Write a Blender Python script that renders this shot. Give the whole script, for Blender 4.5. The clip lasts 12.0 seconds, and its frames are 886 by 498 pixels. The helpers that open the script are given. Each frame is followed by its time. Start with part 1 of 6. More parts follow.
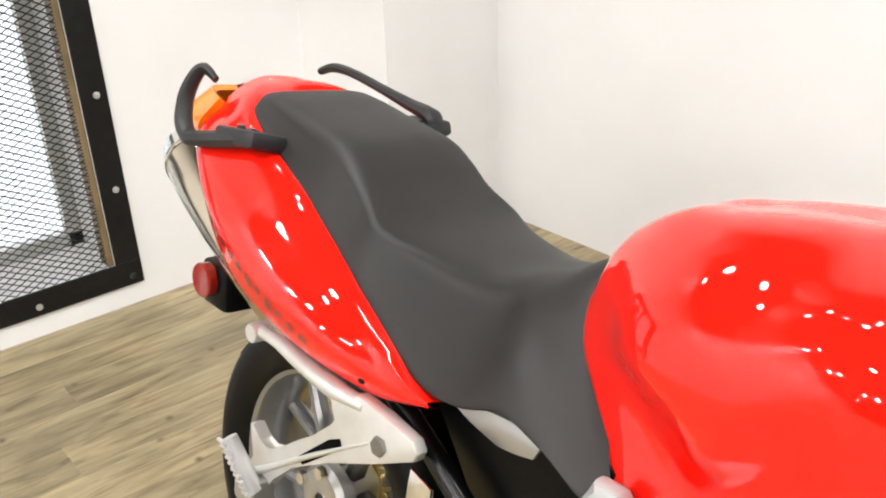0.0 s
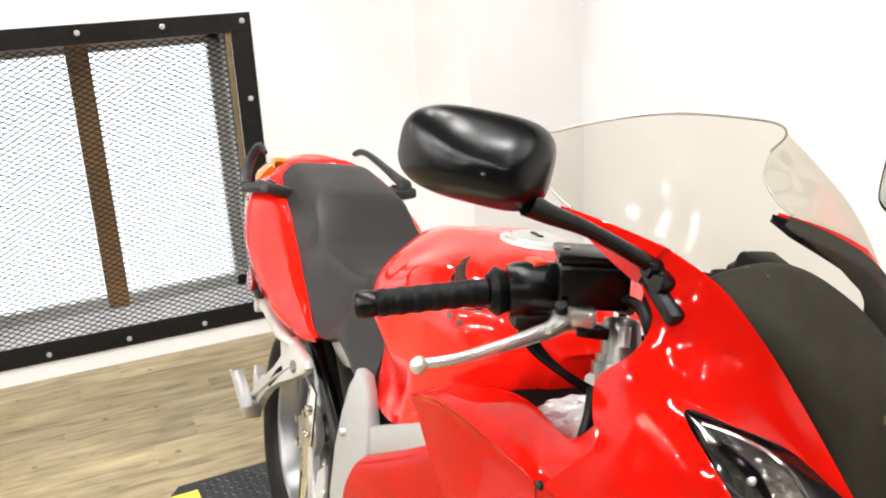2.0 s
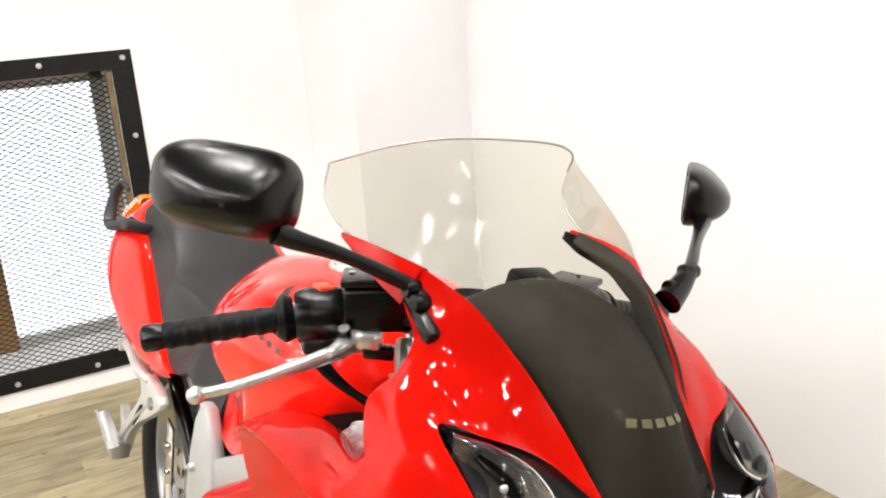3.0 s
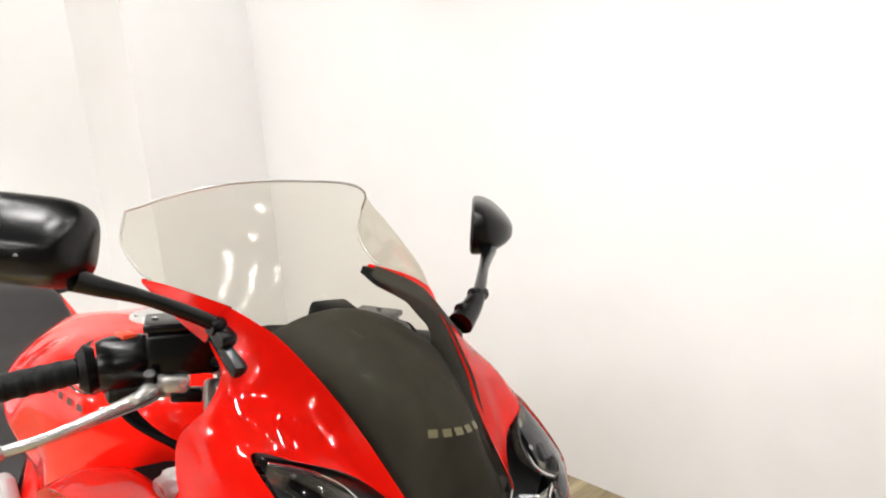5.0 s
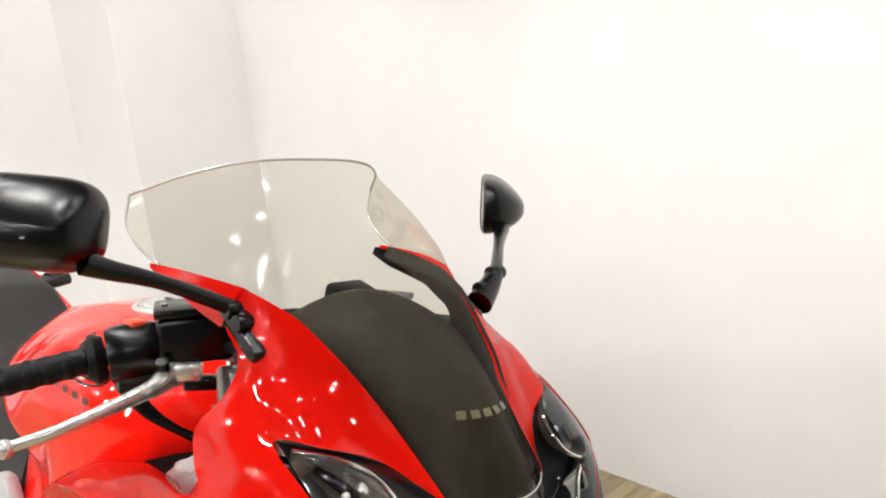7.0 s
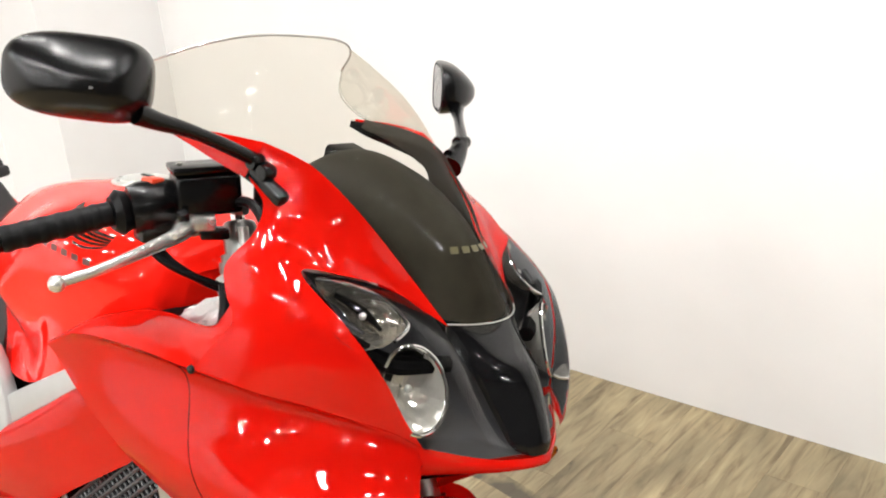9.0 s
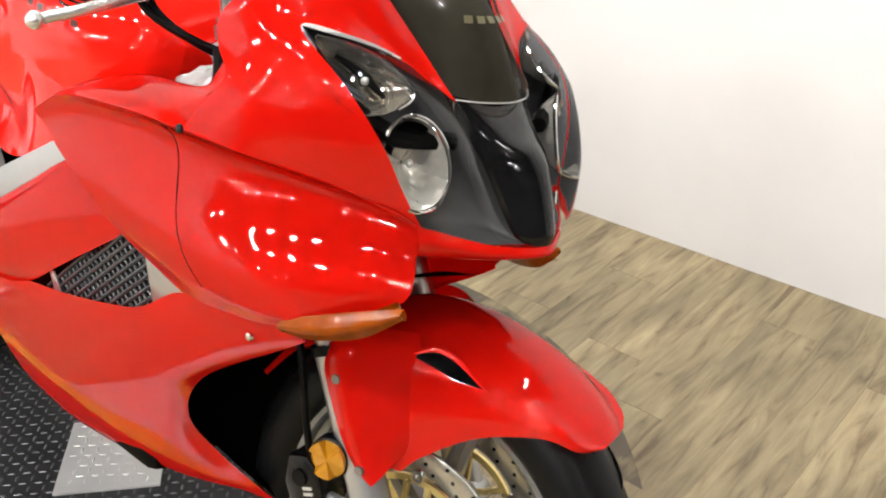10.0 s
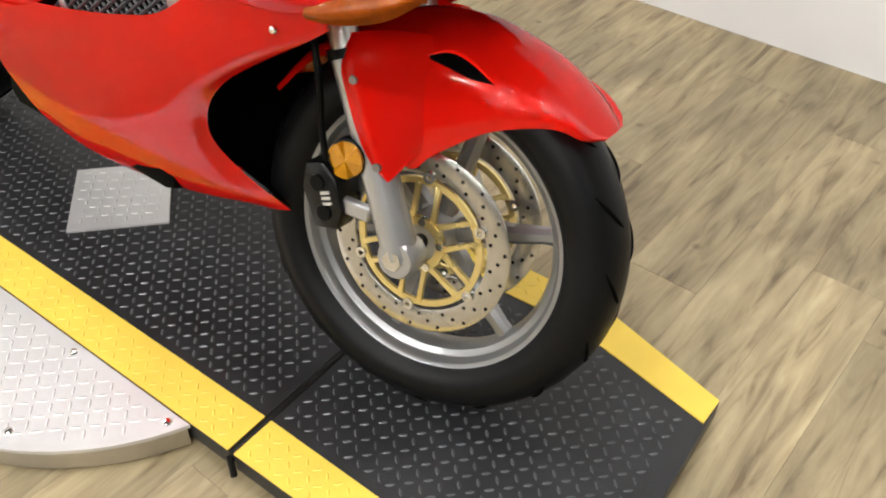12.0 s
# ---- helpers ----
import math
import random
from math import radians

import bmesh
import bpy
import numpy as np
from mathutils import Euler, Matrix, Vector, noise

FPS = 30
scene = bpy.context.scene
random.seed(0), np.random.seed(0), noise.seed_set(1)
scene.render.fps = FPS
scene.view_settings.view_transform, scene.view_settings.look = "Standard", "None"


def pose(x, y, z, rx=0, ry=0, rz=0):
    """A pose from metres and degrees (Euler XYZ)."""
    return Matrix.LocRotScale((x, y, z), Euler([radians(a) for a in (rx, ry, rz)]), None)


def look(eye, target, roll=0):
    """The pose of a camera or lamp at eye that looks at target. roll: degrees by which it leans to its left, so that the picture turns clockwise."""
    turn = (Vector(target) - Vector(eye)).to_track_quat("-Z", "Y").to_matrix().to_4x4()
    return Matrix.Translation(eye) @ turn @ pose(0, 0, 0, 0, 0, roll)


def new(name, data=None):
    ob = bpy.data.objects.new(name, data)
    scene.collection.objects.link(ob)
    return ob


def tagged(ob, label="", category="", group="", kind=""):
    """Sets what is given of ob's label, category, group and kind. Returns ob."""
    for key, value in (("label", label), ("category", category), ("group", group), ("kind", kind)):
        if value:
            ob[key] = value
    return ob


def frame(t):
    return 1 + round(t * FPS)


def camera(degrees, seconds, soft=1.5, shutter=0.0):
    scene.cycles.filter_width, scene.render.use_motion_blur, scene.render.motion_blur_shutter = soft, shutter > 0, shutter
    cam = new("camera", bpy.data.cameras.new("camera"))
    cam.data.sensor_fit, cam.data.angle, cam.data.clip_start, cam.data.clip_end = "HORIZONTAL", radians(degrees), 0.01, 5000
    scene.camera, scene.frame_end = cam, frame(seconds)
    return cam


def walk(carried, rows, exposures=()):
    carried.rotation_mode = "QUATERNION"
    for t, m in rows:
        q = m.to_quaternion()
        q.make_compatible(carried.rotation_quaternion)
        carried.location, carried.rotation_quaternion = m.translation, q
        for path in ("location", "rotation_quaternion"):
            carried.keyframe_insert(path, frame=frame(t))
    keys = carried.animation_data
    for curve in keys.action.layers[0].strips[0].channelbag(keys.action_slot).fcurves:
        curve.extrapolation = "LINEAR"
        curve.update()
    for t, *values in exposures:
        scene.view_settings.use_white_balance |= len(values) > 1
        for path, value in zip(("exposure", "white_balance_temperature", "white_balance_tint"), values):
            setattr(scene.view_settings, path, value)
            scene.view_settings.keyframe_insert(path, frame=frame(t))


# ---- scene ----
cam = camera(52.4, 12.0, soft=2.0)
PATH = [
    (0, (0.333, -0.304, 1.407), (-1.057, 0.847, 0.544), -2.2),
    (0.5, (0.585, -0.244, 1.464), (-1.036, 0.699, 0.769), -2.3),
    (1, (0.871, -0.291, 1.448), (-0.827, 0.574, 0.842), -5.2),
    (1.5, (1.094, -0.304, 1.46), (-0.549, 0.604, 0.769), -5.1),
    (2, (1.267, -0.184, 1.494), (-0.477, 0.578, 0.88), -3.1),
    (2.5, (1.359, -0.069, 1.492), (-0.402, 0.686, 0.919), -5.3),
    (3, (1.367, -0.044, 1.49), (-0.327, 0.856, 0.924), -4.4),
    (3.5, (1.385, -0.034, 1.482), (-0.223, 1.01, 0.914), -4.5),
    (3.7, (1.401, -0.036, 1.485), (-0.173, 1.049, 0.897), -4.5),
    (5.3, (1.423, -0.095, 1.487), (-0.01, 1.213, 1.001), -5.3),
    (5.5, (1.418, -0.107, 1.496), (0.006, 1.215, 0.987), -5.7),
    (6, (1.408, -0.101, 1.484), (-0.005, 1.201, 0.93), -5.8),
    (6.5, (1.387, -0.096, 1.493), (-0.015, 1.225, 0.957), -6.2),
    (6.7, (1.378, -0.08, 1.483), (-0.066, 1.205, 0.97), -6.1),
    (8.3, (1.369, -0.151, 1.445), (-0.001, 1.169, 0.827), -7.0),
    (8.5, (1.39, -0.214, 1.457), (0.054, 1.125, 0.805), -7.9),
    (9, (1.404, -0.288, 1.453), (0.175, 1.123, 0.746), -4.3),
    (9.5, (1.392, -0.268, 1.398), (0.17, 1.087, 0.578), -2.3),
    (10, (1.388, -0.274, 1.344), (0.227, 1.018, 0.354), -0.8),
    (10.5, (1.388, -0.286, 1.3), (0.325, 0.97, 0.163), 1.0),
    (11, (1.402, -0.335, 1.278), (0.414, 0.871, 0.025), 2.5),
    (11.5, (1.417, -0.384, 1.26), (0.493, 0.789, -0.071), 2.0),
    (12, (1.429, -0.422, 1.265), (0.485, 0.738, -0.063), 0.3),
]
walk(cam, [(t, look(eye, target, roll)) for t, eye, target, roll in PATH],
     exposures=[(0, -0.22), (1.0, -0.08), (3.0, -0.06), (5.3, -0.26), (6.6, -0.34), (8.5, -0.16), (9.5, -0.10), (10.5, -0.16), (11.5, -0.24), (12.0, -0.26)])

# ---- light ----
world = bpy.data.worlds.new("world")
scene.world = world
world.use_nodes = True
wn = world.node_tree
bg = wn.nodes["Background"]
sky = wn.nodes.new("ShaderNodeTexSky")
sky.sky_type, sky.sun_disc = "NISHITA", False
sky.sun_elevation, sky.sun_rotation = radians(35), radians(90)
wn.links.new(sky.outputs["Color"], bg.inputs["Color"])
bg.inputs["Strength"].default_value = 0.12


def ceiling_light(x, y, watts, size=0.14, warm=(1.0, 0.985, 0.965)):
    data = bpy.data.lights.new("ceiling_lamp", "AREA")
    data.shape, data.size, data.energy, data.color = "DISK", size, watts, warm
    ob = new("ceiling_lamp", data)
    ob.matrix_world = pose(x, y, 2.93)
    return ob


def wall_spot(x, y, watts, degrees, aim):
    data = bpy.data.lights.new("track_spot", "SPOT")
    data.spot_size, data.spot_blend, data.energy, data.color = radians(degrees), 0.28, watts, (1.0, 0.985, 0.965)
    data.shadow_soft_size = 0.05
    ob = new("track_spot", data)
    ob.matrix_world = look((x, y, 2.9), aim)
    return ob


# small round lamps under the ceiling: tracks over the whole show floor and a cluster by the lift
# the pair at (1.75, -0.75) is added fill for the bike, no lamp known there
for lx, ly, lw in ((-0.13, -1.84, 36), (0.76, -1.33, 36), (-1.95, -1.85, 24), (2.4, -2.6, 60),
                   (-1.55, -3.35, 48), (-0.4, -4.11, 54), (0.49, -3.75, 54),
                   (-1.23, -5.79, 78), (1.2, -6.0, 84), (3.4, -5.0, 80), (4.2, -0.4, 40),
                   (0.4, -9.0, 60), (2.6, -9.5, 60), (0.55, 0.40, 18), (-0.45, 0.30, 12), (1.75, -0.75, 20), (-1.9, 0.75, 6), (1.15, 1.20, 6), (1.75, 1.10, 6)):
    for side in (-1, 1):
        ceiling_light(lx + 0.21 * side, ly + 0.10 * side, lw / 2)
# added unseen fill: cones that end part-way up the white walls, others aimed higher
for k in range(7):
    sx = -1.13 + 0.62 * k
    wall_spot(sx, 0.62, 28, 62, (sx, 1.40, 0.0))
    ceiling_light(sx, 0.46, 2.5, 0.07)
for k in range(5):
    sx = -1.2 + 1.0 * k
    wall_spot(sx, 0.50, 24, 70, (sx, 1.955, 2.0))
for sy in (-1.2, -0.5, 0.2):
    wall_spot(-1.05, sy, 64, 62, (-1.80, sy, 0.0))
# fill spots added only to brighten the corner column
for sy in (0.9, 1.4):
    wall_spot(-0.55, sy, 42, 60, (-1.95, sy + 0.2, 1.3))

# ---- materials ----
def node_mat(name):
    m = bpy.data.materials.new(name)
    m.use_nodes = True
    return m, m.node_tree, m.node_tree.nodes["Principled BSDF"]


def mat(name, color, rough=0.5, metal=0.0, vary=0.12, scale=30.0, bump=0.0, bump_scale=200.0, coat=0.0, spec=0.5, rvary=0.1, coat_ior=1.52):
    """A surface with colour variation at two sizes, worn gloss and fine relief."""
    m, nt, p = node_mat(name)
    N, L = nt.nodes, nt.links
    tc = N.new("ShaderNodeTexCoord")
    big, fine = N.new("ShaderNodeTexNoise"), N.new("ShaderNodeTexNoise")
    big.inputs["Scale"].default_value, fine.inputs["Scale"].default_value = scale * 0.12, scale
    big.inputs["Detail"].default_value = fine.inputs["Detail"].default_value = 4
    for n in (big, fine):
        L.new(tc.outputs["Object"], n.inputs["Vector"])
    add = N.new("ShaderNodeMath")
    add.operation = "ADD"
    L.new(big.outputs["Fac"], add.inputs[0])
    L.new(fine.outputs["Fac"], add.inputs[1])
    ramp = N.new("ShaderNodeMapRange")
    ramp.inputs["From Min"].default_value, ramp.inputs["From Max"].default_value = 0.6, 1.4
    ramp.inputs["To Min"].default_value, ramp.inputs["To Max"].default_value = 1 - vary, 1 + vary
    L.new(add.outputs[0], ramp.inputs["Value"])
    mul = N.new("ShaderNodeVectorMath")
    mul.operation = "SCALE"
    mul.inputs[0].default_value = color
    L.new(ramp.outputs[0], mul.inputs["Scale"])
    L.new(mul.outputs[0], p.inputs["Base Color"])
    rr = N.new("ShaderNodeMapRange")
    rr.inputs["From Min"].default_value, rr.inputs["From Max"].default_value = 0.3, 0.7
    rr.inputs["To Min"].default_value, rr.inputs["To Max"].default_value = max(rough * (1 - rvary), 0.01), min(rough * (1 + rvary), 1)
    L.new(big.outputs["Fac"], rr.inputs["Value"])
    L.new(rr.outputs[0], p.inputs["Roughness"])
    p.inputs["Metallic"].default_value = metal
    p.inputs["Coat Weight"].default_value = coat
    p.inputs["Coat Roughness"].default_value = 0.02
    p.inputs["Coat IOR"].default_value = coat_ior
    p.inputs["Specular IOR Level"].default_value = spec
    if bump:
        bn = N.new("ShaderNodeTexNoise")
        bn.inputs["Scale"].default_value, bn.inputs["Detail"].default_value = bump_scale, 3
        L.new(tc.outputs["Object"], bn.inputs["Vector"])
        b = N.new("ShaderNodeBump")
        b.inputs["Strength"].default_value, b.inputs["Distance"].default_value = bump, 0.002
        L.new(bn.outputs["Fac"], b.inputs["Height"])
        L.new(b.outputs[0], p.inputs["Normal"])
    return m


RED = mat("red_paint", (0.82, 0.0095, 0.0040), 0.5, 0, 0.04, 12, coat=1.0, spec=0.0, coat_ior=1.56)
BLACK = mat("black_plastic", (0.0022, 0.0022, 0.0025), 0.34, 0, 0.2, 60, 0.12, 500, spec=0.12)
GLOSSBLACK = mat("gloss_black", (0.008, 0.008, 0.009), 0.12, 0, 0.2, 40, coat=0.6)
SATIN = mat("satin_black", (0.0016, 0.0016, 0.0018), 0.25, 0, 0.2, 40, 0.05, 600, spec=0.36)
GREYPL = mat("dark_grey_plastic", (0.016, 0.016, 0.017), 0.45, 0, 0.15, 60, 0.2, 500, spec=0.4)
RUBBER = mat("tyre_rubber", (0.0045, 0.0045, 0.0048), 0.40, 0, 0.3, 50, 0.2, 300, spec=0.15)
SEATV = mat("seat_vinyl", (0.0125, 0.0112, 0.0105), 0.46, 0, 0.12, 40, 0.25, 900, spec=0.42)
ALU = mat("cast_aluminium", (0.46, 0.455, 0.44), 0.36, 0.8, 0.08, 40, 0.15, 500)
RIMSILVER = mat("silver_wheel_paint", (0.27, 0.272, 0.275), 0.30, 0.75, 0.05, 40, 0.05, 600, coat=0.3)
SILVER = mat("silver_paint", (0.46, 0.465, 0.47), 0.30, 0.8, 0.05, 40, 0.05, 600, coat=0.3)
CHROME = mat("polished_metal", (0.82, 0.82, 0.80), 0.08, 1.0, 0.04, 30)
STEEL = mat("brushed_steel", (0.52, 0.50, 0.46), 0.30, 1.0, 0.08, 50, 0.1, 500)
MUFFLER = mat("polished_muffler", (0.62, 0.56, 0.46), 0.13, 1.0, 0.08, 20)
GOLD = mat("gold_anodised", (0.80, 0.64, 0.27), 0.28, 0.85, 0.08, 60)
CEIL = mat("dark_ceiling", (0.10, 0.10, 0.10), 0.8, 0, 0.1, 4)
FARWALL = mat("grey_far_wall", (0.10, 0.098, 0.095), 0.7, 0, 0.1, 4)
WALL = mat("white_wall_paint", (0.79, 0.785, 0.778), 0.62, 0, 0.025, 6, 0.10, 120)
LEVER = mat("bare_lever_metal", (0.70, 0.69, 0.66), 0.26, 0.75, 0.08, 60)
FRAMEGREY = mat("pale_grey_frame_paint", (0.42, 0.425, 0.42), 0.40, 0.25, 0.06, 40, 0.05, 500)
CASTBRIGHT = mat("bright_cast_metal", (0.64, 0.63, 0.60), 0.36, 0.55, 0.08, 40, 0.1, 500)
ORANGE = mat("amber_lens", (0.26, 0.050, 0.001), 0.2, 0, 0.4, 50, 0.3, 60, coat=0.15, spec=0.1)
GOLDLENS = mat("gold_reflector", (0.46, 0.20, 0.004), 0.15, 0.3, 0.25, 120, 0.4, 160, coat=0.8)
BOWL = mat("lamp_reflector", (0.82, 0.79, 0.72), 0.12, 0.72, 0.25, 40, 0.2, 60)
# darker reflector copy: dark and bright reflections are put into the colour
SHADEDBOWL = mat("darkened_lamp_reflector", (0.52, 0.48, 0.41), 0.10, 0.85, 0.7, 40, 0.5, 60)
HOUSING = mat("grey_lamp_housing", (0.024, 0.024, 0.026), 0.5, 0, 0.2, 60)
REDLENS = mat("red_lens", (0.26, 0.008, 0.004), 0.1, 0, 0.1, 60, 0.3, 90, coat=0.6)
YELLOW = mat("yellow_paint", (0.70, 0.495, 0.065), 0.42, 0, 0.10, 14, 0.15, 200)
BRIGHTPLATE = mat("bright_tread_plate", (0.64, 0.64, 0.635), 0.36, 0.55, 0.07, 12, 0.1, 300)
BLACKIRON = mat("blackened_steel", (0.009, 0.0085, 0.008), 0.45, 0.2, 0.45, 30, 0.2, 200, spec=0.3)
RUSTWOOD = mat("brown_window_wood", (0.26, 0.145, 0.055), 0.55, 0, 0.2, 25, 0.2, 120)
OLDWOOD = mat("stained_timber", (0.18, 0.125, 0.06), 0.6, 0, 0.45, 14, 0.3, 90)
REDDARK = mat("red_switch", (0.75, 0.06, 0.02), 0.35, 0, 0.05, 60)
DULLSTEEL = mat("dull_grey_metal", (0.26, 0.255, 0.245), 0.30, 0.85, 0.1, 60)
GREYCAP = mat("grey_metal_cap", (0.55, 0.55, 0.52), 0.35, 0.6, 0.08, 60)
# near-black for inner parts; shade in gaps and holes is in the colour
DARKGAP = mat("near_black_gap", (0.0012, 0.0012, 0.0012), 0.7, 0, 0.3, 60, spec=0.05)
DISCSTEEL = mat("ground_disc_steel", (0.55, 0.53, 0.48), 0.24, 0.95, 0.08, 70, 0.06, 700)
DECAL = mat("grey_decal", (0.060, 0.020, 0.010), 0.25, 0.3, 0.08, 60, coat=0.8)
DECALG = mat("grey_letter_decal", (0.17, 0.045, 0.032), 0.4, 0.0, 0.1, 60, coat=0.8)
AMBER = mat("rear_amber_lens", (0.80, 0.21, 0.004), 0.2, 0, 0.2, 90, 0.4, 120, coat=0.6)
DECALP = mat("pink_decal", (0.72, 0.10, 0.09), 0.25, 0.2, 0.08, 60, coat=0.8)
SCREENEDGE = mat("polished_screen_edge", (0.42, 0.41, 0.38), 0.15, 0.0, 0.1, 40, coat=0.5)
LOGO = mat("pale_gold_letters", (0.13, 0.115, 0.06), 0.35, 0.3, 0.08, 60)


def floor_mat():
    """Greyish oak-look planks: each piece has its own tone; grain and knots run along the plank."""
    m, nt, p = node_mat("oak_plank")
    N, L = nt.nodes, nt.links
    tc, oi = N.new("ShaderNodeTexCoord"), N.new("ShaderNodeObjectInfo")
    geo = N.new("ShaderNodeNewGeometry")
    off = N.new("ShaderNodeVectorMath")
    off.operation = "MULTIPLY_ADD"
    L.new(geo.outputs["Random Per Island"], off.inputs[0])
    off.inputs[1].default_value = (37.0, 11.0, 5.0)
    L.new(tc.outputs["Object"], off.inputs[2])
    rnd = N.new("ShaderNodeVectorMath")
    rnd.operation = "MULTIPLY_ADD"
    L.new(oi.outputs["Random"], rnd.inputs[0])
    rnd.inputs[1].default_value = (23.0, 17.0, 3.0)
    L.new(off.outputs[0], rnd.inputs[2])
    mp = N.new("ShaderNodeMapping")
    mp.inputs["Scale"].default_value = (17.0, 2.0, 9.0)
    L.new(rnd.outputs[0], mp.inputs["Vector"])
    grain = N.new("ShaderNodeTexNoise")
    grain.inputs["Scale"].default_value, grain.inputs["Detail"].default_value = 2.2, 8
    grain.inputs["Roughness"].default_value, grain.inputs["Distortion"].default_value = 0.56, 0.9
    L.new(mp.outputs[0], grain.inputs["Vector"])
    cr = N.new("ShaderNodeValToRGB")
    e = cr.color_ramp.elements
    e[0].position, e[0].color = 0.30, (0.175, 0.128, 0.072, 1)
    e[1].position, e[1].color = 0.72, (0.50, 0.430, 0.280, 1)
    for pos, col in ((0.40, (0.290, 0.236, 0.146, 1)), (0.48, (0.360, 0.298, 0.186, 1)), (0.58, (0.415, 0.350, 0.222, 1))):
        k = e.new(pos)
        k.color = col
    L.new(grain.outputs["Fac"], cr.inputs["Fac"])
    blot = N.new("ShaderNodeTexNoise")
    blot.inputs["Scale"].default_value, blot.inputs["Detail"].default_value = 4.2, 6
    mp2 = N.new("ShaderNodeMapping")
    mp2.inputs["Scale"].default_value = (1.8, 0.7, 1.0)
    L.new(rnd.outputs[0], mp2.inputs["Vector"])
    L.new(mp2.outputs[0], blot.inputs["Vector"])
    br_ = N.new("ShaderNodeMapRange")
    br_.inputs["From Min"].default_value, br_.inputs["From Max"].default_value = 0.32, 0.66
    br_.inputs["To Min"].default_value, br_.inputs["To Max"].default_value = 0.64, 1.16
    L.new(blot.outputs["Fac"], br_.inputs["Value"])
    warm_ = N.new("ShaderNodeVectorMath")
    warm_.operation = "MULTIPLY"
    warm_.inputs[1].default_value = (1.05, 1.0, 0.90)
    L.new(cr.outputs["Color"], warm_.inputs[0])
    sc0 = N.new("ShaderNodeVectorMath")
    sc0.operation = "SCALE"
    L.new(warm_.outputs[0], sc0.inputs[0])
    L.new(br_.outputs[0], sc0.inputs["Scale"])
    tone = N.new("ShaderNodeMapRange")
    tone.inputs["To Min"].default_value, tone.inputs["To Max"].default_value = 0.62, 0.84
    L.new(oi.outputs["Random"], tone.inputs["Value"])
    sc = N.new("ShaderNodeVectorMath")
    sc.operation = "SCALE"
    L.new(sc0.outputs[0], sc.inputs[0])
    L.new(tone.outputs[0], sc.inputs["Scale"])
    knot = N.new("ShaderNodeTexVoronoi")
    knot.inputs["Scale"].default_value = 7.5
    L.new(rnd.outputs[0], knot.inputs["Vector"])
    kr = N.new("ShaderNodeMapRange")
    kr.inputs["From Min"].default_value, kr.inputs["From Max"].default_value = 0.02, 0.11
    L.new(knot.outputs["Distance"], kr.inputs["Value"])
    mix = N.new("ShaderNodeMix")
    mix.data_type = "RGBA"
    mix.inputs["A"].default_value = (0.085, 0.055, 0.028, 1)
    L.new(kr.outputs[0], mix.inputs["Factor"])
    L.new(sc.outputs[0], mix.inputs["B"])
    # a faint tyre scuff, curved, worn through in places
    away = N.new("ShaderNodeVectorMath")
    away.operation = "DISTANCE"
    away.inputs[1].default_value = (0.011, 0.361, 0.0)
    L.new(geo.outputs["Position"], away.inputs[0])
    ring = N.new("ShaderNodeMath")
    ring.operation = "COMPARE"
    ring.inputs[1].default_value, ring.inputs[2].default_value = 0.972, 0.030
    L.new(away.outputs["Value"], ring.inputs[0])
    wn_ = N.new("ShaderNodeTexNoise")
    wn_.inputs["Scale"].default_value, wn_.inputs["Detail"].default_value = 7.0, 5
    L.new(geo.outputs["Position"], wn_.inputs["Vector"])
    wr = N.new("ShaderNodeMapRange")
    wr.inputs["From Min"].default_value, wr.inputs["From Max"].default_value = 0.38, 0.52
    wr.inputs["To Max"].default_value = 0.9
    L.new(wn_.outputs["Fac"], wr.inputs["Value"])
    sep = N.new("ShaderNodeSeparateXYZ")
    L.new(geo.outputs["Position"], sep.inputs[0])
    side_ = N.new("ShaderNodeMath")
    side_.operation = "GREATER_THAN"
    side_.inputs[1].default_value = 1.0
    L.new(sep.outputs["Y"], side_.inputs[0])
    m1, m2 = N.new("ShaderNodeMath"), N.new("ShaderNodeMath")
    m1.operation = m2.operation = "MULTIPLY"
    L.new(ring.outputs[0], m1.inputs[0])
    L.new(wr.outputs[0], m1.inputs[1])
    L.new(m1.outputs[0], m2.inputs[0])
    L.new(side_.outputs[0], m2.inputs[1])
    scuff = N.new("ShaderNodeMix")
    scuff.data_type = "RGBA"
    scuff.inputs["B"].default_value = (0.060, 0.048, 0.032, 1)
    L.new(m2.outputs[0], scuff.inputs["Factor"])
    L.new(mix.outputs["Result"], scuff.inputs["A"])
    L.new(scuff.outputs["Result"], p.inputs["Base Color"])
    p.inputs["Roughness"].default_value = 0.42
    b = N.new("ShaderNodeBump")
    b.inputs["Strength"].default_value, b.inputs["Distance"].default_value = 0.12, 0.002
    L.new(grain.outputs["Fac"], b.inputs["Height"])
    L.new(b.outputs[0], p.inputs["Normal"])
    return m


PLANK = floor_mat()


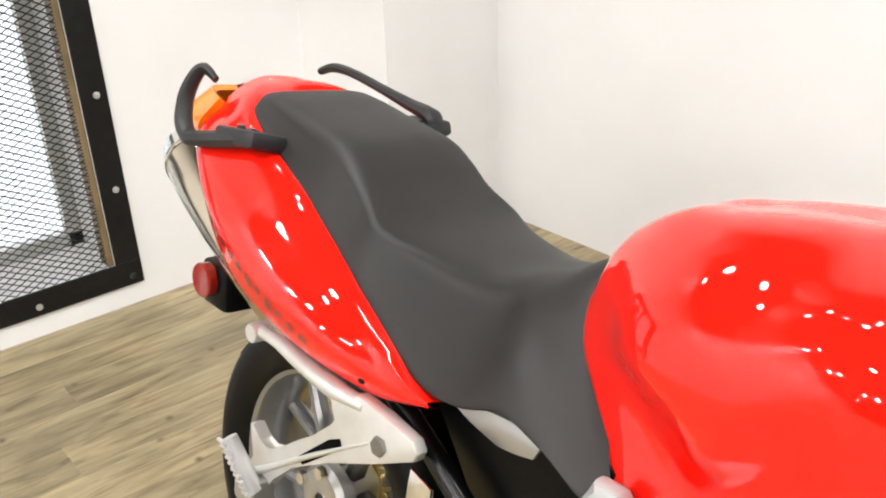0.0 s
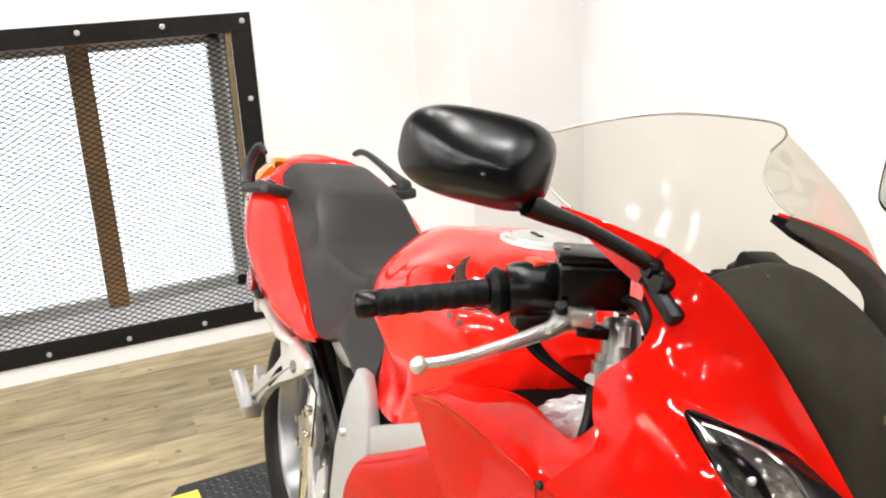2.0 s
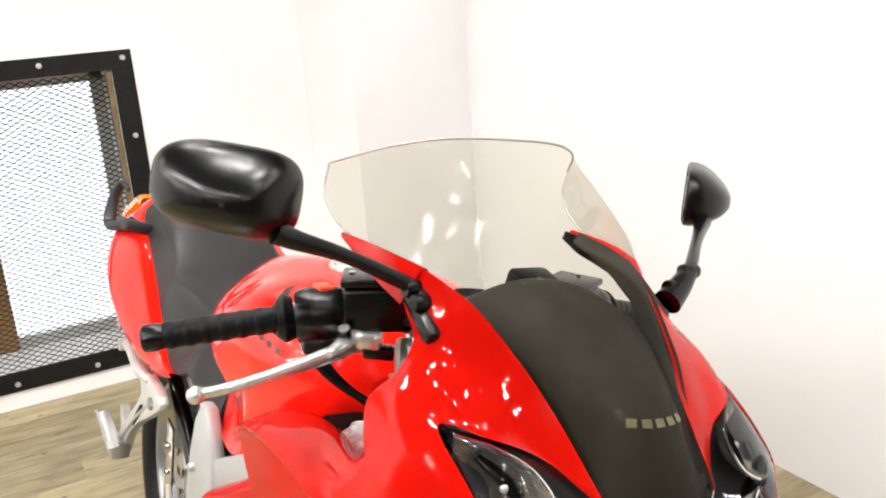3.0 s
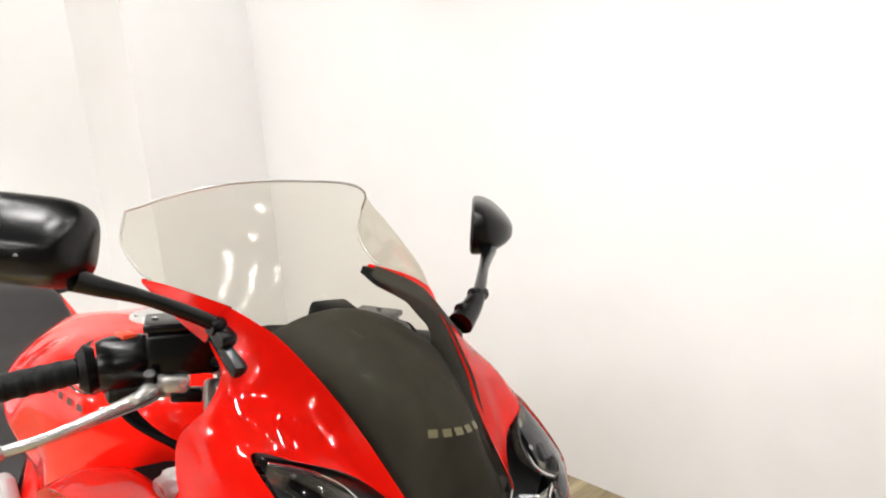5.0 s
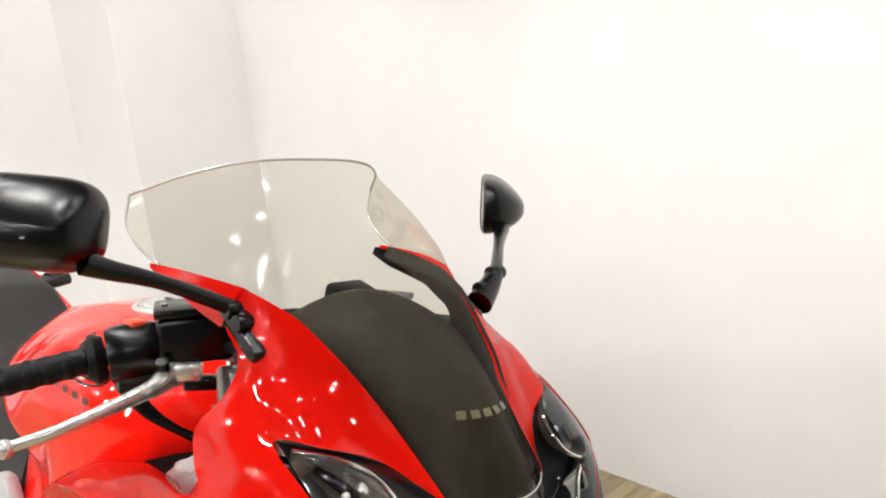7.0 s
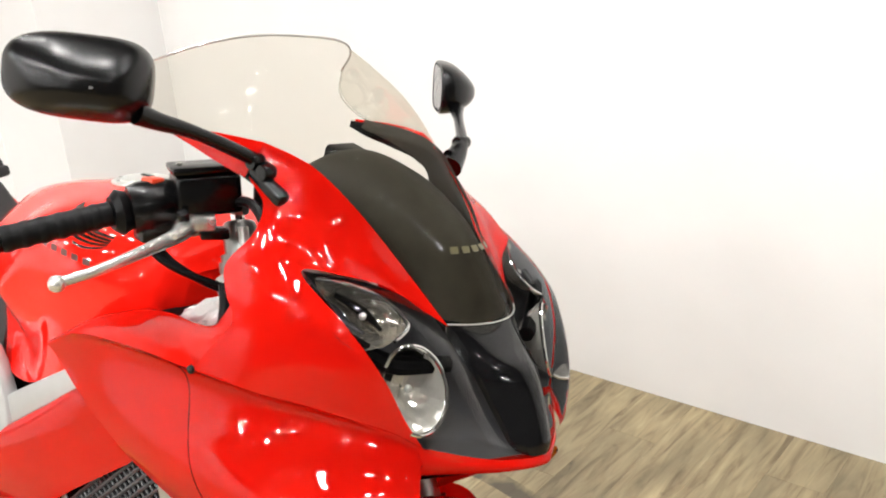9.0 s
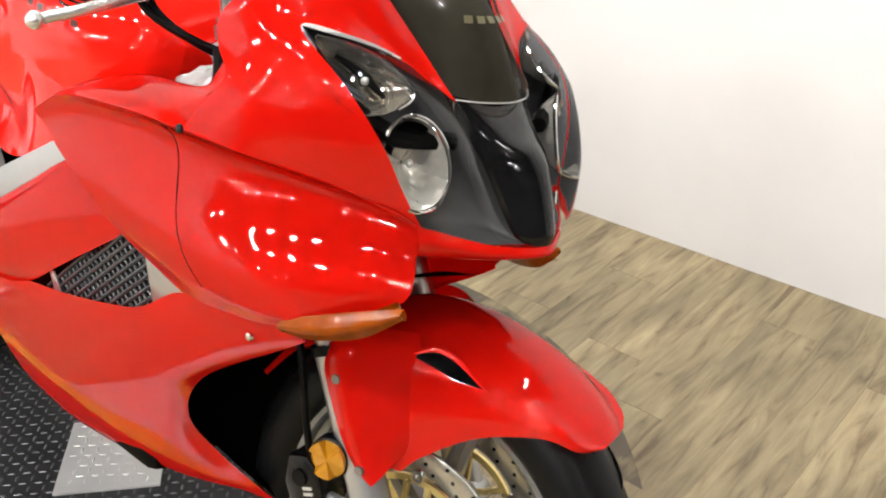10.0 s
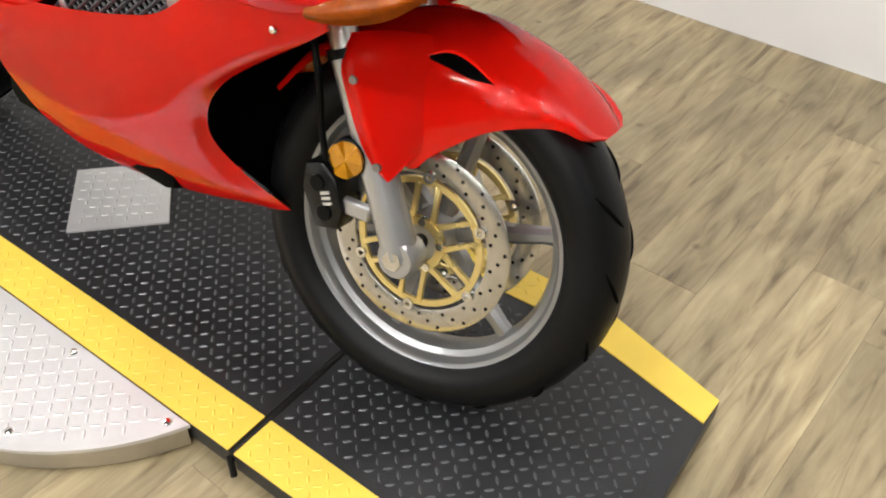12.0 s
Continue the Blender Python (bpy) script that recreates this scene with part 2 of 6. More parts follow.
def thin_glass(name, tint, ior=1.38, share=1.0):
    """Thin clear sheet: light passes straight through, tinted, with a clear reflection."""
    m, nt, p = node_mat(name)
    N, L = nt.nodes, nt.links
    out = N["Material Output"]
    tr, gl, mx, fr = N.new("ShaderNodeBsdfTransparent"), N.new("ShaderNodeBsdfGlossy"), N.new("ShaderNodeMixShader"), N.new("ShaderNodeFresnel")
    tr.inputs["Color"].default_value = (*tint, 1)
    gl.inputs["Roughness"].default_value = 0.03
    fr.inputs["IOR"].default_value = ior
    part_ = N.new("ShaderNodeMath")
    part_.operation = "MULTIPLY"
    part_.inputs[1].default_value = share
    L.new(fr.outputs[0], part_.inputs[0])
    L.new(part_.outputs[0], mx.inputs["Fac"])
    L.new(tr.outputs[0], mx.inputs[1])
    L.new(gl.outputs[0], mx.inputs[2])
    L.new(mx.outputs[0], out.inputs["Surface"])
    return m


CLEAR = thin_glass("smoke_screen", (0.86, 0.84, 0.78), 1.45, 0.14)
LENS = thin_glass("clear_lamp_lens", (0.93, 0.93, 0.93))
PANE = thin_glass("window_pane", (0.95, 0.96, 0.96))


def glow(name, color, strength):
    m, nt, p = node_mat(name)
    p.inputs["Base Color"].default_value = (0.8, 0.8, 0.8, 1)
    p.inputs["Emission Color"].default_value = (*color, 1)
    p.inputs["Emission Strength"].default_value = strength
    return m


DAYGLOW = glow("bright_overcast_outside", (0.93, 0.96, 1.0), 1.6)

# ---- mesh tools ----
def part(name, bm, material, parent=None, label="", smooth=True, at=None):
    """Links a bmesh as one mesh object under a thing or a part."""
    me = bpy.data.meshes.new(name)
    bmesh.ops.recalc_face_normals(bm, faces=bm.faces)
    bm.to_mesh(me)
    bm.free()
    me.materials.append(material)
    if smooth:
        me.shade_smooth()
        me.set_sharp_from_angle(angle=radians(38))
    ob = new(name, me)
    ob.parent = parent
    if at is not None:
        ob.matrix_local = at
    if label:
        ob["label"] = label
    return ob


def empty(name, m=None):
    ob = new(name)
    ob.empty_display_size = 0.05
    if m is not None:
        ob.matrix_world = m
    return ob


def box(bm, x0, x1, y0, y1, z0, z1, bevel=0.0, m=None, seg=1):
    r = bmesh.ops.create_cube(bm, size=1.0)
    v = r["verts"]
    bmesh.ops.scale(bm, vec=(abs(x1 - x0), abs(y1 - y0), abs(z1 - z0)), verts=v)
    bmesh.ops.translate(bm, vec=((x0 + x1) / 2, (y0 + y1) / 2, (z0 + z1) / 2), verts=v)
    if bevel:
        edges = list({e for w in v for e in w.link_edges})
        r = bmesh.ops.bevel(bm, geom=edges, offset=bevel, segments=seg, affect="EDGES", profile=0.5)
        v = list({w for f in r["faces"] for w in f.verts} | {w for w in v if w.is_valid})
    if m is not None:
        bmesh.ops.transform(bm, matrix=m, verts=[w for w in v if w.is_valid])
    return bm


def B():
    return bmesh.new()


def spline(pts, n):
    """n + 1 points of a smooth curve through pts (Catmull-Rom, by even parameter)."""
    p = np.array(pts, float)
    k = len(p)
    if k == 2:
        t = np.linspace(0, 1, n + 1)[:, None]
        return p[0] * (1 - t) + p[1] * t
    q = np.vstack([2 * p[0] - p[1], p, 2 * p[-1] - p[-2]])
    out = []
    for s in np.linspace(0, k - 1, n + 1):
        i = min(int(s), k - 2)
        u = s - i
        a, b, c, d = q[i : i + 4]
        out.append(0.5 * (2 * b + (c - a) * u + (2 * a - 5 * b + 4 * c - d) * u * u + (3 * b - a - 3 * c + d) * u ** 3))
    return np.array(out)


def grid(bm, P, closed=False, m=None):
    """Faces over a rows x columns array of points."""
    rows, cols = P.shape[:2]
    vs = [[bm.verts.new(m @ Vector(P[i, j]) if m is not None else Vector(P[i, j])) for j in range(cols)] for i in range(rows)]
    for i in range(rows - 1):
        for j in range(cols if closed else cols - 1):
            k = (j + 1) % cols
            try:
                bm.faces.new((vs[i][j], vs[i + 1][j], vs[i + 1][k], vs[i][k]))
            except ValueError:
                pass
    return vs


def surface(curves, nu=24, nv=24):
    """A smooth array of points through curves that have one count of control points each."""
    C = np.array([spline(c, nv) for c in curves])
    return np.stack([spline(C[:, j], nu) for j in range(C.shape[1])], 1)


def shell(bm, P, thick=0.004, mirror=False):
    """A sheet with thickness: outer face, inner face and rim."""
    du = np.gradient(P, axis=0)
    dv = np.gradient(P, axis=1)
    nrm = np.cross(du, dv)
    nrm /= np.linalg.norm(nrm, axis=2, keepdims=True) + 1e-9
    if (nrm[..., 1] * np.sign(P[..., 1])).mean() < 0:
        nrm = -nrm
    Q = P - nrm * thick
    for s in ((1, -1) if mirror else (1,)):
        f = np.array([1, s, 1])
        a, b = grid(bm, P * f), grid(bm, Q * f)
        r, c = P.shape[:2]
        for i in range(r - 1):
            for j in (0, c - 1):
                bm.faces.new((a[i][j], a[i + 1][j], b[i + 1][j], b[i][j]))
        for j in range(c - 1):
            for i in (0, r - 1):
                bm.faces.new((a[i][j], a[i][j + 1], b[i][j + 1], b[i][j]))
    return bm


def tube(bm, pts, radii, sides=12, n=None, cap=True, flat=1.0):
    """A round bar along a smooth line; radii: one, or one a point."""
    pts = np.array(pts, float)
    n = n or (len(pts) - 1) * 6
    c = spline(pts, n)
    rad = np.full(len(c), radii) if np.isscalar(radii) else np.interp(np.linspace(0, 1, len(c)), np.linspace(0, 1, len(radii)), radii)
    tan = np.gradient(c, axis=0)
    tan /= np.linalg.norm(tan, axis=1, keepdims=True) + 1e-12
    up = np.array([0, 0, 1.0]) if abs(tan[0][2]) < 0.9 else np.array([0, 1.0, 0])
    rings = []
    for k in range(len(c)):
        side = np.cross(tan[k], up)
        side /= np.linalg.norm(side) + 1e-12
        up = np.cross(side, tan[k])
        ang = np.linspace(0, 2 * np.pi, sides, endpoint=False)
        rings.append([bm.verts.new(c[k] + rad[k] * (np.cos(a) * side + flat * np.sin(a) * up)) for a in ang])
    for a, b in zip(rings, rings[1:]):
        for j in range(sides):
            bm.faces.new((a[j], a[(j + 1) % sides], b[(j + 1) % sides], b[j]))
    if cap:
        bm.faces.new(rings[0])
        bm.faces.new(rings[-1])
    return bm


def lathe(bm, profile, sides=48, m=None, closed=False):
    """Turns (radius, height) pairs round the y axis."""
    rings = []
    for r, h in profile:
        rings.append([bm.verts.new((m or Matrix()) @ Vector((r * math.cos(a), h, r * math.sin(a)))) for a in (2 * math.pi * k / sides for k in range(sides))])
    pairs = list(zip(rings, rings[1:])) + ([(rings[-1], rings[0])] if closed else [])
    for a, b in pairs:
        for j in range(sides):
            bm.faces.new((a[j], a[(j + 1) % sides], b[(j + 1) % sides], b[j]))
    return bm


def disc(bm, r, y0, y1, sides=24, m=None):
    """A round plate or bolt along y."""
    lathe(bm, [(0.0005, y0), (r * 0.92, y0), (r, y0 + (y1 - y0) * 0.15), (r, y1), (0.0005, y1)], sides, m)
    return bm


def prism(bm, outline, y0, y1, bevel=0.0, m=None):
    """A plate: an outline in (x, z), from y0 to y1."""
    a = [bm.verts.new((m or Matrix()) @ Vector((x, y0, z))) for x, z in outline]
    b = [bm.verts.new((m or Matrix()) @ Vector((x, y1, z))) for x, z in outline]
    n = len(a)
    fs = [bm.faces.new(a), bm.faces.new(b[::-1])]
    for i in range(n):
        fs.append(bm.faces.new((a[i], a[(i + 1) % n], b[(i + 1) % n], b[i])))
    if bevel:
        edges = list({e for f in fs[:2] for e in f.edges})
        bmesh.ops.bevel(bm, geom=edges, offset=bevel, segments=2, affect="EDGES", profile=0.5)
    return bm


def slab(bm, outline, z0, z1):
    """A plate: an outline in (x, y), from z0 to z1."""
    a = [bm.verts.new((x, y, z0)) for x, y in outline]
    b = [bm.verts.new((x, y, z1)) for x, y in outline]
    n = len(a)
    bm.faces.new(a[::-1])
    bm.faces.new(b)
    for i in range(n):
        bm.faces.new((a[i], a[(i + 1) % n], b[(i + 1) % n], b[i]))
    return bm

# ---- room ----
WX, RY, CH, TH = -2.336, 1.955, 3.0, 0.12  # window wall, long wall, ceiling height, wall thickness
BX, BY = 5.6, -12.5
WY0, WY1, WZ0, WZ1 = -0.564, 0.540, 0.152, 1.262  # clear opening of the window


def wall_piece(bm, x0, x1, y0, y1, z0, z1):
    box(bm, x0, x1, y0, y1, z0, z1)


bm = B()
D = 0.32
wall_piece(bm, WX - D, WX, BY, WY0, 0, CH)
wall_piece(bm, WX - D, WX, WY1, RY + TH, 0, CH)
wall_piece(bm, WX - D, WX, WY0, WY1, 0, WZ0)
wall_piece(bm, WX - D, WX, WY0, WY1, WZ1, CH)
tagged(part("wall_west", bm, WALL, smooth=False), "white painted wall round a caged window", "wall", kind="structure")
bm = B()
wall_piece(bm, WX, BX, RY, RY + TH, 0, CH)
tagged(part("wall_north", bm, WALL, smooth=False), "plain white painted showroom wall", "wall", kind="structure")
bm = B()
slab(bm, [(WX, 1.31), (-1.905, 1.35), (-2.04, RY), (WX, RY)], 0, CH)
tagged(part("wall_corner", bm, WALL, smooth=False), "white painted boxed-in column in the corner", "wall", kind="structure")
# unseen walls and ceiling close the room; kept dark to deepen reflections
bm = B()
wall_piece(bm, WX - D, BX + TH, BY - TH, BY, 0, CH)
tagged(part("wall_south", bm, FARWALL, smooth=False), "plain grey wall", "wall", kind="structure")
bm = B()
wall_piece(bm, BX, BX + TH, BY, RY + TH, 0, CH)
tagged(part("wall_east", bm, FARWALL, smooth=False), "plain dark grey closing wall", "wall", kind="structure")
bm = B()
wall_piece(bm, WX - D, BX + TH, BY - TH, RY + TH, CH, CH + 0.1)
tagged(part("ceiling", bm, CEIL, smooth=False), "plain dark ceiling", "ceiling", kind="structure")
bm = B()
box(bm, WX - D, BX + TH, BY - TH, RY + TH, -0.1, -0.006)
floor = tagged(part("floor", bm, OLDWOOD, smooth=False), "floor of greyish oak planks with dark knots", "floor", kind="structure")

# ---- window with its cage ----
window = tagged(empty("window_1", pose(WX, -0.012, 0.7)), "brown wooden window behind a black expanded-metal cage", "window", kind="structure")


def wpart(name, bm, material, label="", parent=None, smooth=True):
    ob = part(name, bm, material, None, label, smooth)
    ob.parent = parent or window
    ob.matrix_parent_inverse = window.matrix_world.inverted()
    return ob


y0, y1, z0, z1 = -0.647, 0.623, 0.072, 1.335
FW = 0.082
for nm, a in (("frame_bar", (y0, y1, z0, z0 + FW)), ("frame_bar", (y0, y1, z1 - FW + 0.01, z1)),
              ("frame_bar", (y0, y0 + FW, z0 + FW, z1 - FW + 0.01)), ("frame_bar", (y1 - FW, y1, z0 + FW, z1 - FW + 0.01))):
    bm = B()
    box(bm, WX + 0.001, WX + 0.009, *a, bevel=0.002)
    wpart(nm, bm, BLACKIRON, "black flat steel bar", smooth=False)
# bolts at even steps round the frame
for k in range(5):
    for yy, zz in ((0.588 - 0.3 * k, 0.104), (0.588 - 0.3 * k, 1.305), (0.588, 0.104 + 0.30 * k), (-0.612, 0.104 + 0.30 * k)):
        if k in (0, 4) and abs(yy) > 0.5 and zz in (0.104, 1.304, 1.305) and yy in (0.588, -0.612) and k == 4:
            continue
        bm = B()
        disc(bm, 0.0105, -0.004, 0.0, 12, Matrix.Rotation(radians(90), 4, "Z"))
        bmesh.ops.translate(bm, vec=(WX + 0.013, yy, zz), verts=bm.verts)
        wpart("bolt", bm, GREYCAP)
# timber lining in the reveal
for a in ((WY0, WY0 + 0.02, WZ0, WZ1), (WY1 - 0.02, WY1, WZ0, WZ1)):
    bm = B()
    box(bm, WX - 0.06, WX + 0.0, *a, bevel=0.003)
    wpart("lining", bm, OLDWOOD, "stained timber lining", smooth=False)
GX = WX - 0.27
for nm, a in (("sash_bar", (WY0, WY1, WZ0, WZ0 + 0.05)), ("sash_bar", (WY0, WY1, WZ1 - 0.05, WZ1)),
              ("sash_bar", (WY0, WY0 + 0.05, WZ0, WZ1)), ("sash_bar", (WY1 - 0.05, WY1, WZ0, WZ1))):
    bm = B()
    box(bm, GX - 0.03, GX + 0.02, *a, bevel=0.004)
    wpart(nm, bm, GREYCAP, "grey sash bar", smooth=False)
bm = B()
box(bm, GX - 0.03, GX + 0.03, -0.055, 0.03, WZ0, WZ1, bevel=0.006)
wpart("mullion", bm, RUSTWOOD, "brown wooden mullion")
for a in ((WY0 + 0.05, -0.055), (0.03, WY1 - 0.05)):
    bm = B()
    box(bm, GX - 0.006, GX - 0.002, *a, WZ0 + 0.05, WZ1 - 0.05)
    ob = wpart("pane", bm, PANE, smooth=False)
    ob.visible_shadow = False


def mesh_cage(y0, y1, z0, z1, lw=0.0315, sw=0.0150, t=0.0024):
    """Expanded metal: zigzag strands joined into diamonds."""
    verts, faces = [], []
    ny, nz = int((y1 - y0) / lw), int((z1 - z0) / sw)
    for j in range(nz * 2):
        for i in range(ny):
            up = (i + j) % 2
            ya, yb = y0 + i * lw, y0 + (i + 1) * lw
            za = z0 + (j + (0 if up else 1)) * sw / 1.0
            zb = z0 + (j + (1 if up else 0)) * sw / 1.0
            if max(za, zb) > z1:
                continue
            k = len(verts)
            for (yy, zz) in ((ya, za), (yb, zb)):
                for dx, dz in ((0.0, -t), (0.0035, -t * 0.4), (0.0035, t), (0.0, t * 0.4)):
                    verts.append((WX - 0.006 + dx, yy, zz + dz))
            for a in range(4):
                b = (a + 1) % 4
                faces.append((k + a, k + b, k + 4 + b, k + 4 + a))
    me = bpy.data.meshes.new("cage_mesh")
    me.from_pydata(verts, [], faces)
    me.materials.append(BLACKIRON)
    return me


cage = new("cage_mesh", mesh_cage(WY0, WY1, WZ0, WZ1, 0.0195, 0.0105, 0.0026))
cage.parent = window
cage.matrix_parent_inverse = window.matrix_world.inverted()
tagged(cage, "black expanded-metal mesh", kind="stuff")
bm = B()
box(bm, WX - 1.2, WX - 1.19, -3, 3, -0.5, 3.5)
tagged(part("backdrop", bm, DAYGLOW, smooth=False), "bright white daylight outside the window", "backdrop", kind="structure")

# ---- motorcycle lift ----
LZ = 0.06
lift = tagged(empty("motorcycle_lift", pose(0, 0.37, 0)), "black diamond-plate motorcycle lift with yellow edges", "lift")


def lpart(name, bm, material, label="", smooth=False):
    ob = part(name, bm, material, None, label, smooth)
    ob.parent = lift
    ob.matrix_parent_inverse = lift.matrix_world.inverted()
    return ob


LY0, LY1, SEAM = 0.0, 0.652, 0.622
DECKBLACK = mat("black_tread_plate", (0.017, 0.0175, 0.019), 0.42, 0.1, 0.45, 16, 0.2, 260, spec=0.4)
for nm, x0, x1 in (("deck", -1.18, SEAM - 0.007),):
    bm = B()
    slab(bm, [(x0 + 0.05, LY0), (x1, LY0), (x1, LY1), (x0 + 0.05, LY1), (x0, LY1 - 0.04), (x0, LY0 + 0.04)], 0.02, LZ - 0.001)
    lpart(nm, bm, DECKBLACK, "black diamond-plate deck")
bm = B()
slab(bm, [(SEAM + 0.007, LY0), (0.93, LY0), (1.205, LY0 + 0.080), (1.215, 0.326), (1.205, LY1 - 0.080), (0.93, LY1), (SEAM + 0.007, LY1)], 0.02, LZ - 0.001)
lpart("front_deck", bm, DECKBLACK, "black diamond-plate front section")
bm = B()
slab(bm, [(-1.15, LY0 + 0.06), (-1.12, LY0 + 0.03), (0.92, LY0 + 0.03), (1.16, LY0 + 0.12), (1.16, LY1 - 0.12), (0.92, LY1 - 0.03), (-1.12, LY1 - 0.03), (-1.15, LY1 - 0.06)], 0.0, 0.03)
lpart("lift_frame", bm, BLACKIRON)


def stripe(outline):
    bm = B()
    slab(bm, outline, LZ - 0.002, LZ + 0.0015)
    lpart("edge_stripe", bm, YELLOW, "yellow painted edge")


SW = 0.084
stripe([(-1.13, LY0), (SEAM - 0.007, LY0), (SEAM - 0.007, LY0 + SW), (-1.13, LY0 + SW)])
stripe([(SEAM + 0.007, LY0), (0.93, LY0), (0.92, LY0 + SW - 0.006), (SEAM + 0.007, LY0 + SW)])
stripe([(-1.13, LY1 - SW), (SEAM - 0.007, LY1 - SW), (SEAM - 0.007, LY1), (-1.13, LY1)])
stripe([(SEAM + 0.007, LY1 - SW), (0.92, LY1 - SW + 0.006), (0.93, LY1), (SEAM + 0.007, LY1)])
stripe([(0.93, LY1), (0.92, LY1 - SW + 0.006), (1.203, LY1 - 0.140), (1.205, LY1 - 0.080)])
stripe([(0.93, LY0), (1.205, LY0 + 0.080), (1.203, LY0 + 0.140), (0.92, LY0 + SW - 0.006)])


def tread(x0, x1, y0, y1, inside, z, lx=0.031, wd=0.0075, step=0.0300, h=0.0028):
    """Raised lozenges of tread plate, turned by a right angle from one to the next."""
    verts, faces = [], []
    nx, ny = int((x1 - x0) / step), int((y1 - y0) / step)
    for i in range(nx + 1):
        for j in range(ny + 1):
            cx, cy = x0 + i * step, y0 + j * step
            if not inside(cx, cy):
                continue
            a = radians(44 if (i + j) % 2 else -46)
            ux, uy = math.cos(a), math.sin(a)
            k = len(verts)
            for s, w in ((-0.5, 0.0), (-0.15, 0.5), (0.15, 0.5), (0.5, 0.0), (0.15, -0.5), (-0.15, -0.5)):
                verts.append((cx + s * lx * ux - w * wd * uy, cy + s * lx * uy + w * wd * ux, z))
            verts.append((cx - 0.25 * lx * ux, cy - 0.25 * lx * uy, z + h))
            verts.append((cx + 0.25 * lx * ux, cy + 0.25 * lx * uy, z + h))
            for f in ((0, 1, 6), (1, 2, 7, 6), (2, 3, 7), (3, 4, 7), (4, 5, 6, 7), (5, 0, 6)):
                faces.append(tuple(k + v for v in f))
    me = bpy.data.meshes.new("tread_lug")
    me.from_pydata(verts, [], faces)
    return me


def inside_quad(x, y):
    """Within the small bright plate."""
    v = ((x + 0.051) * -0.768 + (y - 0.175) * 0.640)
    u = (x + 0.051) * 0.662 + (y - 0.175) * 0.750
    return 0.015 < u < 0.19 and 0.015 < v < 0.198


def lugs(me, material, label):
    me.materials.append(material)
    ob = new("tread_lug", me)
    ob.parent = lift
    ob.matrix_parent_inverse = lift.matrix_world.inverted()
    tagged(ob, label, kind="stuff")


def in_deck(x, y):
    if abs(x - SEAM) < 0.02 or x > 1.175 or x < -1.19:
        return False
    d = max(x - 0.92, 0) * 0.23
    return x > -1.16 and LY0 + SW + 0.012 + d < y < LY1 - SW - 0.012 - d


LUGB = mat("worn_black_lugs", (0.075, 0.078, 0.084), 0.34, 0.45, 0.5, 30)
lugs(tread(-1.2, 1.19, LY0, LY1, in_deck, LZ - 0.0012, lx=0.0185, wd=0.0062, step=0.0215, h=0.0021), LUGB, "raised black tread lugs")


def in_stripe(x, y):
    return abs(x - SEAM) > 0.02 and -1.11 < x < 0.9 and (LY0 + 0.012 < y < LY0 + SW - 0.012 or LY1 - SW + 0.012 < y < LY1 - 0.012)


lugs(tread(-1.2, 1.19, LY0 + 0.016, LY1, in_stripe, LZ + 0.0012, lx=0.0185, wd=0.0062, step=0.0215, h=0.0016), YELLOW, "raised yellow tread lugs")
# hinge rod in the joint
bm = B()
tube(bm, [(SEAM, LY0 + 0.0, LZ - 0.006), (SEAM, LY1, LZ - 0.006)], 0.007, 10, 2)
lpart("hinge_rod", bm, BLACKIRON, smooth=True)
bm = B()
tube(bm, [(SEAM, LY0 - 0.004, LZ - 0.008), (SEAM + 0.012, LY0 - 0.012, 0.02)], 0.006, 8, 2)
lpart("hinge_pin", bm, BLACKIRON, smooth=True)

# half-round bright plate beside the lift
side_plate = tagged(empty("side_platform", pose(0.078, 0.0, 0)), "half-round bright tread-plate platform beside the lift", "platform")
CX, CY, CR = 0.095, 0.205, 0.480


def arc_outline(r, y_cut):
    a0 = math.asin((CY - y_cut) / r)
    return [(CX + r * math.cos(-a), CY + r * math.sin(-a)) for a in np.linspace(a0, math.pi - a0, 40)]


def sp(name, bm, material, label="", smooth=False):
    ob = part(name, bm, material, None, label, smooth)
    ob.parent = side_plate
    ob.matrix_parent_inverse = side_plate.matrix_world.inverted()
    return ob


bm = B()
slab(bm, arc_outline(CR, LY0 - 0.003), LZ - 0.008, LZ)
sp("top_plate", bm, BRIGHTPLATE, "bright tread plate")
bm = B()
slab(bm, arc_outline(CR - 0.004, LY0 - 0.006), 0.008, LZ - 0.009)
sp("rim", bm, STEEL, "brushed metal rim", smooth=True)
me = tread(-0.45, 0.6, -0.3, LY0, lambda x, y: y < LY0 - 0.02 and math.hypot(x - CX, y - CY) < CR - 0.025, LZ - 0.0002, lx=0.0235, wd=0.006, step=0.0225, h=0.0013)
me.materials.append(BRIGHTPLATE)
ob = new("tread_lug", me)
ob.parent = side_plate
ob.matrix_parent_inverse = side_plate.matrix_world.inverted()
tagged(ob, "raised bright lugs", kind="stuff")
for bx, by in ((0.239, -0.0195), (0.493, -0.021), (-0.06, -0.02), (0.3, -0.19), (0.0, -0.21)):
    bm = B()
    lathe(bm, [(0.0004, 0.003), (0.006, 0.0025), (0.0085, 0.0)], 14, Matrix.Translation((bx, by, LZ)) @ Matrix.Rotation(radians(90), 4, "X"))
    sp("screw", bm, CHROME, smooth=True)
# the lift and its platform stand slightly askew in the room
ASKEW = pose(0, 0.0074, 0, 0, 0, 2.36)
lift.matrix_world = ASKEW @ lift.matrix_world
side_plate.matrix_world = ASKEW @ side_plate.matrix_world
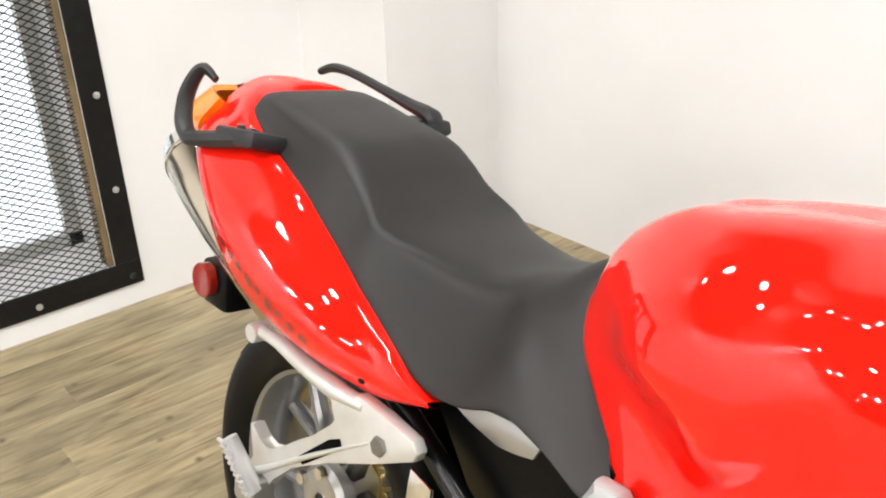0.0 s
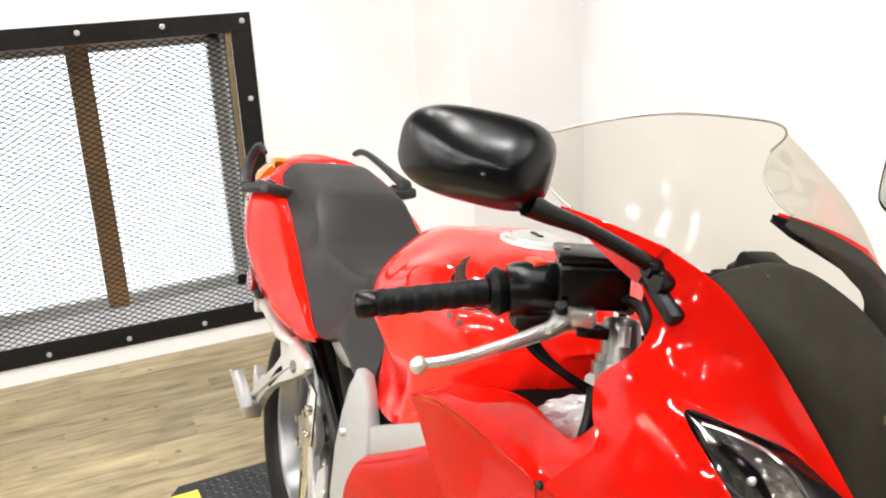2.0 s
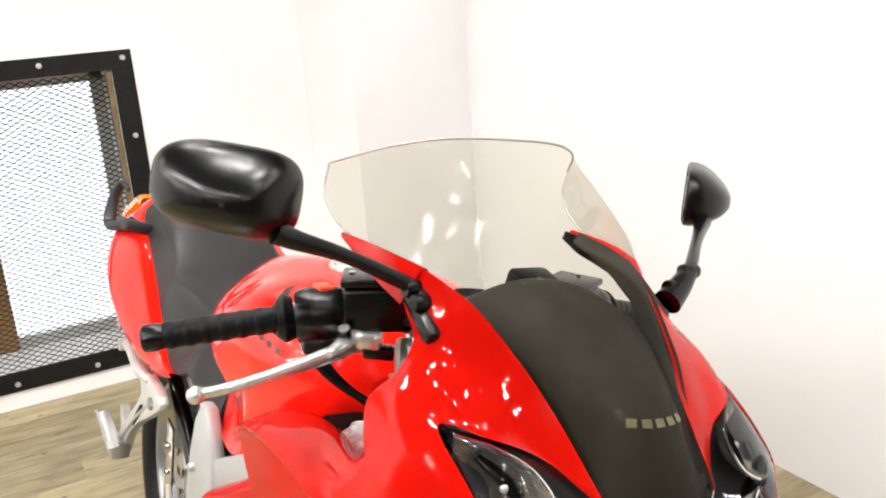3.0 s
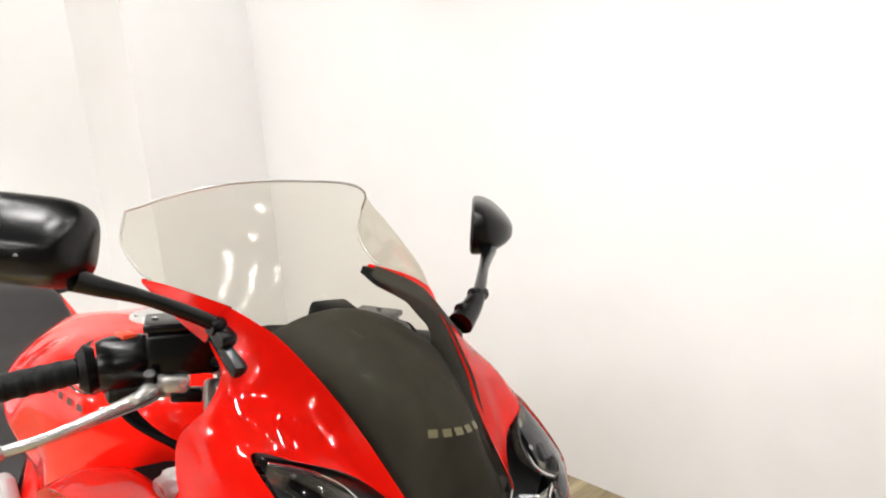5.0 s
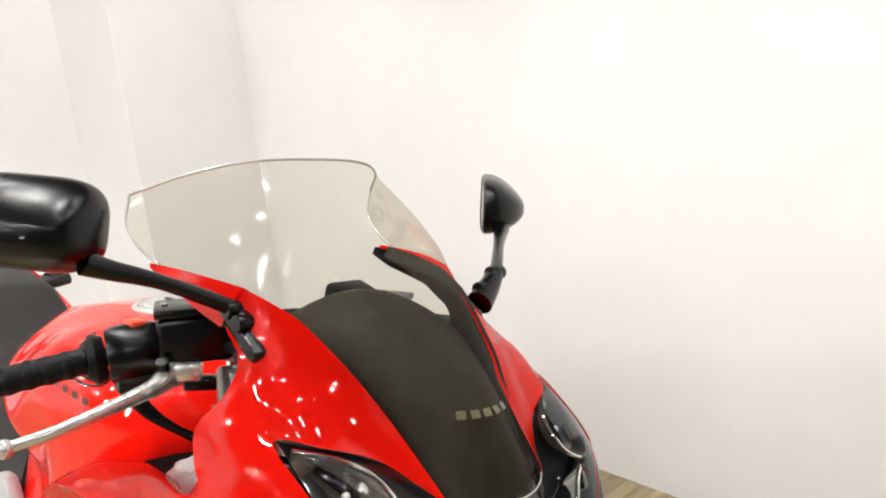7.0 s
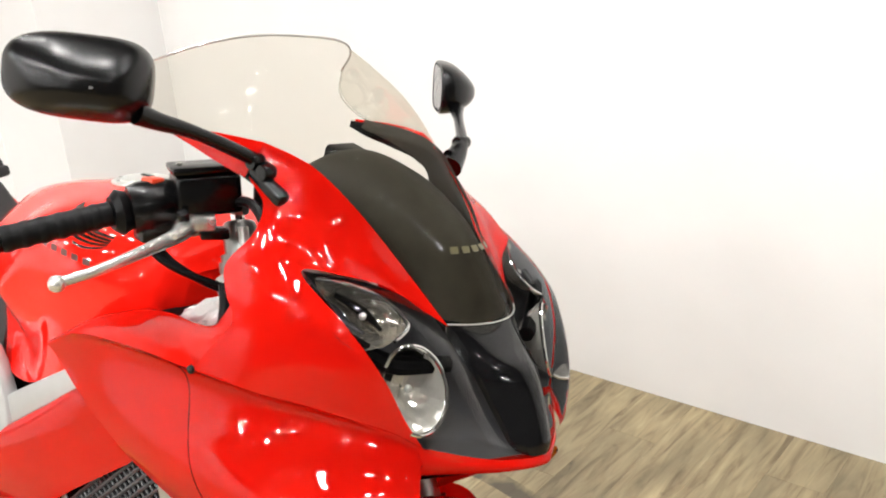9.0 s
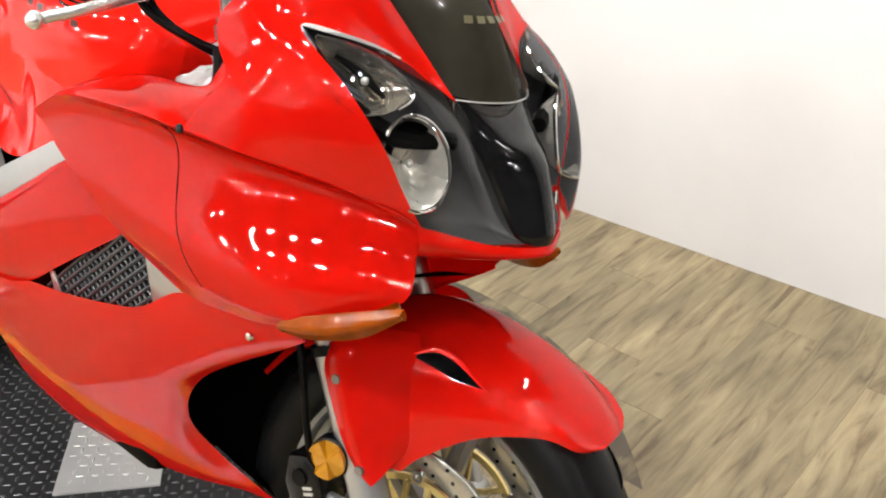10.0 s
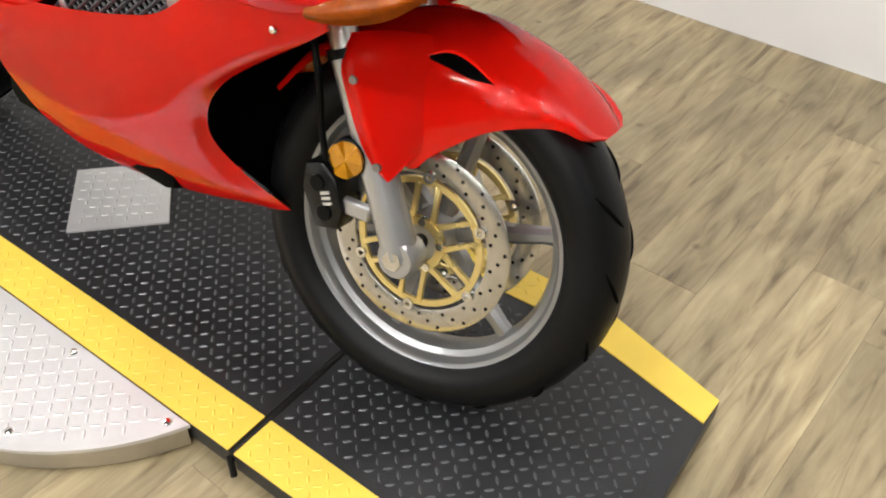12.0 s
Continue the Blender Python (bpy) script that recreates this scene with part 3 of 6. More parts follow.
# small bright plate under the engine
bm = B()
slab(bm, [(-0.215, 0.312), (-0.051, 0.175), (0.085, 0.329), (-0.08, 0.466)], LZ + 0.0012, LZ + 0.006)
ip = tagged(empty("inset_plate", pose(0, 0, 0)), "small bright tread plate lying on the black deck", "plate")
part("plate", bm, BRIGHTPLATE, ip, smooth=False)
me = tread(-0.25, 0.1, 0.15, 0.48, lambda x, y: inside_quad(x, y), LZ + 0.0055, lx=0.0185, wd=0.006, step=0.0215, h=0.0018)
me.materials.append(BRIGHTPLATE)
ob = new("tread_lug", me)
ob.parent = ip
tagged(ob, "raised bright lugs", kind="stuff")

# ---- motorcycle ----
LEAN, YAW = 11.0, 1.3
BIKE = pose(0, 0.296, LZ, 0, 0, YAW) @ pose(0, 0, 0, -LEAN, 0, 0)
bike = tagged(empty("motorcycle", BIKE), "red sports-touring motorcycle leaning on its side stand, front wheel turned", "motorcycle")


def bp(name, bm, material, label="", parent=None, smooth=True):
    return part(name, bm, material, parent or bike, label, smooth)


def mirrored(half):
    """A half profile from the right side to the middle, carried on to the left side."""
    return list(half) + [(x, -y, z) for x, y, z in reversed(half[:-1])]


def middle(z):
    """The fairing sits slightly askew on the frame: where its middle lies at a height."""
    return np.interp(z, (0.73, 0.80, 0.95, 1.00, 1.05, 1.10, 1.130, 1.146, 1.155, 1.19, 1.215), (-0.026, -0.004, -0.004, -0.014, -0.026, -0.046, -0.060, -0.053, -0.045, -0.034, -0.024))


YC = -0.004  # the middle of the nose


def flip(P, s):
    """A point, or an array of points, of the fairing's right side, carried to its left side where s is 1."""
    P = np.array(P, float)
    if s > 0:
        P[..., 1] = 2 * middle(P[..., 2]) - P[..., 1]
    return tuple(P) if P.ndim == 1 else P


def both_sides(half):
    """A half profile of the fairing from its right side to its middle, carried on to its left side."""
    return list(half) + [flip(v, 1) for v in reversed(half[:-1])]


def inside_poly(px, pz, poly):
    hit = False
    for (x0, z0), (x1, z1) in zip(poly, poly[1:] + poly[:1]):
        if (z0 > pz) != (z1 > pz) and px < (x1 - x0) * (pz - z0) / (z1 - z0) + x0:
            hit = not hit
    return hit


# steering: everything that turns with the bars
HEAD, RAKE, STEER = Vector((0.40, 0, 0.95)), 25.5, 10.0
STEERM = Matrix.Translation((0.008, 0.022, 0.008)) @ Matrix.Translation(HEAD) @ Matrix.Rotation(radians(STEER), 4, Vector((-math.sin(radians(RAKE)), 0, math.cos(radians(RAKE))))) @ Matrix.Translation(-HEAD)


def turned(ob, m=None):
    ob.matrix_local = STEERM @ (m or Matrix())
    return ob


# ---- wheels ----
def tyre_mesh(r, half, bead):
    prof = [(bead, -half * 0.66), (bead + 0.010, -half * 0.84), (r - 0.060, -half), (r - 0.040, -half * 1.0), (r - 0.022, -half * 0.88), (r - 0.010, -half * 0.62),
            (r - 0.003, -half * 0.32), (r, 0)]
    prof += [(a, -b) for a, b in reversed(prof[:-1])]
    return lathe(B(), prof, 96)


def rim_mesh(bead, half):
    h = half * 0.74
    prof = [(bead + 0.012, -h + 0.004), (bead + 0.0125, -h), (bead + 0.007, -h - 0.001), (bead + 0.001, -h + 0.003), (bead - 0.004, -h + 0.004), (bead - 0.008, -h + 0.009), (bead - 0.010, -h + 0.018), (bead - 0.020, -h * 0.5), (bead - 0.026, -h * 0.2), (bead - 0.027, 0)]
    prof += [(a, -b) for a, b in reversed(prof[:-1])]
    inner = [(bead + 0.008, h - 0.002), (bead - 0.006, h - 0.014), (bead - 0.016, h * 0.5), (bead - 0.018, 0)]
    inner += [(a, -b) for a, b in reversed(inner[:-1])]
    return lathe(B(), prof + inner, 96, closed=True)


def spoke_mesh(r0, r1, w0, w1, t0, t1, fork=0.0):
    """A tapering cast spoke along +z with a raised middle rib; fork: width of the split at the rim."""
    bm = B()
    for side in ((-1, 1) if fork else (0,)):
        n = 10
        rows = []
        for k in range(n + 1):
            u = k / n
            z = r0 + (r1 - r0) * u
            w = (w0 + (w1 - w0) * u) * (1.0 + 0.35 * (u > 0.9))
            t = t0 + (t1 - t0) * u
            x = side * fork * max(u - 0.25, 0) ** 1.1
            rows.append([(x - w, -t * 0.5, z), (x - w * 0.45, -t, z), (x + w * 0.45, -t, z), (x + w, -t * 0.5, z), (x + w, t * 0.5, z), (x + w * 0.45, t, z), (x - w * 0.45, t, z), (x - w, t * 0.5, z)])
        grid(bm, np.array(rows), closed=True)
    return bm


def wheel(name, m, r, half, bead, spokes, front, label):
    w = bp(name, tyre_mesh(r, half, bead), RUBBER, label)
    w.matrix_local = m
    rim = bp("rim", rim_mesh(bead, half), RIMSILVER, "silver cast rim", w)
    for k in range(spokes):
        s = bp("spoke", spoke_mesh(0.035, bead - 0.024, 0.017 if front else 0.014, 0.011 if front else 0.010, 0.020, 0.012, 0.0 if front else 0.068), RIMSILVER, "", rim)
        s.matrix_local = Matrix.Rotation(radians(360 / spokes * k + (12 if front else 20)), 4, "Y")
    bp("hub", lathe(B(), [(0.012, -0.055), (0.030, -0.055), (0.036, -0.045), (0.040, -0.02), (0.040, 0.02), (0.036, 0.045), (0.030, 0.055), (0.012, 0.055)], 32, closed=True), ALU, "", rim)
    return w


def tread_grooves(w, r, half, count, material):
    """Curved tread grooves, their shade drawn as thin dark tubes."""
    bm = B()
    for k in range(count):
        for s in (-1, 1):
            a0 = 2 * math.pi * (k + (0.5 if s > 0 else 0)) / count
            pts = []
            for u in np.linspace(0, 1, 7):
                y = s * half * (0.16 + 0.66 * u)
                f = abs(y) / half
                rr = r - 0.0225 * max(f - 0.2, 0) ** 1.8 * 1.45 - 0.0021
                a = a0 + 0.20 * u ** 1.4
                pts.append((rr * math.cos(a), y, rr * math.sin(a)))
            tube(bm, pts, [0.0008, 0.0030, 0.0030, 0.0008], 6, 10)
    tagged(part("tread_groove", bm, material, w, "dark tubes standing in for tread grooves"), kind="stuff")


FWC = (0.745, 0.0, 0.305)
fw = wheel("front_wheel", STEERM @ Matrix.Translation(FWC), 0.303, 0.061, 0.219, 6, True, "black front tyre on a silver cast rim")
rw = wheel("rear_wheel", Matrix.Translation((-0.722, 0.0, 0.318)), 0.318, 0.088, 0.219, 5, False, "black rear tyre on a silver cast rim")
tread_grooves(fw, 0.303, 0.061, 16, DARKGAP)
tread_grooves(rw, 0.318, 0.088, 16, DARKGAP)


def brake_disc(parent, y, r0, r1, side):
    """A drilled steel ring on a gold carrier."""
    d = bp("brake_disc", lathe(B(), [(r0, -0.0022), (r0 + 0.001, -0.0027), (r1 - 0.001, -0.0027), (r1, -0.0022), (r1, 0.0022), (r1 - 0.001, 0.0027), (r0 + 0.001, 0.0027), (r0, 0.0022)], 96, closed=True), DISCSTEEL, "drilled steel brake disc", parent)
    d.matrix_local = Matrix.Translation((0, y, 0))
    # near-black discs stand in for the shade in the drilled holes
    bm = B()
    for k in range(54):
        rr = r0 + 0.0075 + (r1 - r0 - 0.015) * (0.0, 0.5, 1.0)[k % 3]
        a = 2 * math.pi * k / 54
        disc(bm, 0.0031, -0.0031, 0.0031, 10, Matrix.Translation((rr * math.cos(a), 0, rr * math.sin(a))))
    tagged(bp("drill_hole", bm, DARKGAP, "", d), kind="stuff")
    bm = B()
    lathe(bm, [(r0 - 0.017, -0.003), (r0 - 0.007, -0.003), (r0 - 0.007, 0.003), (r0 - 0.017, 0.003)], 72, closed=True)
    lathe(bm, [(0.030, -0.006), (0.043, -0.006), (0.043, 0.004), (0.030, 0.004)], 40, closed=True)
    bp("carrier", bm, GOLD, "gold anodised carrier", d)
    for k in range(6):
        for q in (-1, 1):
            a, b = 2 * math.pi * (k + 0.09 * q) / 6, 2 * math.pi * (k + 0.34 * q) / 6
            ra, rb = 0.041, r0 - 0.013
            p0, p1 = np.array([ra * math.cos(a), ra * math.sin(a)]), np.array([rb * math.cos(b), rb * math.sin(b)])
            n_ = np.array([-(p1 - p0)[1], (p1 - p0)[0]]) / np.linalg.norm(p1 - p0)
            arm = prism(B(), [tuple(p0 + n_ * 0.0052), tuple((p0 + p1) / 2 + n_ * 0.0034), tuple(p1 + n_ * 0.0048), tuple(p1 - n_ * 0.0048), tuple((p0 + p1) / 2 - n_ * 0.0034), tuple(p0 - n_ * 0.0052)], -0.0045, 0.0035, 0.001)
            bp("carrier_arm", arm, GOLD, "", d)
    for k in range(6):
        a = 2 * math.pi * (k + 0.5) / 6
        at_ = Matrix.Translation(((r0 - 0.004) * math.cos(a), 0, (r0 - 0.004) * math.sin(a)))
        b = bp("bobbin", lathe(B(), [(0.0038, -0.0035 * side), (0.0042, -0.0065 * side), (0.0086, -0.0065 * side), (0.0095, -0.0045 * side), (0.0095, 0.0035 * side), (0.0038, 0.0035 * side)], 18, at_, closed=True), CHROME, "", d)
    for k in range(5):
        a = 2 * math.pi * (k + 0.2) / 5
        b = bp("disc_bolt", disc(B(), 0.007, -0.010 * side, 0.002 * side, 6), CHROME, "", d)
        b.matrix_local = Matrix.Translation((0.038 * math.cos(a), 0, 0.038 * math.sin(a)))
    return d


brake_disc(fw, -0.060, 0.112, 0.148, 1)
brake_disc(fw, 0.060, 0.112, 0.148, -1)
brake_disc(rw, 0.045, 0.09, 0.128, -1)
# rear hub nuts
for k in range(5):
    a = 2 * math.pi * k / 5 + 0.3
    b = bp("wheel_nut", disc(B(), 0.012, -0.012, 0.0, 6), CHROME, "chrome wheel nut", rw)
    b.matrix_local = Matrix.Translation((0.052 * math.cos(a), -0.058, 0.052 * math.sin(a)))
bp("hub_cover", lathe(B(), [(0.012, -0.062), (0.050, -0.060), (0.060, -0.050), (0.060, -0.03), (0.045, -0.02)], 36), ALU, "", rw)

# ---- fork ----
su, cu = math.sin(radians(RAKE)), math.cos(radians(RAKE))


def along(d, y, fwd=0.0):
    """A point d metres up the fork from the axle."""
    return (FWC[0] - su * d + cu * fwd, y, FWC[2] + cu * d + su * fwd)


fork = turned(bp("front_fork", tube(B(), [along(-0.0, -0.114), along(0.30, -0.114)], [0.0275, 0.026], 24, 2), SILVER, "silver fork leg"))
bp("fork_leg", tube(B(), [along(-0.0, 0.114), along(0.30, 0.114)], [0.0275, 0.026], 24, 2), SILVER, "", fork)
for s in (-1, 1):
    bp("fork_tube", tube(B(), [along(0.295, 0.114 * s), along(0.72, 0.114 * s)], 0.0215, 20, 2), STEEL, "polished fork tube", fork)
    bp("dust_seal", tube(B(), [along(0.292, 0.114 * s), along(0.305, 0.114 * s)], 0.029, 20, 2), BLACK, "", fork)
    bm = lathe(B(), [(0.012, 0.088), (0.026, 0.088), (0.031, 0.094), (0.031, 0.130), (0.027, 0.136), (0.012, 0.136)], 28, Matrix.Translation((FWC[0], 0, FWC[2])) @ Matrix.Diagonal((1, s, 1, 1)), closed=True)
    tube(bm, [along(0.0, 0.112 * s, 0.0), along(-0.026, 0.112 * s, 0.010)], [0.026, 0.016], 14, 4)
    foot = bp("axle_clamp", bm, SILVER, "", fork)
    bp("axle_bolt", disc(B(), 0.017, -0.141 if s < 0 else 0.141, -0.11 if s < 0 else 0.11, 6, Matrix.Translation((FWC[0] - 0.002, 0, FWC[2]))), CHROME, "chrome axle bolt", foot)
    bp("cap_bolt", disc(B(), 0.0235, -0.02, 0.02, 20, Matrix.Translation(along(0.735, 0.114 * s)) @ Matrix.Rotation(radians(90), 4, "X") @ Matrix.Rotation(radians(0), 4, "Y")), CHROME, "bright fork cap", fork)
for d, w in ((0.46, 0.15), (0.69, 0.16)):
    bm = B()
    box(bm, -0.045, 0.03, -w, w, -0.018, 0.018, 0.010, Matrix.Translation(along(d, 0)) @ Matrix.Rotation(radians(-RAKE), 4, "Y"), 2)
    bp("fork_yoke", bm, ALU, "", fork)
# calipers
for s in (-1, 1):
    bm = B()
    prism(bm, [(-0.045, -0.055), (0.005, -0.062), (0.028, -0.03), (0.030, 0.03), (0.012, 0.062), (-0.03, 0.066), (-0.052, 0.02)], -0.028, 0.028, 0.006)
    c = bp("brake_caliper", bm, SATIN, "black brake caliper", fork)
    c.matrix_local = Matrix.Translation((FWC[0] - 0.135, 0.092 * s, FWC[2] + 0.045)) @ Matrix.Rotation(radians(-22), 4, "Y") @ Matrix.Diagonal((0.78, 0.9, 0.84, 1))
    for k in range(2):
        bp("piston_cap", disc(B(), 0.016, -0.032 * 1, 0.0, 16, Matrix.Translation((-0.012, 0, -0.028 + 0.056 * k))), BLACK, "", c)
    bm = B()
    for k in range(3):
        box(bm, -0.010 + 0.0, 0.010, -0.0305, -0.028, -0.014 + 0.010 * k, -0.009 + 0.010 * k)
    bp("caliper_mark", bm, GREYCAP, "pale maker's mark bars", c, False)
    bm = B()
    tube(bm, [(FWC[0] - 0.15, 0.10 * s, FWC[2] + 0.085), (FWC[0] - 0.165, 0.105 * s, FWC[2] + 0.15), along(0.28, 0.125 * s, -0.05), along(0.46, 0.10 * s, -0.04)], 0.0055, 8, 24)
    bp("brake_hose", bm, BLACK, "", fork)
    bm = B()
    box(bm, -0.012, 0.050, -0.008, 0.008, -0.012, 0.014, 0.004, Matrix.Translation((FWC[0] - 0.115, 0.10 * s, FWC[2] + 0.035)))
    bp("caliper_lug", bm, SILVER, "", fork)

# ---- front fender ----
def fender_rows():
    # angle round the axle, radius, half width, how far down the side reaches
    rows = []
    for ang, rr, hw, drop in ((150, 0.333, 0.062, 0.02), (132, 0.336, 0.078, 0.03), (117, 0.342, 0.100, 0.05), (109, 0.340, 0.106, 0.10), (102, 0.341, 0.110, 0.185), (93, 0.341, 0.108, 0.206),
                              (83, 0.341, 0.103, 0.176), (68, 0.340, 0.096, 0.106), (56, 0.338, 0.086, 0.042), (49, 0.336, 0.070, 0.020), (46, 0.334, 0.036, 0.008)):
        a = radians(ang)
        half = []
        for f, dr, fall in ((1.02, 1.0, 0.0), (1.00, 0.62, 0.002), (0.91, 0.28, 0.010), (0.69, 0.07, 0.018), (0.36, 0.0, 0.010), (0.0, 0.0, 0.005)):
            q = rr - drop * dr - fall * min(1.0, hw / 0.10) ** 1.5
            half.append((FWC[0] + q * math.cos(a), -hw * f, FWC[2] + q * math.sin(a)))
        rows.append(mirrored(half))
    return rows


P = surface(fender_rows(), 110, 96)
bm = B()
grid(bm, P)
bmesh.ops.solidify(bm, geom=bm.faces[:], thickness=0.0028)
fender = turned(bp("front_fender", bm, RED, "glossy red front fender"))
FP = P


def on_fender(x, z, lift_=0.0012):
    d = (FP[..., 0] - x) ** 2 + (FP[..., 2] - z) ** 2 + (FP[..., 1] > 0) * 10.0
    order = np.argsort(d.ravel())[:8]
    w = 1 / (d.ravel()[order] + 1e-7)
    return (x, (FP[..., 1].ravel()[order] * w).sum() / w.sum() - lift_, z + lift_ * 0.4)


# no hole is cut: a near-black patch gives the vent's shade
bm = B()
up, low = spline([(0.722, 0.594), (0.752, 0.607), (0.785, 0.603), (0.828, 0.585)], 10), spline([(0.721, 0.593), (0.760, 0.588), (0.795, 0.583), (0.828, 0.5845)], 10)
grid(bm, np.array([[on_fender(*(a + (b - a) * k / 4)) for k in range(5)] for a, b in zip(up, low)]))
bmesh.ops.solidify(bm, geom=bm.faces[:], thickness=0.001)
bp("vent_opening", bm, DARKGAP, "near-black patch standing in for the fender vent", fender)
bm = B()
tube(bm, [on_fender(x, z, 0.002) for x, z in up], [0.001, 0.0035, 0.0035, 0.001], 8, 24)
bp("vent_lip", bm, RED, "", fender)
# side lobes of the fender that cover the fork legs
for q in (-1, 1):
    LOBE = [[along(0.322, -0.122, 0.016), along(0.320, -0.127, 0.042), along(0.310, -0.106, 0.080), along(0.294, -0.078, 0.112)],
            [along(0.290, -0.138, 0.000), along(0.290, -0.146, 0.030), along(0.283, -0.118, 0.078), along(0.268, -0.086, 0.116)],
            [along(0.235, -0.141, -0.002), along(0.235, -0.148, 0.028), along(0.230, -0.120, 0.075), along(0.220, -0.088, 0.116)],
            [along(0.180, -0.141, 0.000), along(0.180, -0.148, 0.026), along(0.178, -0.122, 0.066), along(0.172, -0.092, 0.102)],
            [along(0.140, -0.140, 0.010), along(0.136, -0.146, 0.026), along(0.142, -0.126, 0.052), along(0.154, -0.096, 0.084)],
            [along(0.122, -0.138, 0.024), along(0.118, -0.143, 0.030), along(0.128, -0.131, 0.045), along(0.148, -0.111, 0.068)]]
    bm = B()
    grid(bm, surface(LOBE, 26, 18) * np.array([1, -q, 1]))
    bmesh.ops.solidify(bm, geom=bm.faces[:], thickness=0.003)
    bp("fender_lobe", bm, RED, "red side lobe of the fender", fender)
for (d, fw_) in ((0.263, 0.021), (0.141, 0.021)):
    p = along(d, -0.1455, fw_)
    b = bp("fender_bolt", disc(B(), 0.0066, -0.005, 0.004, 12), DULLSTEEL, "", fender)
    b.matrix_local = Matrix.Translation(p)
bm = B()
hub_ = bm.verts.new((0, -0.0125, 0))
ringv = [bm.verts.new((0.0265 * math.cos(2 * math.pi * k / 30), -0.0150 if k % 10 < 5 else -0.0060, 0.0265 * math.sin(2 * math.pi * k / 30))) for k in range(30)]
base_ = [bm.verts.new((0.0265 * math.cos(2 * math.pi * k / 30), 0.012, 0.0265 * math.sin(2 * math.pi * k / 30))) for k in range(30)]
for k in range(30):
    bm.faces.new((hub_, ringv[k], ringv[(k + 1) % 30]))
    bm.faces.new((ringv[k], base_[k], base_[(k + 1) % 30], ringv[(k + 1) % 30]))
rf = bp("side_reflector", bm, GOLDLENS, "round amber reflector", fork, False)
rf.matrix_local = Matrix.Translation(along(0.158, -0.138, -0.028)) @ Matrix.Rotation(radians(8), 4, "Z")
bp("reflector_cup", lathe(B(), [(0.029, 0.012), (0.029, -0.006), (0.0265, -0.008)], 28), BLACK, "", rf)

# ---- tank ----
def tank_rows():
    # back to front; the rear wraps round behind the knee hollow, whose front edge is a soft crease
    rows = [mirrored(h) for h in (
        [(-0.105, -0.158, 0.700), (-0.165, -0.122, 0.755), (-0.226, -0.094, 0.815), (-0.238, -0.078, 0.855), (-0.243, -0.056, 0.885), (-0.248, -0.030, 0.908), (-0.250, 0.0, 0.914)],
        [(-0.092, -0.165, 0.699), (-0.150, -0.132, 0.755), (-0.200, -0.112, 0.815), (-0.212, -0.102, 0.862), (-0.216, -0.088, 0.903), (-0.212, -0.048, 0.944), (-0.210, 0.0, 0.953)],
        [(-0.072, -0.172, 0.697), (-0.120, -0.144, 0.755), (-0.155, -0.130, 0.815), (-0.165, -0.136, 0.868), (-0.165, -0.130, 0.916), (-0.160, -0.068, 0.977), (-0.155, 0.0, 0.985)],
        [(-0.050, -0.176, 0.695), (-0.085, -0.152, 0.760), (-0.110, -0.146, 0.815), (-0.120, -0.172, 0.866), (-0.120, -0.160, 0.926), (-0.110, -0.083, 0.990), (-0.105, 0.0, 0.996)],
        [(-0.020, -0.180, 0.694), (-0.050, -0.158, 0.760), (-0.068, -0.164, 0.810), (-0.072, -0.196, 0.864), (-0.070, -0.180, 0.935), (-0.060, -0.090, 1.001), (-0.050, 0.0, 1.008)],
        [(0.030, -0.184, 0.700), (0.000, -0.166, 0.762), (-0.012, -0.190, 0.815), (-0.012, -0.208, 0.868), (-0.010, -0.190, 0.940), (0.000, -0.092, 1.010), (0.010, 0.0, 1.016)])]
    # x low, x high, low edge z, low width, waist width, shoulder width, shoulder z, top width, top z
    for xl, xh, zl, wl, wm, ws, zs, wt, zt in (
        (0.100, 0.070, 0.730, 0.188, 0.190, 0.212, 0.920, 0.124, 1.018),
        (0.170, 0.150, 0.760, 0.184, 0.192, 0.206, 0.922, 0.120, 1.016),
        (0.240, 0.240, 0.780, 0.168, 0.178, 0.184, 0.922, 0.104, 1.002),
        (0.290, 0.310, 0.790, 0.140, 0.144, 0.140, 0.912, 0.080, 0.972),
        (0.310, 0.335, 0.800, 0.100, 0.100, 0.095, 0.890, 0.050, 0.930),
    ):
        f = lambda u: xl + (xh - xl) * u
        half = [(f(0), -wl, zl), (f(0.35), -wm, zl + (zs - zl) * 0.48), (f(0.62), -(wm + ws) / 2 - 0.004, zl + (zs - zl) * 0.80), (f(0.78), -ws, zs + 0.006),
                (f(0.9), -(ws + wt) / 2 - 0.012, (zs + zt) / 2 + 0.012), (f(0.97), -wt * 0.72, zt - 0.004), (f(1), 0.0, zt + 0.004)]
        rows.append(mirrored(half))
    return rows


P = surface(tank_rows(), 80, 84)
bm = B()
shell_rows = grid(bm, P)
for k in (0, -1):
    bm.faces.new(shell_rows[k])
tank = bp("fuel_tank", bm, RED, "glossy red fuel tank")
capm = Matrix.Translation((0.090, 0.0, 1.0205)) @ Matrix.Rotation(radians(1.0), 4, "Y") @ Matrix.Rotation(radians(90), 4, "X") @ Matrix.Diagonal((0.9, 1, 0.9, 1))
bm = B()
lathe(bm, [(0.001, 0.010), (0.040, 0.010), (0.045, 0.008), (0.047, 0.0045), (0.060, 0.004), (0.064, 0.001), (0.065, -0.01)], 48, capm)
cap = bp("fuel_cap", bm, GREYCAP, "round grey metal fuel cap", tank)
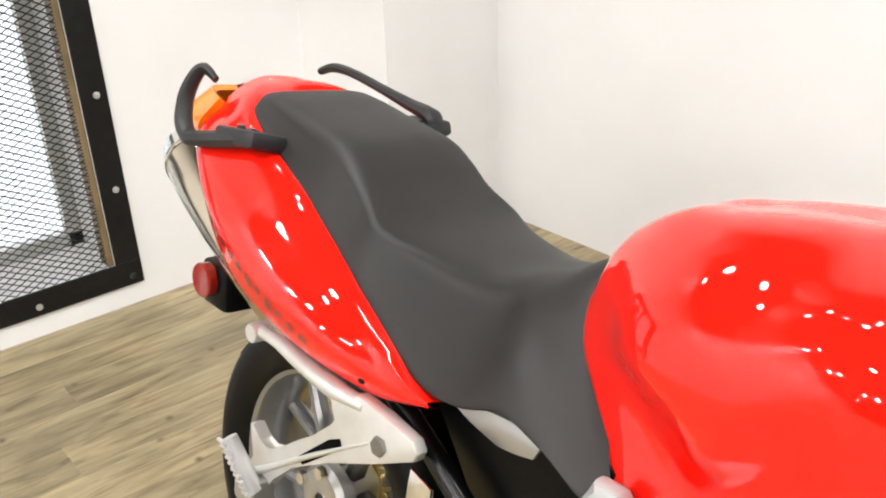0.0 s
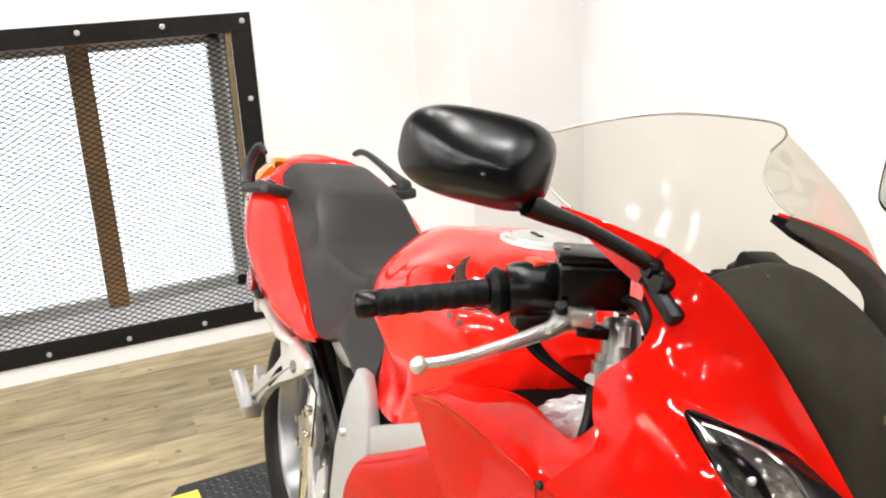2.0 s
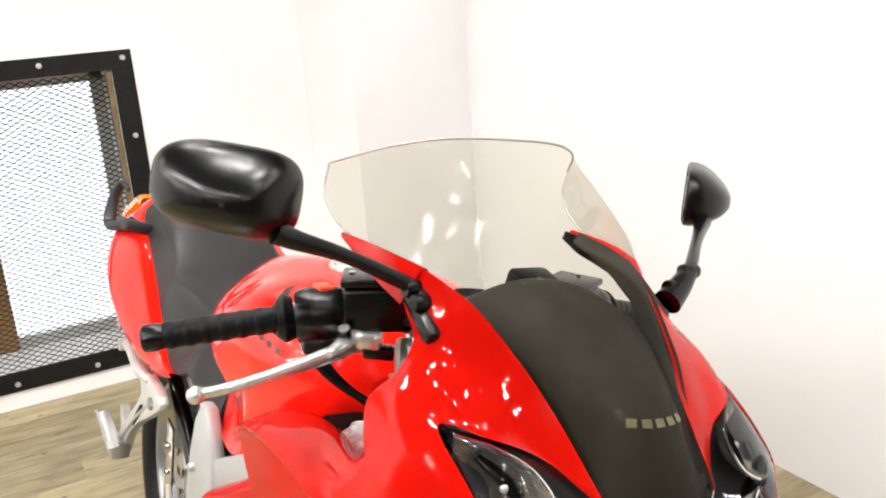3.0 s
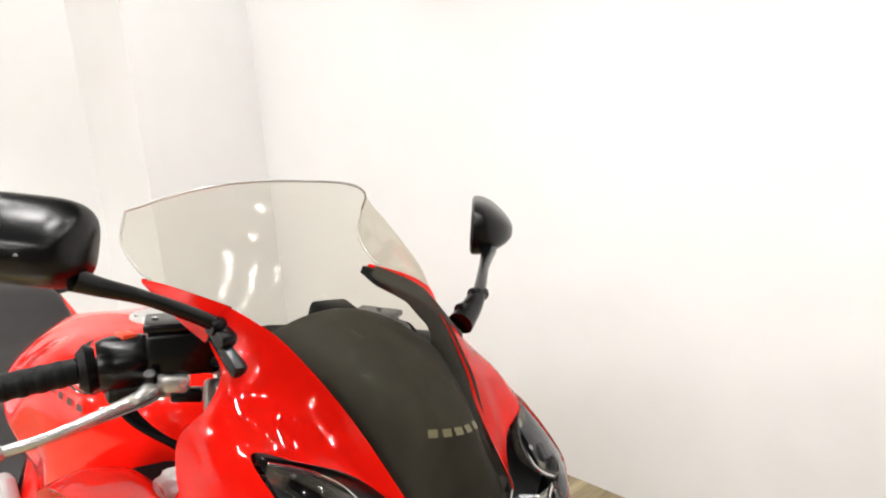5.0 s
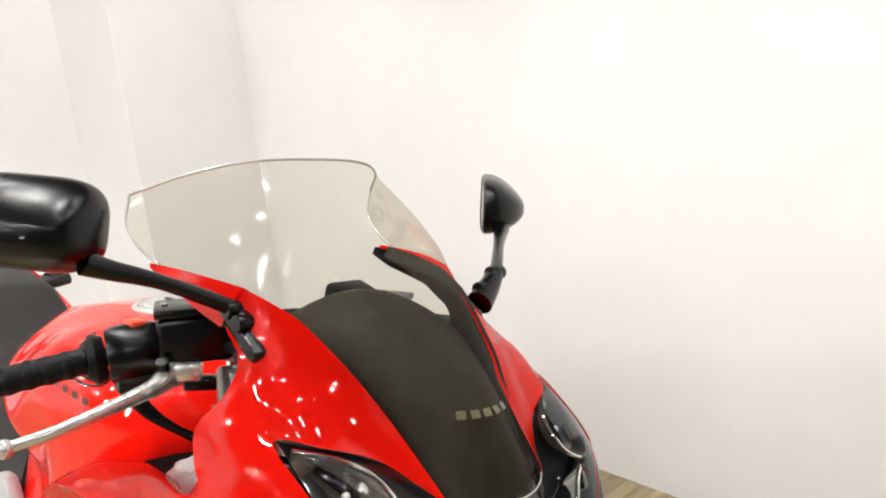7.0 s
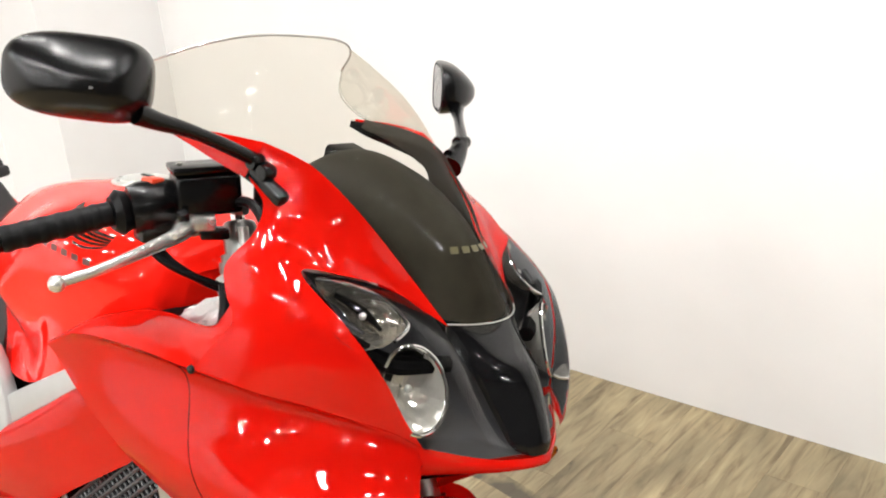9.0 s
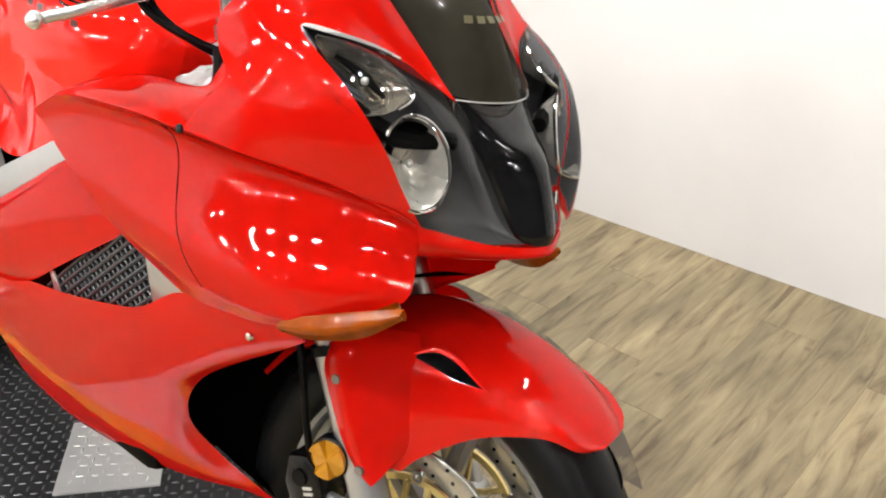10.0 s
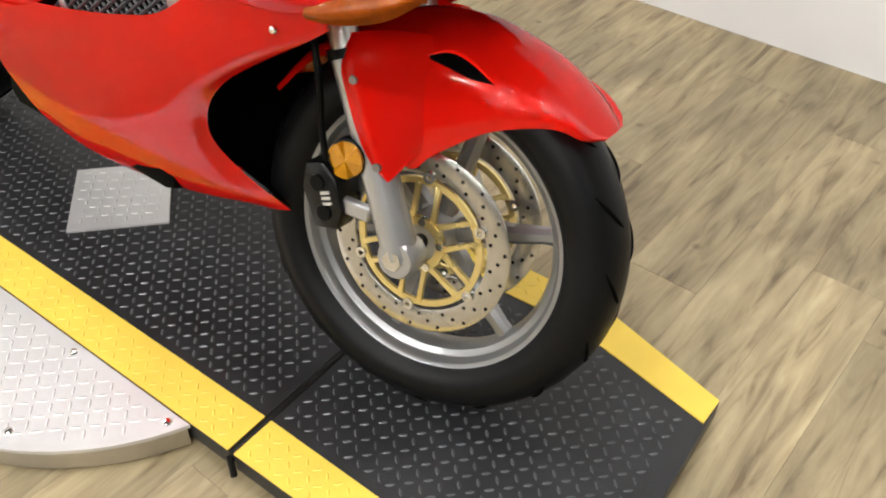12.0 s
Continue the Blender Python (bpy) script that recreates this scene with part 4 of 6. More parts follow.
for k in range(7):
    a = 2 * math.pi * k / 7
    bp("cap_screw", disc(B(), 0.004, 0.0055, 0.002, 8, capm @ Matrix.Translation((0.054 * math.cos(a), 0, 0.054 * math.sin(a)))), CHROME, "", cap)
bm = B()
box(bm, -0.016, 0.016, 0.010, 0.0125, -0.005, 0.005, 0.001, capm)
bp("lock_cover", bm, SATIN, "", cap)


TF = surface(tank_rows(), 180, 200)


def on_tank(x, z, side=-1, lift_=0.0016):
    """The tank's skin at a place in the side view."""
    d = (TF[..., 0] - x) ** 2 + (TF[..., 2] - z) ** 2 + (TF[..., 1] * side < 0) * 10.0
    order = np.argsort(d.ravel())[:6]
    w = 1 / (d.ravel()[order] + 1e-6)
    y = (TF[..., 1].ravel()[order] * w).sum() / w.sum()
    return (x, y + side * lift_, z)


def decal(poly, material, name, parent, skin, n=6):
    """A thin sticker that follows the skin: a strip between two polylines of one count."""
    a, b = poly
    bm = B()
    rows = []
    for (x0, z0), (x1, z1) in zip(a, b):
        rows.append([skin(x0 + (x1 - x0) * k / n, z0 + (z1 - z0) * k / n) for k in range(n + 1)])
    grid(bm, np.array(rows))
    bmesh.ops.solidify(bm, geom=bm.faces[:], thickness=0.0004)
    return bp(name, bm, material, "", parent)


# wing-like emblem of five slanting feathers, with the maker's lettering as plain bars before it
for (x0, z0), (x1, z1), w_ in (((0.117, 1.005), (0.243, 0.972), 0.0062), ((0.128, 0.998), (0.243, 0.968), 0.0060), ((0.146, 0.987), (0.242, 0.965), 0.0058), ((0.161, 0.976), (0.241, 0.962), 0.0054), ((0.180, 0.962), (0.238, 0.959), 0.0046)):
    top_ = [(x0 + (x1 - x0) * u, z0 + (z1 - z0) * u - 0.004 * math.sin(math.pi * u)) for u in np.linspace(0, 1, 15)]
    low_ = [(x + 0.0030 * (1 - u) , z - w_ * (1 - 0.55 * u)) for (x, z), u in zip(top_, np.linspace(0, 1, 15))]
    decal((top_, low_), DECAL, "emblem_feather", tank, on_tank, 2)
for k in range(5):
    x0 = 0.121 + 0.0225 * k
    z0 = 0.957 - 0.0040 * k
    decal(([(x0, z0), (x0 + 0.013, z0 - 0.002)], [(x0 + 0.003, z0 - 0.009), (x0 + 0.016, z0 - 0.011)]), DECALG, "lettering_bar", tank, on_tank, 2)

# ---- seat ----
def seat_rows():
    rows = []
    # back to front: x low, x high, low width, low z, shoulder width, shoulder z, top z
    for xl, xh, wl, zl, ws, zs, zt in (
        (-0.925, -0.930, 0.060, 0.945, 0.050, 0.958, 0.962),
        (-0.895, -0.900, 0.112, 0.944, 0.094, 0.966, 0.972),
        (-0.840, -0.850, 0.134, 0.925, 0.106, 0.957, 0.971),
        (-0.760, -0.780, 0.143, 0.893, 0.112, 0.942, 0.960),
        (-0.690, -0.712, 0.150, 0.862, 0.116, 0.929, 0.950),
        (-0.650, -0.668, 0.154, 0.840, 0.119, 0.918, 0.939),
        (-0.622, -0.634, 0.156, 0.826, 0.121, 0.900, 0.918),
        (-0.590, -0.598, 0.159, 0.808, 0.124, 0.876, 0.888),
        (-0.545, -0.550, 0.164, 0.784, 0.135, 0.852, 0.859),
        (-0.480, -0.490, 0.171, 0.750, 0.118, 0.834, 0.846),
        (-0.390, -0.402, 0.180, 0.712, 0.108, 0.822, 0.839),
        (-0.320, -0.345, 0.182, 0.716, 0.098, 0.830, 0.849),
    ):
        f = lambda u: xl + (xh - xl) * u
        half = [(f(0), -wl + 0.018, zl - 0.004), (f(0.02), -wl, zl + 0.004), (f(0.35), -(wl * 0.55 + ws * 0.45) - 0.004, zl + (zs - zl) * 0.42), (f(0.75), -ws - 0.003, zl + (zs - zl) * 0.88), (f(0.86), -ws + 0.006, zs + (zt - zs) * 0.30),
                (f(0.9), -ws + 0.022, zs + (zt - zs) * 0.72), (f(0.95), -ws * 0.5, zt - 0.0005), (f(1), 0, zt)]
        rows.append(mirrored(half))
    # the front: side flaps run down beside the tank, the top narrows to a nose against it
    for half in (
        [(-0.255, -0.164, 0.733), (-0.256, -0.182, 0.741), (-0.270, -0.160, 0.776), (-0.296, -0.116, 0.815), (-0.300, -0.098, 0.836), (-0.302, -0.076, 0.852), (-0.304, -0.040, 0.862), (-0.305, 0.0, 0.865)],
        [(-0.190, -0.164, 0.722), (-0.191, -0.184, 0.728), (-0.215, -0.160, 0.758), (-0.258, -0.115, 0.810), (-0.264, -0.095, 0.842), (-0.267, -0.068, 0.868), (-0.270, -0.034, 0.884), (-0.270, 0.0, 0.888)],
        [(-0.135, -0.162, 0.696), (-0.136, -0.182, 0.702), (-0.165, -0.160, 0.738), (-0.218, -0.112, 0.800), (-0.238, -0.090, 0.845), (-0.242, -0.062, 0.876), (-0.244, -0.030, 0.897), (-0.245, 0.0, 0.902)],
        [(-0.104, -0.150, 0.690), (-0.105, -0.166, 0.695), (-0.130, -0.146, 0.735), (-0.180, -0.100, 0.790), (-0.205, -0.078, 0.840), (-0.212, -0.052, 0.870), (-0.215, -0.026, 0.890), (-0.215, 0.0, 0.894)],
    ):
        rows.append(mirrored(half))
    return rows


SP = surface(seat_rows(), 90, 80)
bm = B()
r = grid(bm, SP)
for k in (0, -1):
    bm.faces.new(r[k])
bp("seat", bm, SEATV, "dark grey vinyl stepped dual seat")

# ---- tail ----
def tail_rows():
    rows = []
    # front to back: lower edge x, y, z; bulge x, y, z; upper edge x, y, z
    for lo, mid, up in (
        ((-0.362, -0.178, 0.692), (-0.362, -0.184, 0.698), (-0.360, -0.180, 0.703)),
        ((-0.415, -0.186, 0.678), (-0.408, -0.196, 0.698), (-0.400, -0.184, 0.716)),
        ((-0.475, -0.190, 0.668), (-0.460, -0.204, 0.702), (-0.442, -0.180, 0.738)),
        ((-0.580, -0.204, 0.676), (-0.560, -0.224, 0.732), (-0.530, -0.172, 0.782)),
        ((-0.690, -0.205, 0.690), (-0.670, -0.230, 0.762), (-0.620, -0.162, 0.830)),
        ((-0.790, -0.200, 0.714), (-0.768, -0.228, 0.800), (-0.700, -0.158, 0.872)),
        ((-0.865, -0.190, 0.752), (-0.850, -0.215, 0.835), (-0.790, -0.150, 0.908)),
        ((-0.935, -0.170, 0.798), (-0.925, -0.190, 0.870), (-0.875, -0.132, 0.942)),
        ((-0.985, -0.145, 0.842), (-0.990, -0.156, 0.895), (-0.940, -0.090, 0.966)),
        ((-1.020, -0.110, 0.866), (-1.030, -0.112, 0.908), (-1.000, -0.070, 0.966)),
    ):
        l, m, u = (np.array(v) for v in (lo, mid, up))
        back = max(0.0, min(1.0, (-0.86 - u[0]) / 0.10))
        top = np.array([u[0] - 0.03 * back, 0.0, u[2] - 0.05 * (1 - back) + 0.008 * back])
        half = [tuple(v) for v in (l + (0, 0.012, -0.003), l, l * 0.45 + m * 0.55 + (0, -0.004, 0), m, m * 0.5 + u * 0.5 + (0, -0.006, 0), u, u * 0.5 + top * 0.5 + (0, 0, 0.004 * back), top)]
        rows.append(mirrored(half))
    return rows


TP = surface(tail_rows(), 60, 60)
bm = B()
r = grid(bm, TP)
tail = bp("tail_cowl", bm, RED, "glossy red tail cowl")
for f in (2,):
    bm = B()
    lathe(bm, [(0.0005, -0.204), (0.006, -0.2035), (0.0075, -0.199)], 14, Matrix.Translation((-0.470, 0, 0.690)))
    bp("cowl_screw", bm, BLACK, "", tail)


def on_tail(x, z, side=-1, lift_=0.0009):
    d = (TP[..., 0] - x) ** 2 + (TP[..., 2] - z) ** 2 + (TP[..., 1] * side < 0) * 10.0
    order = np.argsort(d.ravel())[:6]
    w = 1 / (d.ravel()[order] + 1e-6)
    return (x, (TP[..., 1].ravel()[order] * w).sum() / w.sum() + side * lift_, z)


# slanting model lettering as plain bars
for k in range(11):
    x0 = -0.845 + 0.026 * k
    z0 = 0.800 - 0.0088 * k
    h = 0.020 if k in (0, 5, 7) else 0.012
    decal(([(x0, z0), (x0 + 0.017, z0 - 0.004)], [(x0 - 0.006, z0 - h), (x0 + 0.011, z0 - h - 0.004)]), DECALP, "lettering_bar", tail, on_tail, 2)
# tail lamp with amber corners
bm = B()
P2 = surface([[(-0.995, -0.142, 0.872), (-1.008, -0.148, 0.900), (-0.985, -0.124, 0.946)], [(-1.055, -0.132, 0.874), (-1.082, -0.130, 0.910), (-1.058, -0.098, 0.953)], [(-1.075, -0.06, 0.876), (-1.110, -0.058, 0.912), (-1.080, -0.04, 0.950)]], 14, 14)
bm.free()
for s in (-1, 1):
    bm = B()
    shell(bm, P2 * np.array([1, -s, 1]), 0.012)
    bp("indicator_lens", bm, AMBER, "amber rear indicator lens", tail)
bm = B()
P2 = surface([[(-1.076, -0.058, 0.876), (-1.106, -0.054, 0.908), (-1.079, -0.039, 0.950)], [(-1.085, 0.0, 0.876), (-1.118, 0.0, 0.908), (-1.088, 0.0, 0.952)], [(-1.076, 0.058, 0.876), (-1.106, 0.054, 0.908), (-1.079, 0.039, 0.950)]], 14, 10)
r = grid(bm, P2)
bmesh.ops.solidify(bm, geom=bm.faces[:], thickness=0.01)
bp("tail_lamp", bm, REDLENS, "red tail lamp lens", tail)
# grab rails
for s in (-1, 1):
    f = lambda pts: [(x, y * -s, z) for x, y, z in pts]
    bm = B()
    if s < 0:
        tube(bm, f([(-0.800, -0.170, 0.922), (-0.850, -0.183, 0.912), (-0.915, -0.190, 0.898), (-0.955, -0.191, 0.893), (-0.980, -0.188, 0.912), (-0.992, -0.178, 0.950), (-0.985, -0.165, 0.985), (-0.972, -0.157, 0.995), (-0.950, -0.150, 0.982)]),
             [0.019, 0.019, 0.0165, 0.0155, 0.0150, 0.0135, 0.0115, 0.0105, 0.007], 8, 60, flat=0.78)
    else:
        tube(bm, f([(-0.788, -0.172, 0.930), (-0.800, -0.170, 0.944), (-0.850, -0.168, 0.952), (-0.920, -0.162, 0.966), (-1.000, -0.152, 0.982), (-1.050, -0.145, 0.984), (-1.082, -0.140, 0.972)]),
             [0.018, 0.020, 0.0160, 0.0125, 0.0120, 0.0125, 0.010], 8, 50, flat=0.70)
    g = bp("grab_rail", bm, GREYPL, "dark grey grab rail", tail)
    bm = B()
    box(bm, -0.055, 0.052, -0.030, 0.034, -0.013, 0.014, 0.008, Matrix.Translation((-0.822, 0.164 * s, 0.916)) @ Matrix.Rotation(radians(12 * s), 4, "X") @ Matrix.Rotation(radians(-6), 4, "Y"), 2)
    bp("rail_base", bm, GREYPL, "", g)
    for dx in (-0.024, 0.004, 0.028):
        bp("rail_bolt", disc(B(), 0.0068, 0.018, 0.008, 12, Matrix.Translation((-0.822 + dx, 0.164 * s, 0.915)) @ Matrix.Rotation(radians(90), 4, "X")), SATIN, "", g)
# mufflers
for s in (-1, 1):
    bm = B()
    tube(bm, [(-0.70, 0.118 * s, 0.640), (-0.86, 0.112 * s, 0.705), (-1.02, 0.104 * s, 0.775), (-1.115, 0.098 * s, 0.816)], [0.046, 0.056, 0.058, 0.054], 28, 12)
    mf = bp("muffler", bm, MUFFLER, "brushed metal muffler under the tail")
    bm = B()
    tube(bm, [(-1.106, 0.099 * s, 0.812), (-1.150, 0.096 * s, 0.832)], [0.0555, 0.040], 28, 3)
    bp("muffler_tip", bm, CHROME, "", mf)
# rear fender with a red side reflector
bm = B()
P2 = surface([[(-0.70, -0.10, 0.640), (-0.75, -0.10, 0.700), (-0.80, -0.10, 0.735)], [(-0.80, -0.105, 0.625), (-0.83, -0.105, 0.680), (-0.86, -0.10, 0.735)], [(-0.885, -0.10, 0.615), (-0.905, -0.10, 0.665), (-0.925, -0.09, 0.735)]], 8, 8)
shell(bm, P2, 0.20)
rf_ = bp("rear_fender", bm, BLACK, "black plastic rear fender")
bm = B()
box(bm, -0.985, -0.900, -0.150, -0.06, 0.600, 0.680, 0.012, None, 2)
bp("reflector_stalk", bm, BLACK, "", rf_)
bm = B()
disc(bm, 0.030, -0.166, -0.148, 24, Matrix.Translation((-0.955, 0, 0.648)))
bp("red_reflector", bm, REDLENS, "round red side lamp", rf_)

# ---- fairing ----
SIDE = [
    [(0.185, -0.236, 0.815), (0.30, -0.256, 0.862), (0.45, -0.268, 0.882), (0.575, -0.272, 0.886), (0.69, -0.236, 0.872), (0.785, -0.168, 0.842), (0.816, -0.138, 0.820)],
    [(0.210, -0.234, 0.800), (0.31, -0.246, 0.844), (0.45, -0.242, 0.858), (0.575, -0.232, 0.856), (0.69, -0.194, 0.844), (0.776, -0.144, 0.824), (0.808, -0.126, 0.810)],
    [(0.265, -0.238, 0.768), (0.36, -0.244, 0.802), (0.47, -0.244, 0.812), (0.58, -0.238, 0.806), (0.69, -0.208, 0.800), (0.775, -0.162, 0.792), (0.806, -0.134, 0.786)],
    [(0.345, -0.240, 0.728), (0.43, -0.250, 0.744), (0.51, -0.256, 0.752), (0.60, -0.256, 0.750), (0.69, -0.240, 0.750), (0.775, -0.196, 0.752), (0.814, -0.160, 0.740)],
    [(0.400, -0.236, 0.700), (0.47, -0.246, 0.704), (0.53, -0.252, 0.706), (0.60, -0.252, 0.705), (0.67, -0.244, 0.705), (0.72, -0.228, 0.708), (0.748, -0.212, 0.714)],
    [(0.520, -0.232, 0.664), (0.55, -0.235, 0.667), (0.58, -0.238, 0.670), (0.62, -0.236, 0.674), (0.66, -0.232, 0.678), (0.70, -0.225, 0.688), (0.735, -0.213, 0.702)],
]
LOWER = [
    [(0.120, -0.222, 0.530), (0.230, -0.226, 0.552), (0.338, -0.228, 0.578), (0.43, -0.231, 0.608), (0.521, -0.233, 0.663), (0.62, -0.234, 0.673), (0.735, -0.213, 0.701)],
    [(0.050, -0.220, 0.505), (0.180, -0.224, 0.520), (0.300, -0.226, 0.540), (0.41, -0.228, 0.572), (0.51, -0.228, 0.610), (0.61, -0.224, 0.640), (0.715, -0.208, 0.672)],
    [(-0.070, -0.214, 0.480), (0.09, -0.220, 0.486), (0.26, -0.222, 0.500), (0.38, -0.224, 0.525), (0.49, -0.222, 0.560), (0.59, -0.217, 0.605), (0.700, -0.204, 0.655)],
    [(-0.078, -0.204, 0.410), (0.08, -0.210, 0.412), (0.20, -0.212, 0.420), (0.30, -0.213, 0.436), (0.39, -0.212, 0.462), (0.46, -0.207, 0.492), (0.520, -0.195, 0.530)],
    [(-0.040, -0.190, 0.340), (0.08, -0.192, 0.336), (0.20, -0.193, 0.342), (0.30, -0.190, 0.354), (0.38, -0.185, 0.374), (0.43, -0.180, 0.400), (0.458, -0.172, 0.430)],
    [(0.040, -0.160, 0.265), (0.12, -0.154, 0.252), (0.22, -0.148, 0.256), (0.33, -0.142, 0.270), (0.41, -0.134, 0.288), (0.455, -0.128, 0.312), (0.478, -0.124, 0.350)],
    [(0.090, -0.080, 0.225), (0.17, -0.074, 0.218), (0.26, -0.074, 0.224), (0.36, -0.076, 0.240), (0.45, -0.080, 0.262), (0.51, -0.086, 0.282), (0.552, -0.090, 0.300)],
]
INNER = [[(-0.020, -0.180, 0.622), (0.10, -0.182, 0.690), (0.227, -0.186, 0.757), (0.36, -0.190, 0.775)],
         [(-0.022, -0.204, 0.614), (0.10, -0.208, 0.680), (0.230, -0.212, 0.747), (0.36, -0.214, 0.765)],
         [(-0.045, -0.212, 0.585), (0.09, -0.218, 0.640), (0.225, -0.216, 0.700), (0.38, -0.210, 0.730)],
         [(-0.068, -0.215, 0.530), (0.085, -0.219, 0.565), (0.220, -0.217, 0.635), (0.375, -0.210, 0.700)],
         [(-0.075, -0.210, 0.472), (0.085, -0.214, 0.514), (0.215, -0.214, 0.592), (0.345, -0.212, 0.672)]]
VENTP = [(0.130, 0.520), (0.240, 0.520), (0.360, 0.555), (0.450, 0.595), (0.520, 0.640), (0.490, 0.690), (0.370, 0.700), (0.230, 0.610)]
# rims of the lamp bowls
LOWRIM = np.array([np.array((0.802, -0.143, 0.888)) + math.cos(a) * np.array((0.018, 0.034, -0.005)) + math.sin(a) * np.array((-0.0105, 0.0035, 0.0485)) for a in np.linspace(0, 2 * math.pi, 24, endpoint=False)])
UPRIM = spline([(0.700, -0.200, 1.006), (0.722, -0.170, 0.999), (0.746, -0.143, 0.984), (0.768, -0.132, 0.965), (0.779, -0.136, 0.952), (0.776, -0.168, 0.940), (0.760, -0.203, 0.942), (0.725, -0.216, 0.972), (0.700, -0.200, 1.006)], 24)[:-1]
COWL = mat("grey_black_cowl", (0.052, 0.047, 0.036), 0.55, 0, 0.20, 45, spec=0.2)
VENTGREY = mat("grey_lattice", (0.040, 0.041, 0.043), 0.40, 0, 0.15, 60)
fairing = bike


def fp(name, bm, material, label="", parent=None, smooth=True):
    return part(name, bm, material, parent or fairing, label, smooth)


for s in (-1, 1):
    for nm, rows, nu, nv, lab in (("side_panel", SIDE, 50, 70, "glossy red side panel"), ("lower_panel", LOWER, 48, 60, "glossy red lower fairing"), ("inner_panel", INNER, 24, 30, "red inner panel behind the vent")):
        bm = B()
        grid(bm, flip(surface(rows, nu, nv), s))
        bmesh.ops.solidify(bm, geom=bm.faces[:], thickness=0.004)
        fp(nm, bm, RED, lab)
    # vent: dark lattice over black, a bright sliver at its front and a bright strip at its back
    bm = B()
    prism(bm, [(0.03, 0.48), (0.30, 0.51), (0.50, 0.60), (0.56, 0.66), (0.50, 0.72), (0.36, 0.71), (0.22, 0.62)], 0.186 * s, 0.180 * s)
    fp("vent_backing", bm, DARKGAP, "black vent backing", None, False)
    bm = B()
    for k in range(54):
        for dx in (1, -1):
            pts = []
            for u in np.linspace(0, 1, 60):
                px, pz = -0.30 + 0.0215 * k + dx * 0.277 * u, 0.500 + 0.225 * u
                if inside_poly(px, pz, VENTP):
                    pts.append((px, (0.2005 + 0.0015 * dx) * s, pz))
            if len(pts) > 2:
                tube(bm, [pts[0], pts[-1]], 0.0027, 6, 1)
    tagged(fp("vent_mesh", bm, VENTGREY, "dark lattice"), kind="stuff")
    bm = B()
    prism(bm, [(0.405, 0.672), (0.425, 0.600), (0.470, 0.600), (0.540, 0.660), (0.500, 0.690)], 0.208 * s, 0.204 * s, 0.001)
    fp("vent_bracket", bm, SILVER, "silver bracket in the vent")
    bm = B()
    prism(bm, [(0.150, 0.556), (0.164, 0.558), (0.190, 0.520), (0.170, 0.512)], 0.207 * s, 0.204 * s, 0.001)
    fp("vent_strip", bm, SILVER, "")

# panel joint running down each side panel
SPT = surface(SIDE, 50, 70)


def on_side(x, z, lift_=0.0002):
    d = (SPT[..., 0] - x) ** 2 + (SPT[..., 2] - z) ** 2
    order = np.argsort(d.ravel())[:6]
    w = 1 / (d.ravel()[order] + 1e-7)
    return (x, (SPT[..., 1].ravel()[order] * w).sum() / w.sum() - lift_, z)


for s in (-1, 1):
    pts = [on_side(x, z) for x, z in spline([(0.512, 0.874), (0.524, 0.831), (0.535, 0.785), (0.560, 0.735), (0.588, 0.700)], 24)]
    fp("panel_joint", tube(B(), [(x, -y * s, z) for x, y, z in pts], 0.0006, 5, 48), DARKGAP, "dark panel joint")

LEDGE = [SIDE[0],
         [(0.186, -0.230, 0.820), (0.30, -0.238, 0.872), (0.44, -0.246, 0.896), (0.52, -0.256, 0.900), (0.575, -0.262, 0.903), (0.615, -0.258, 0.908), (0.65, -0.246, 0.912)],
         [(0.188, -0.216, 0.822), (0.275, -0.206, 0.870), (0.365, -0.198, 0.898), (0.438, -0.206, 0.910), (0.512, -0.226, 0.918), (0.580, -0.243, 0.928), (0.628, -0.244, 0.946)],
         [(0.190, -0.192, 0.803), (0.275, -0.174, 0.850), (0.365, -0.166, 0.879), (0.438, -0.178, 0.891), (0.505, -0.204, 0.906), (0.562, -0.226, 0.930), (0.604, -0.236, 0.968)]]
FRONT = [
    [(0.575, -0.272, 0.886), (0.66, -0.250, 0.876), (0.74, -0.202, 0.858), (0.812, -0.140, 0.822)],
    [(0.602, -0.262, 0.922), (0.67, -0.246, 0.915), (0.745, -0.206, 0.892), (0.801, -0.160, 0.858)],
    [(0.622, -0.252, 0.952), (0.675, -0.240, 0.948), (0.735, -0.212, 0.930), (0.784, -0.180, 0.908)],
    [(0.600, -0.244, 0.978), (0.655, -0.236, 0.985), (0.705, -0.222, 0.975), (0.746, -0.200, 0.962)],
    [(0.590, -0.236, 1.008), (0.628, -0.230, 1.020), (0.660, -0.222, 1.016), (0.687, -0.211, 1.012)],
    [(0.618, -0.220, 1.045), (0.640, -0.214, 1.050), (0.675, -0.200, 1.040), (0.718, -0.176, 1.008)],
    [(0.618, -0.206, 1.078), (0.646, -0.196, 1.078), (0.686, -0.168, 1.050), (0.738, -0.126, 0.990)],
    [(0.592, -0.205, 1.108), (0.650, -0.186, 1.102), (0.700, -0.143, 1.050), (0.764, -0.092, 0.962)],
    [(0.606, -0.195, 1.145), (0.643, -0.183, 1.133), (0.666, -0.164, 1.115), (0.695, -0.134, 1.074), (0.724, -0.103, 1.024), (0.787, -0.073, 0.944)],
]
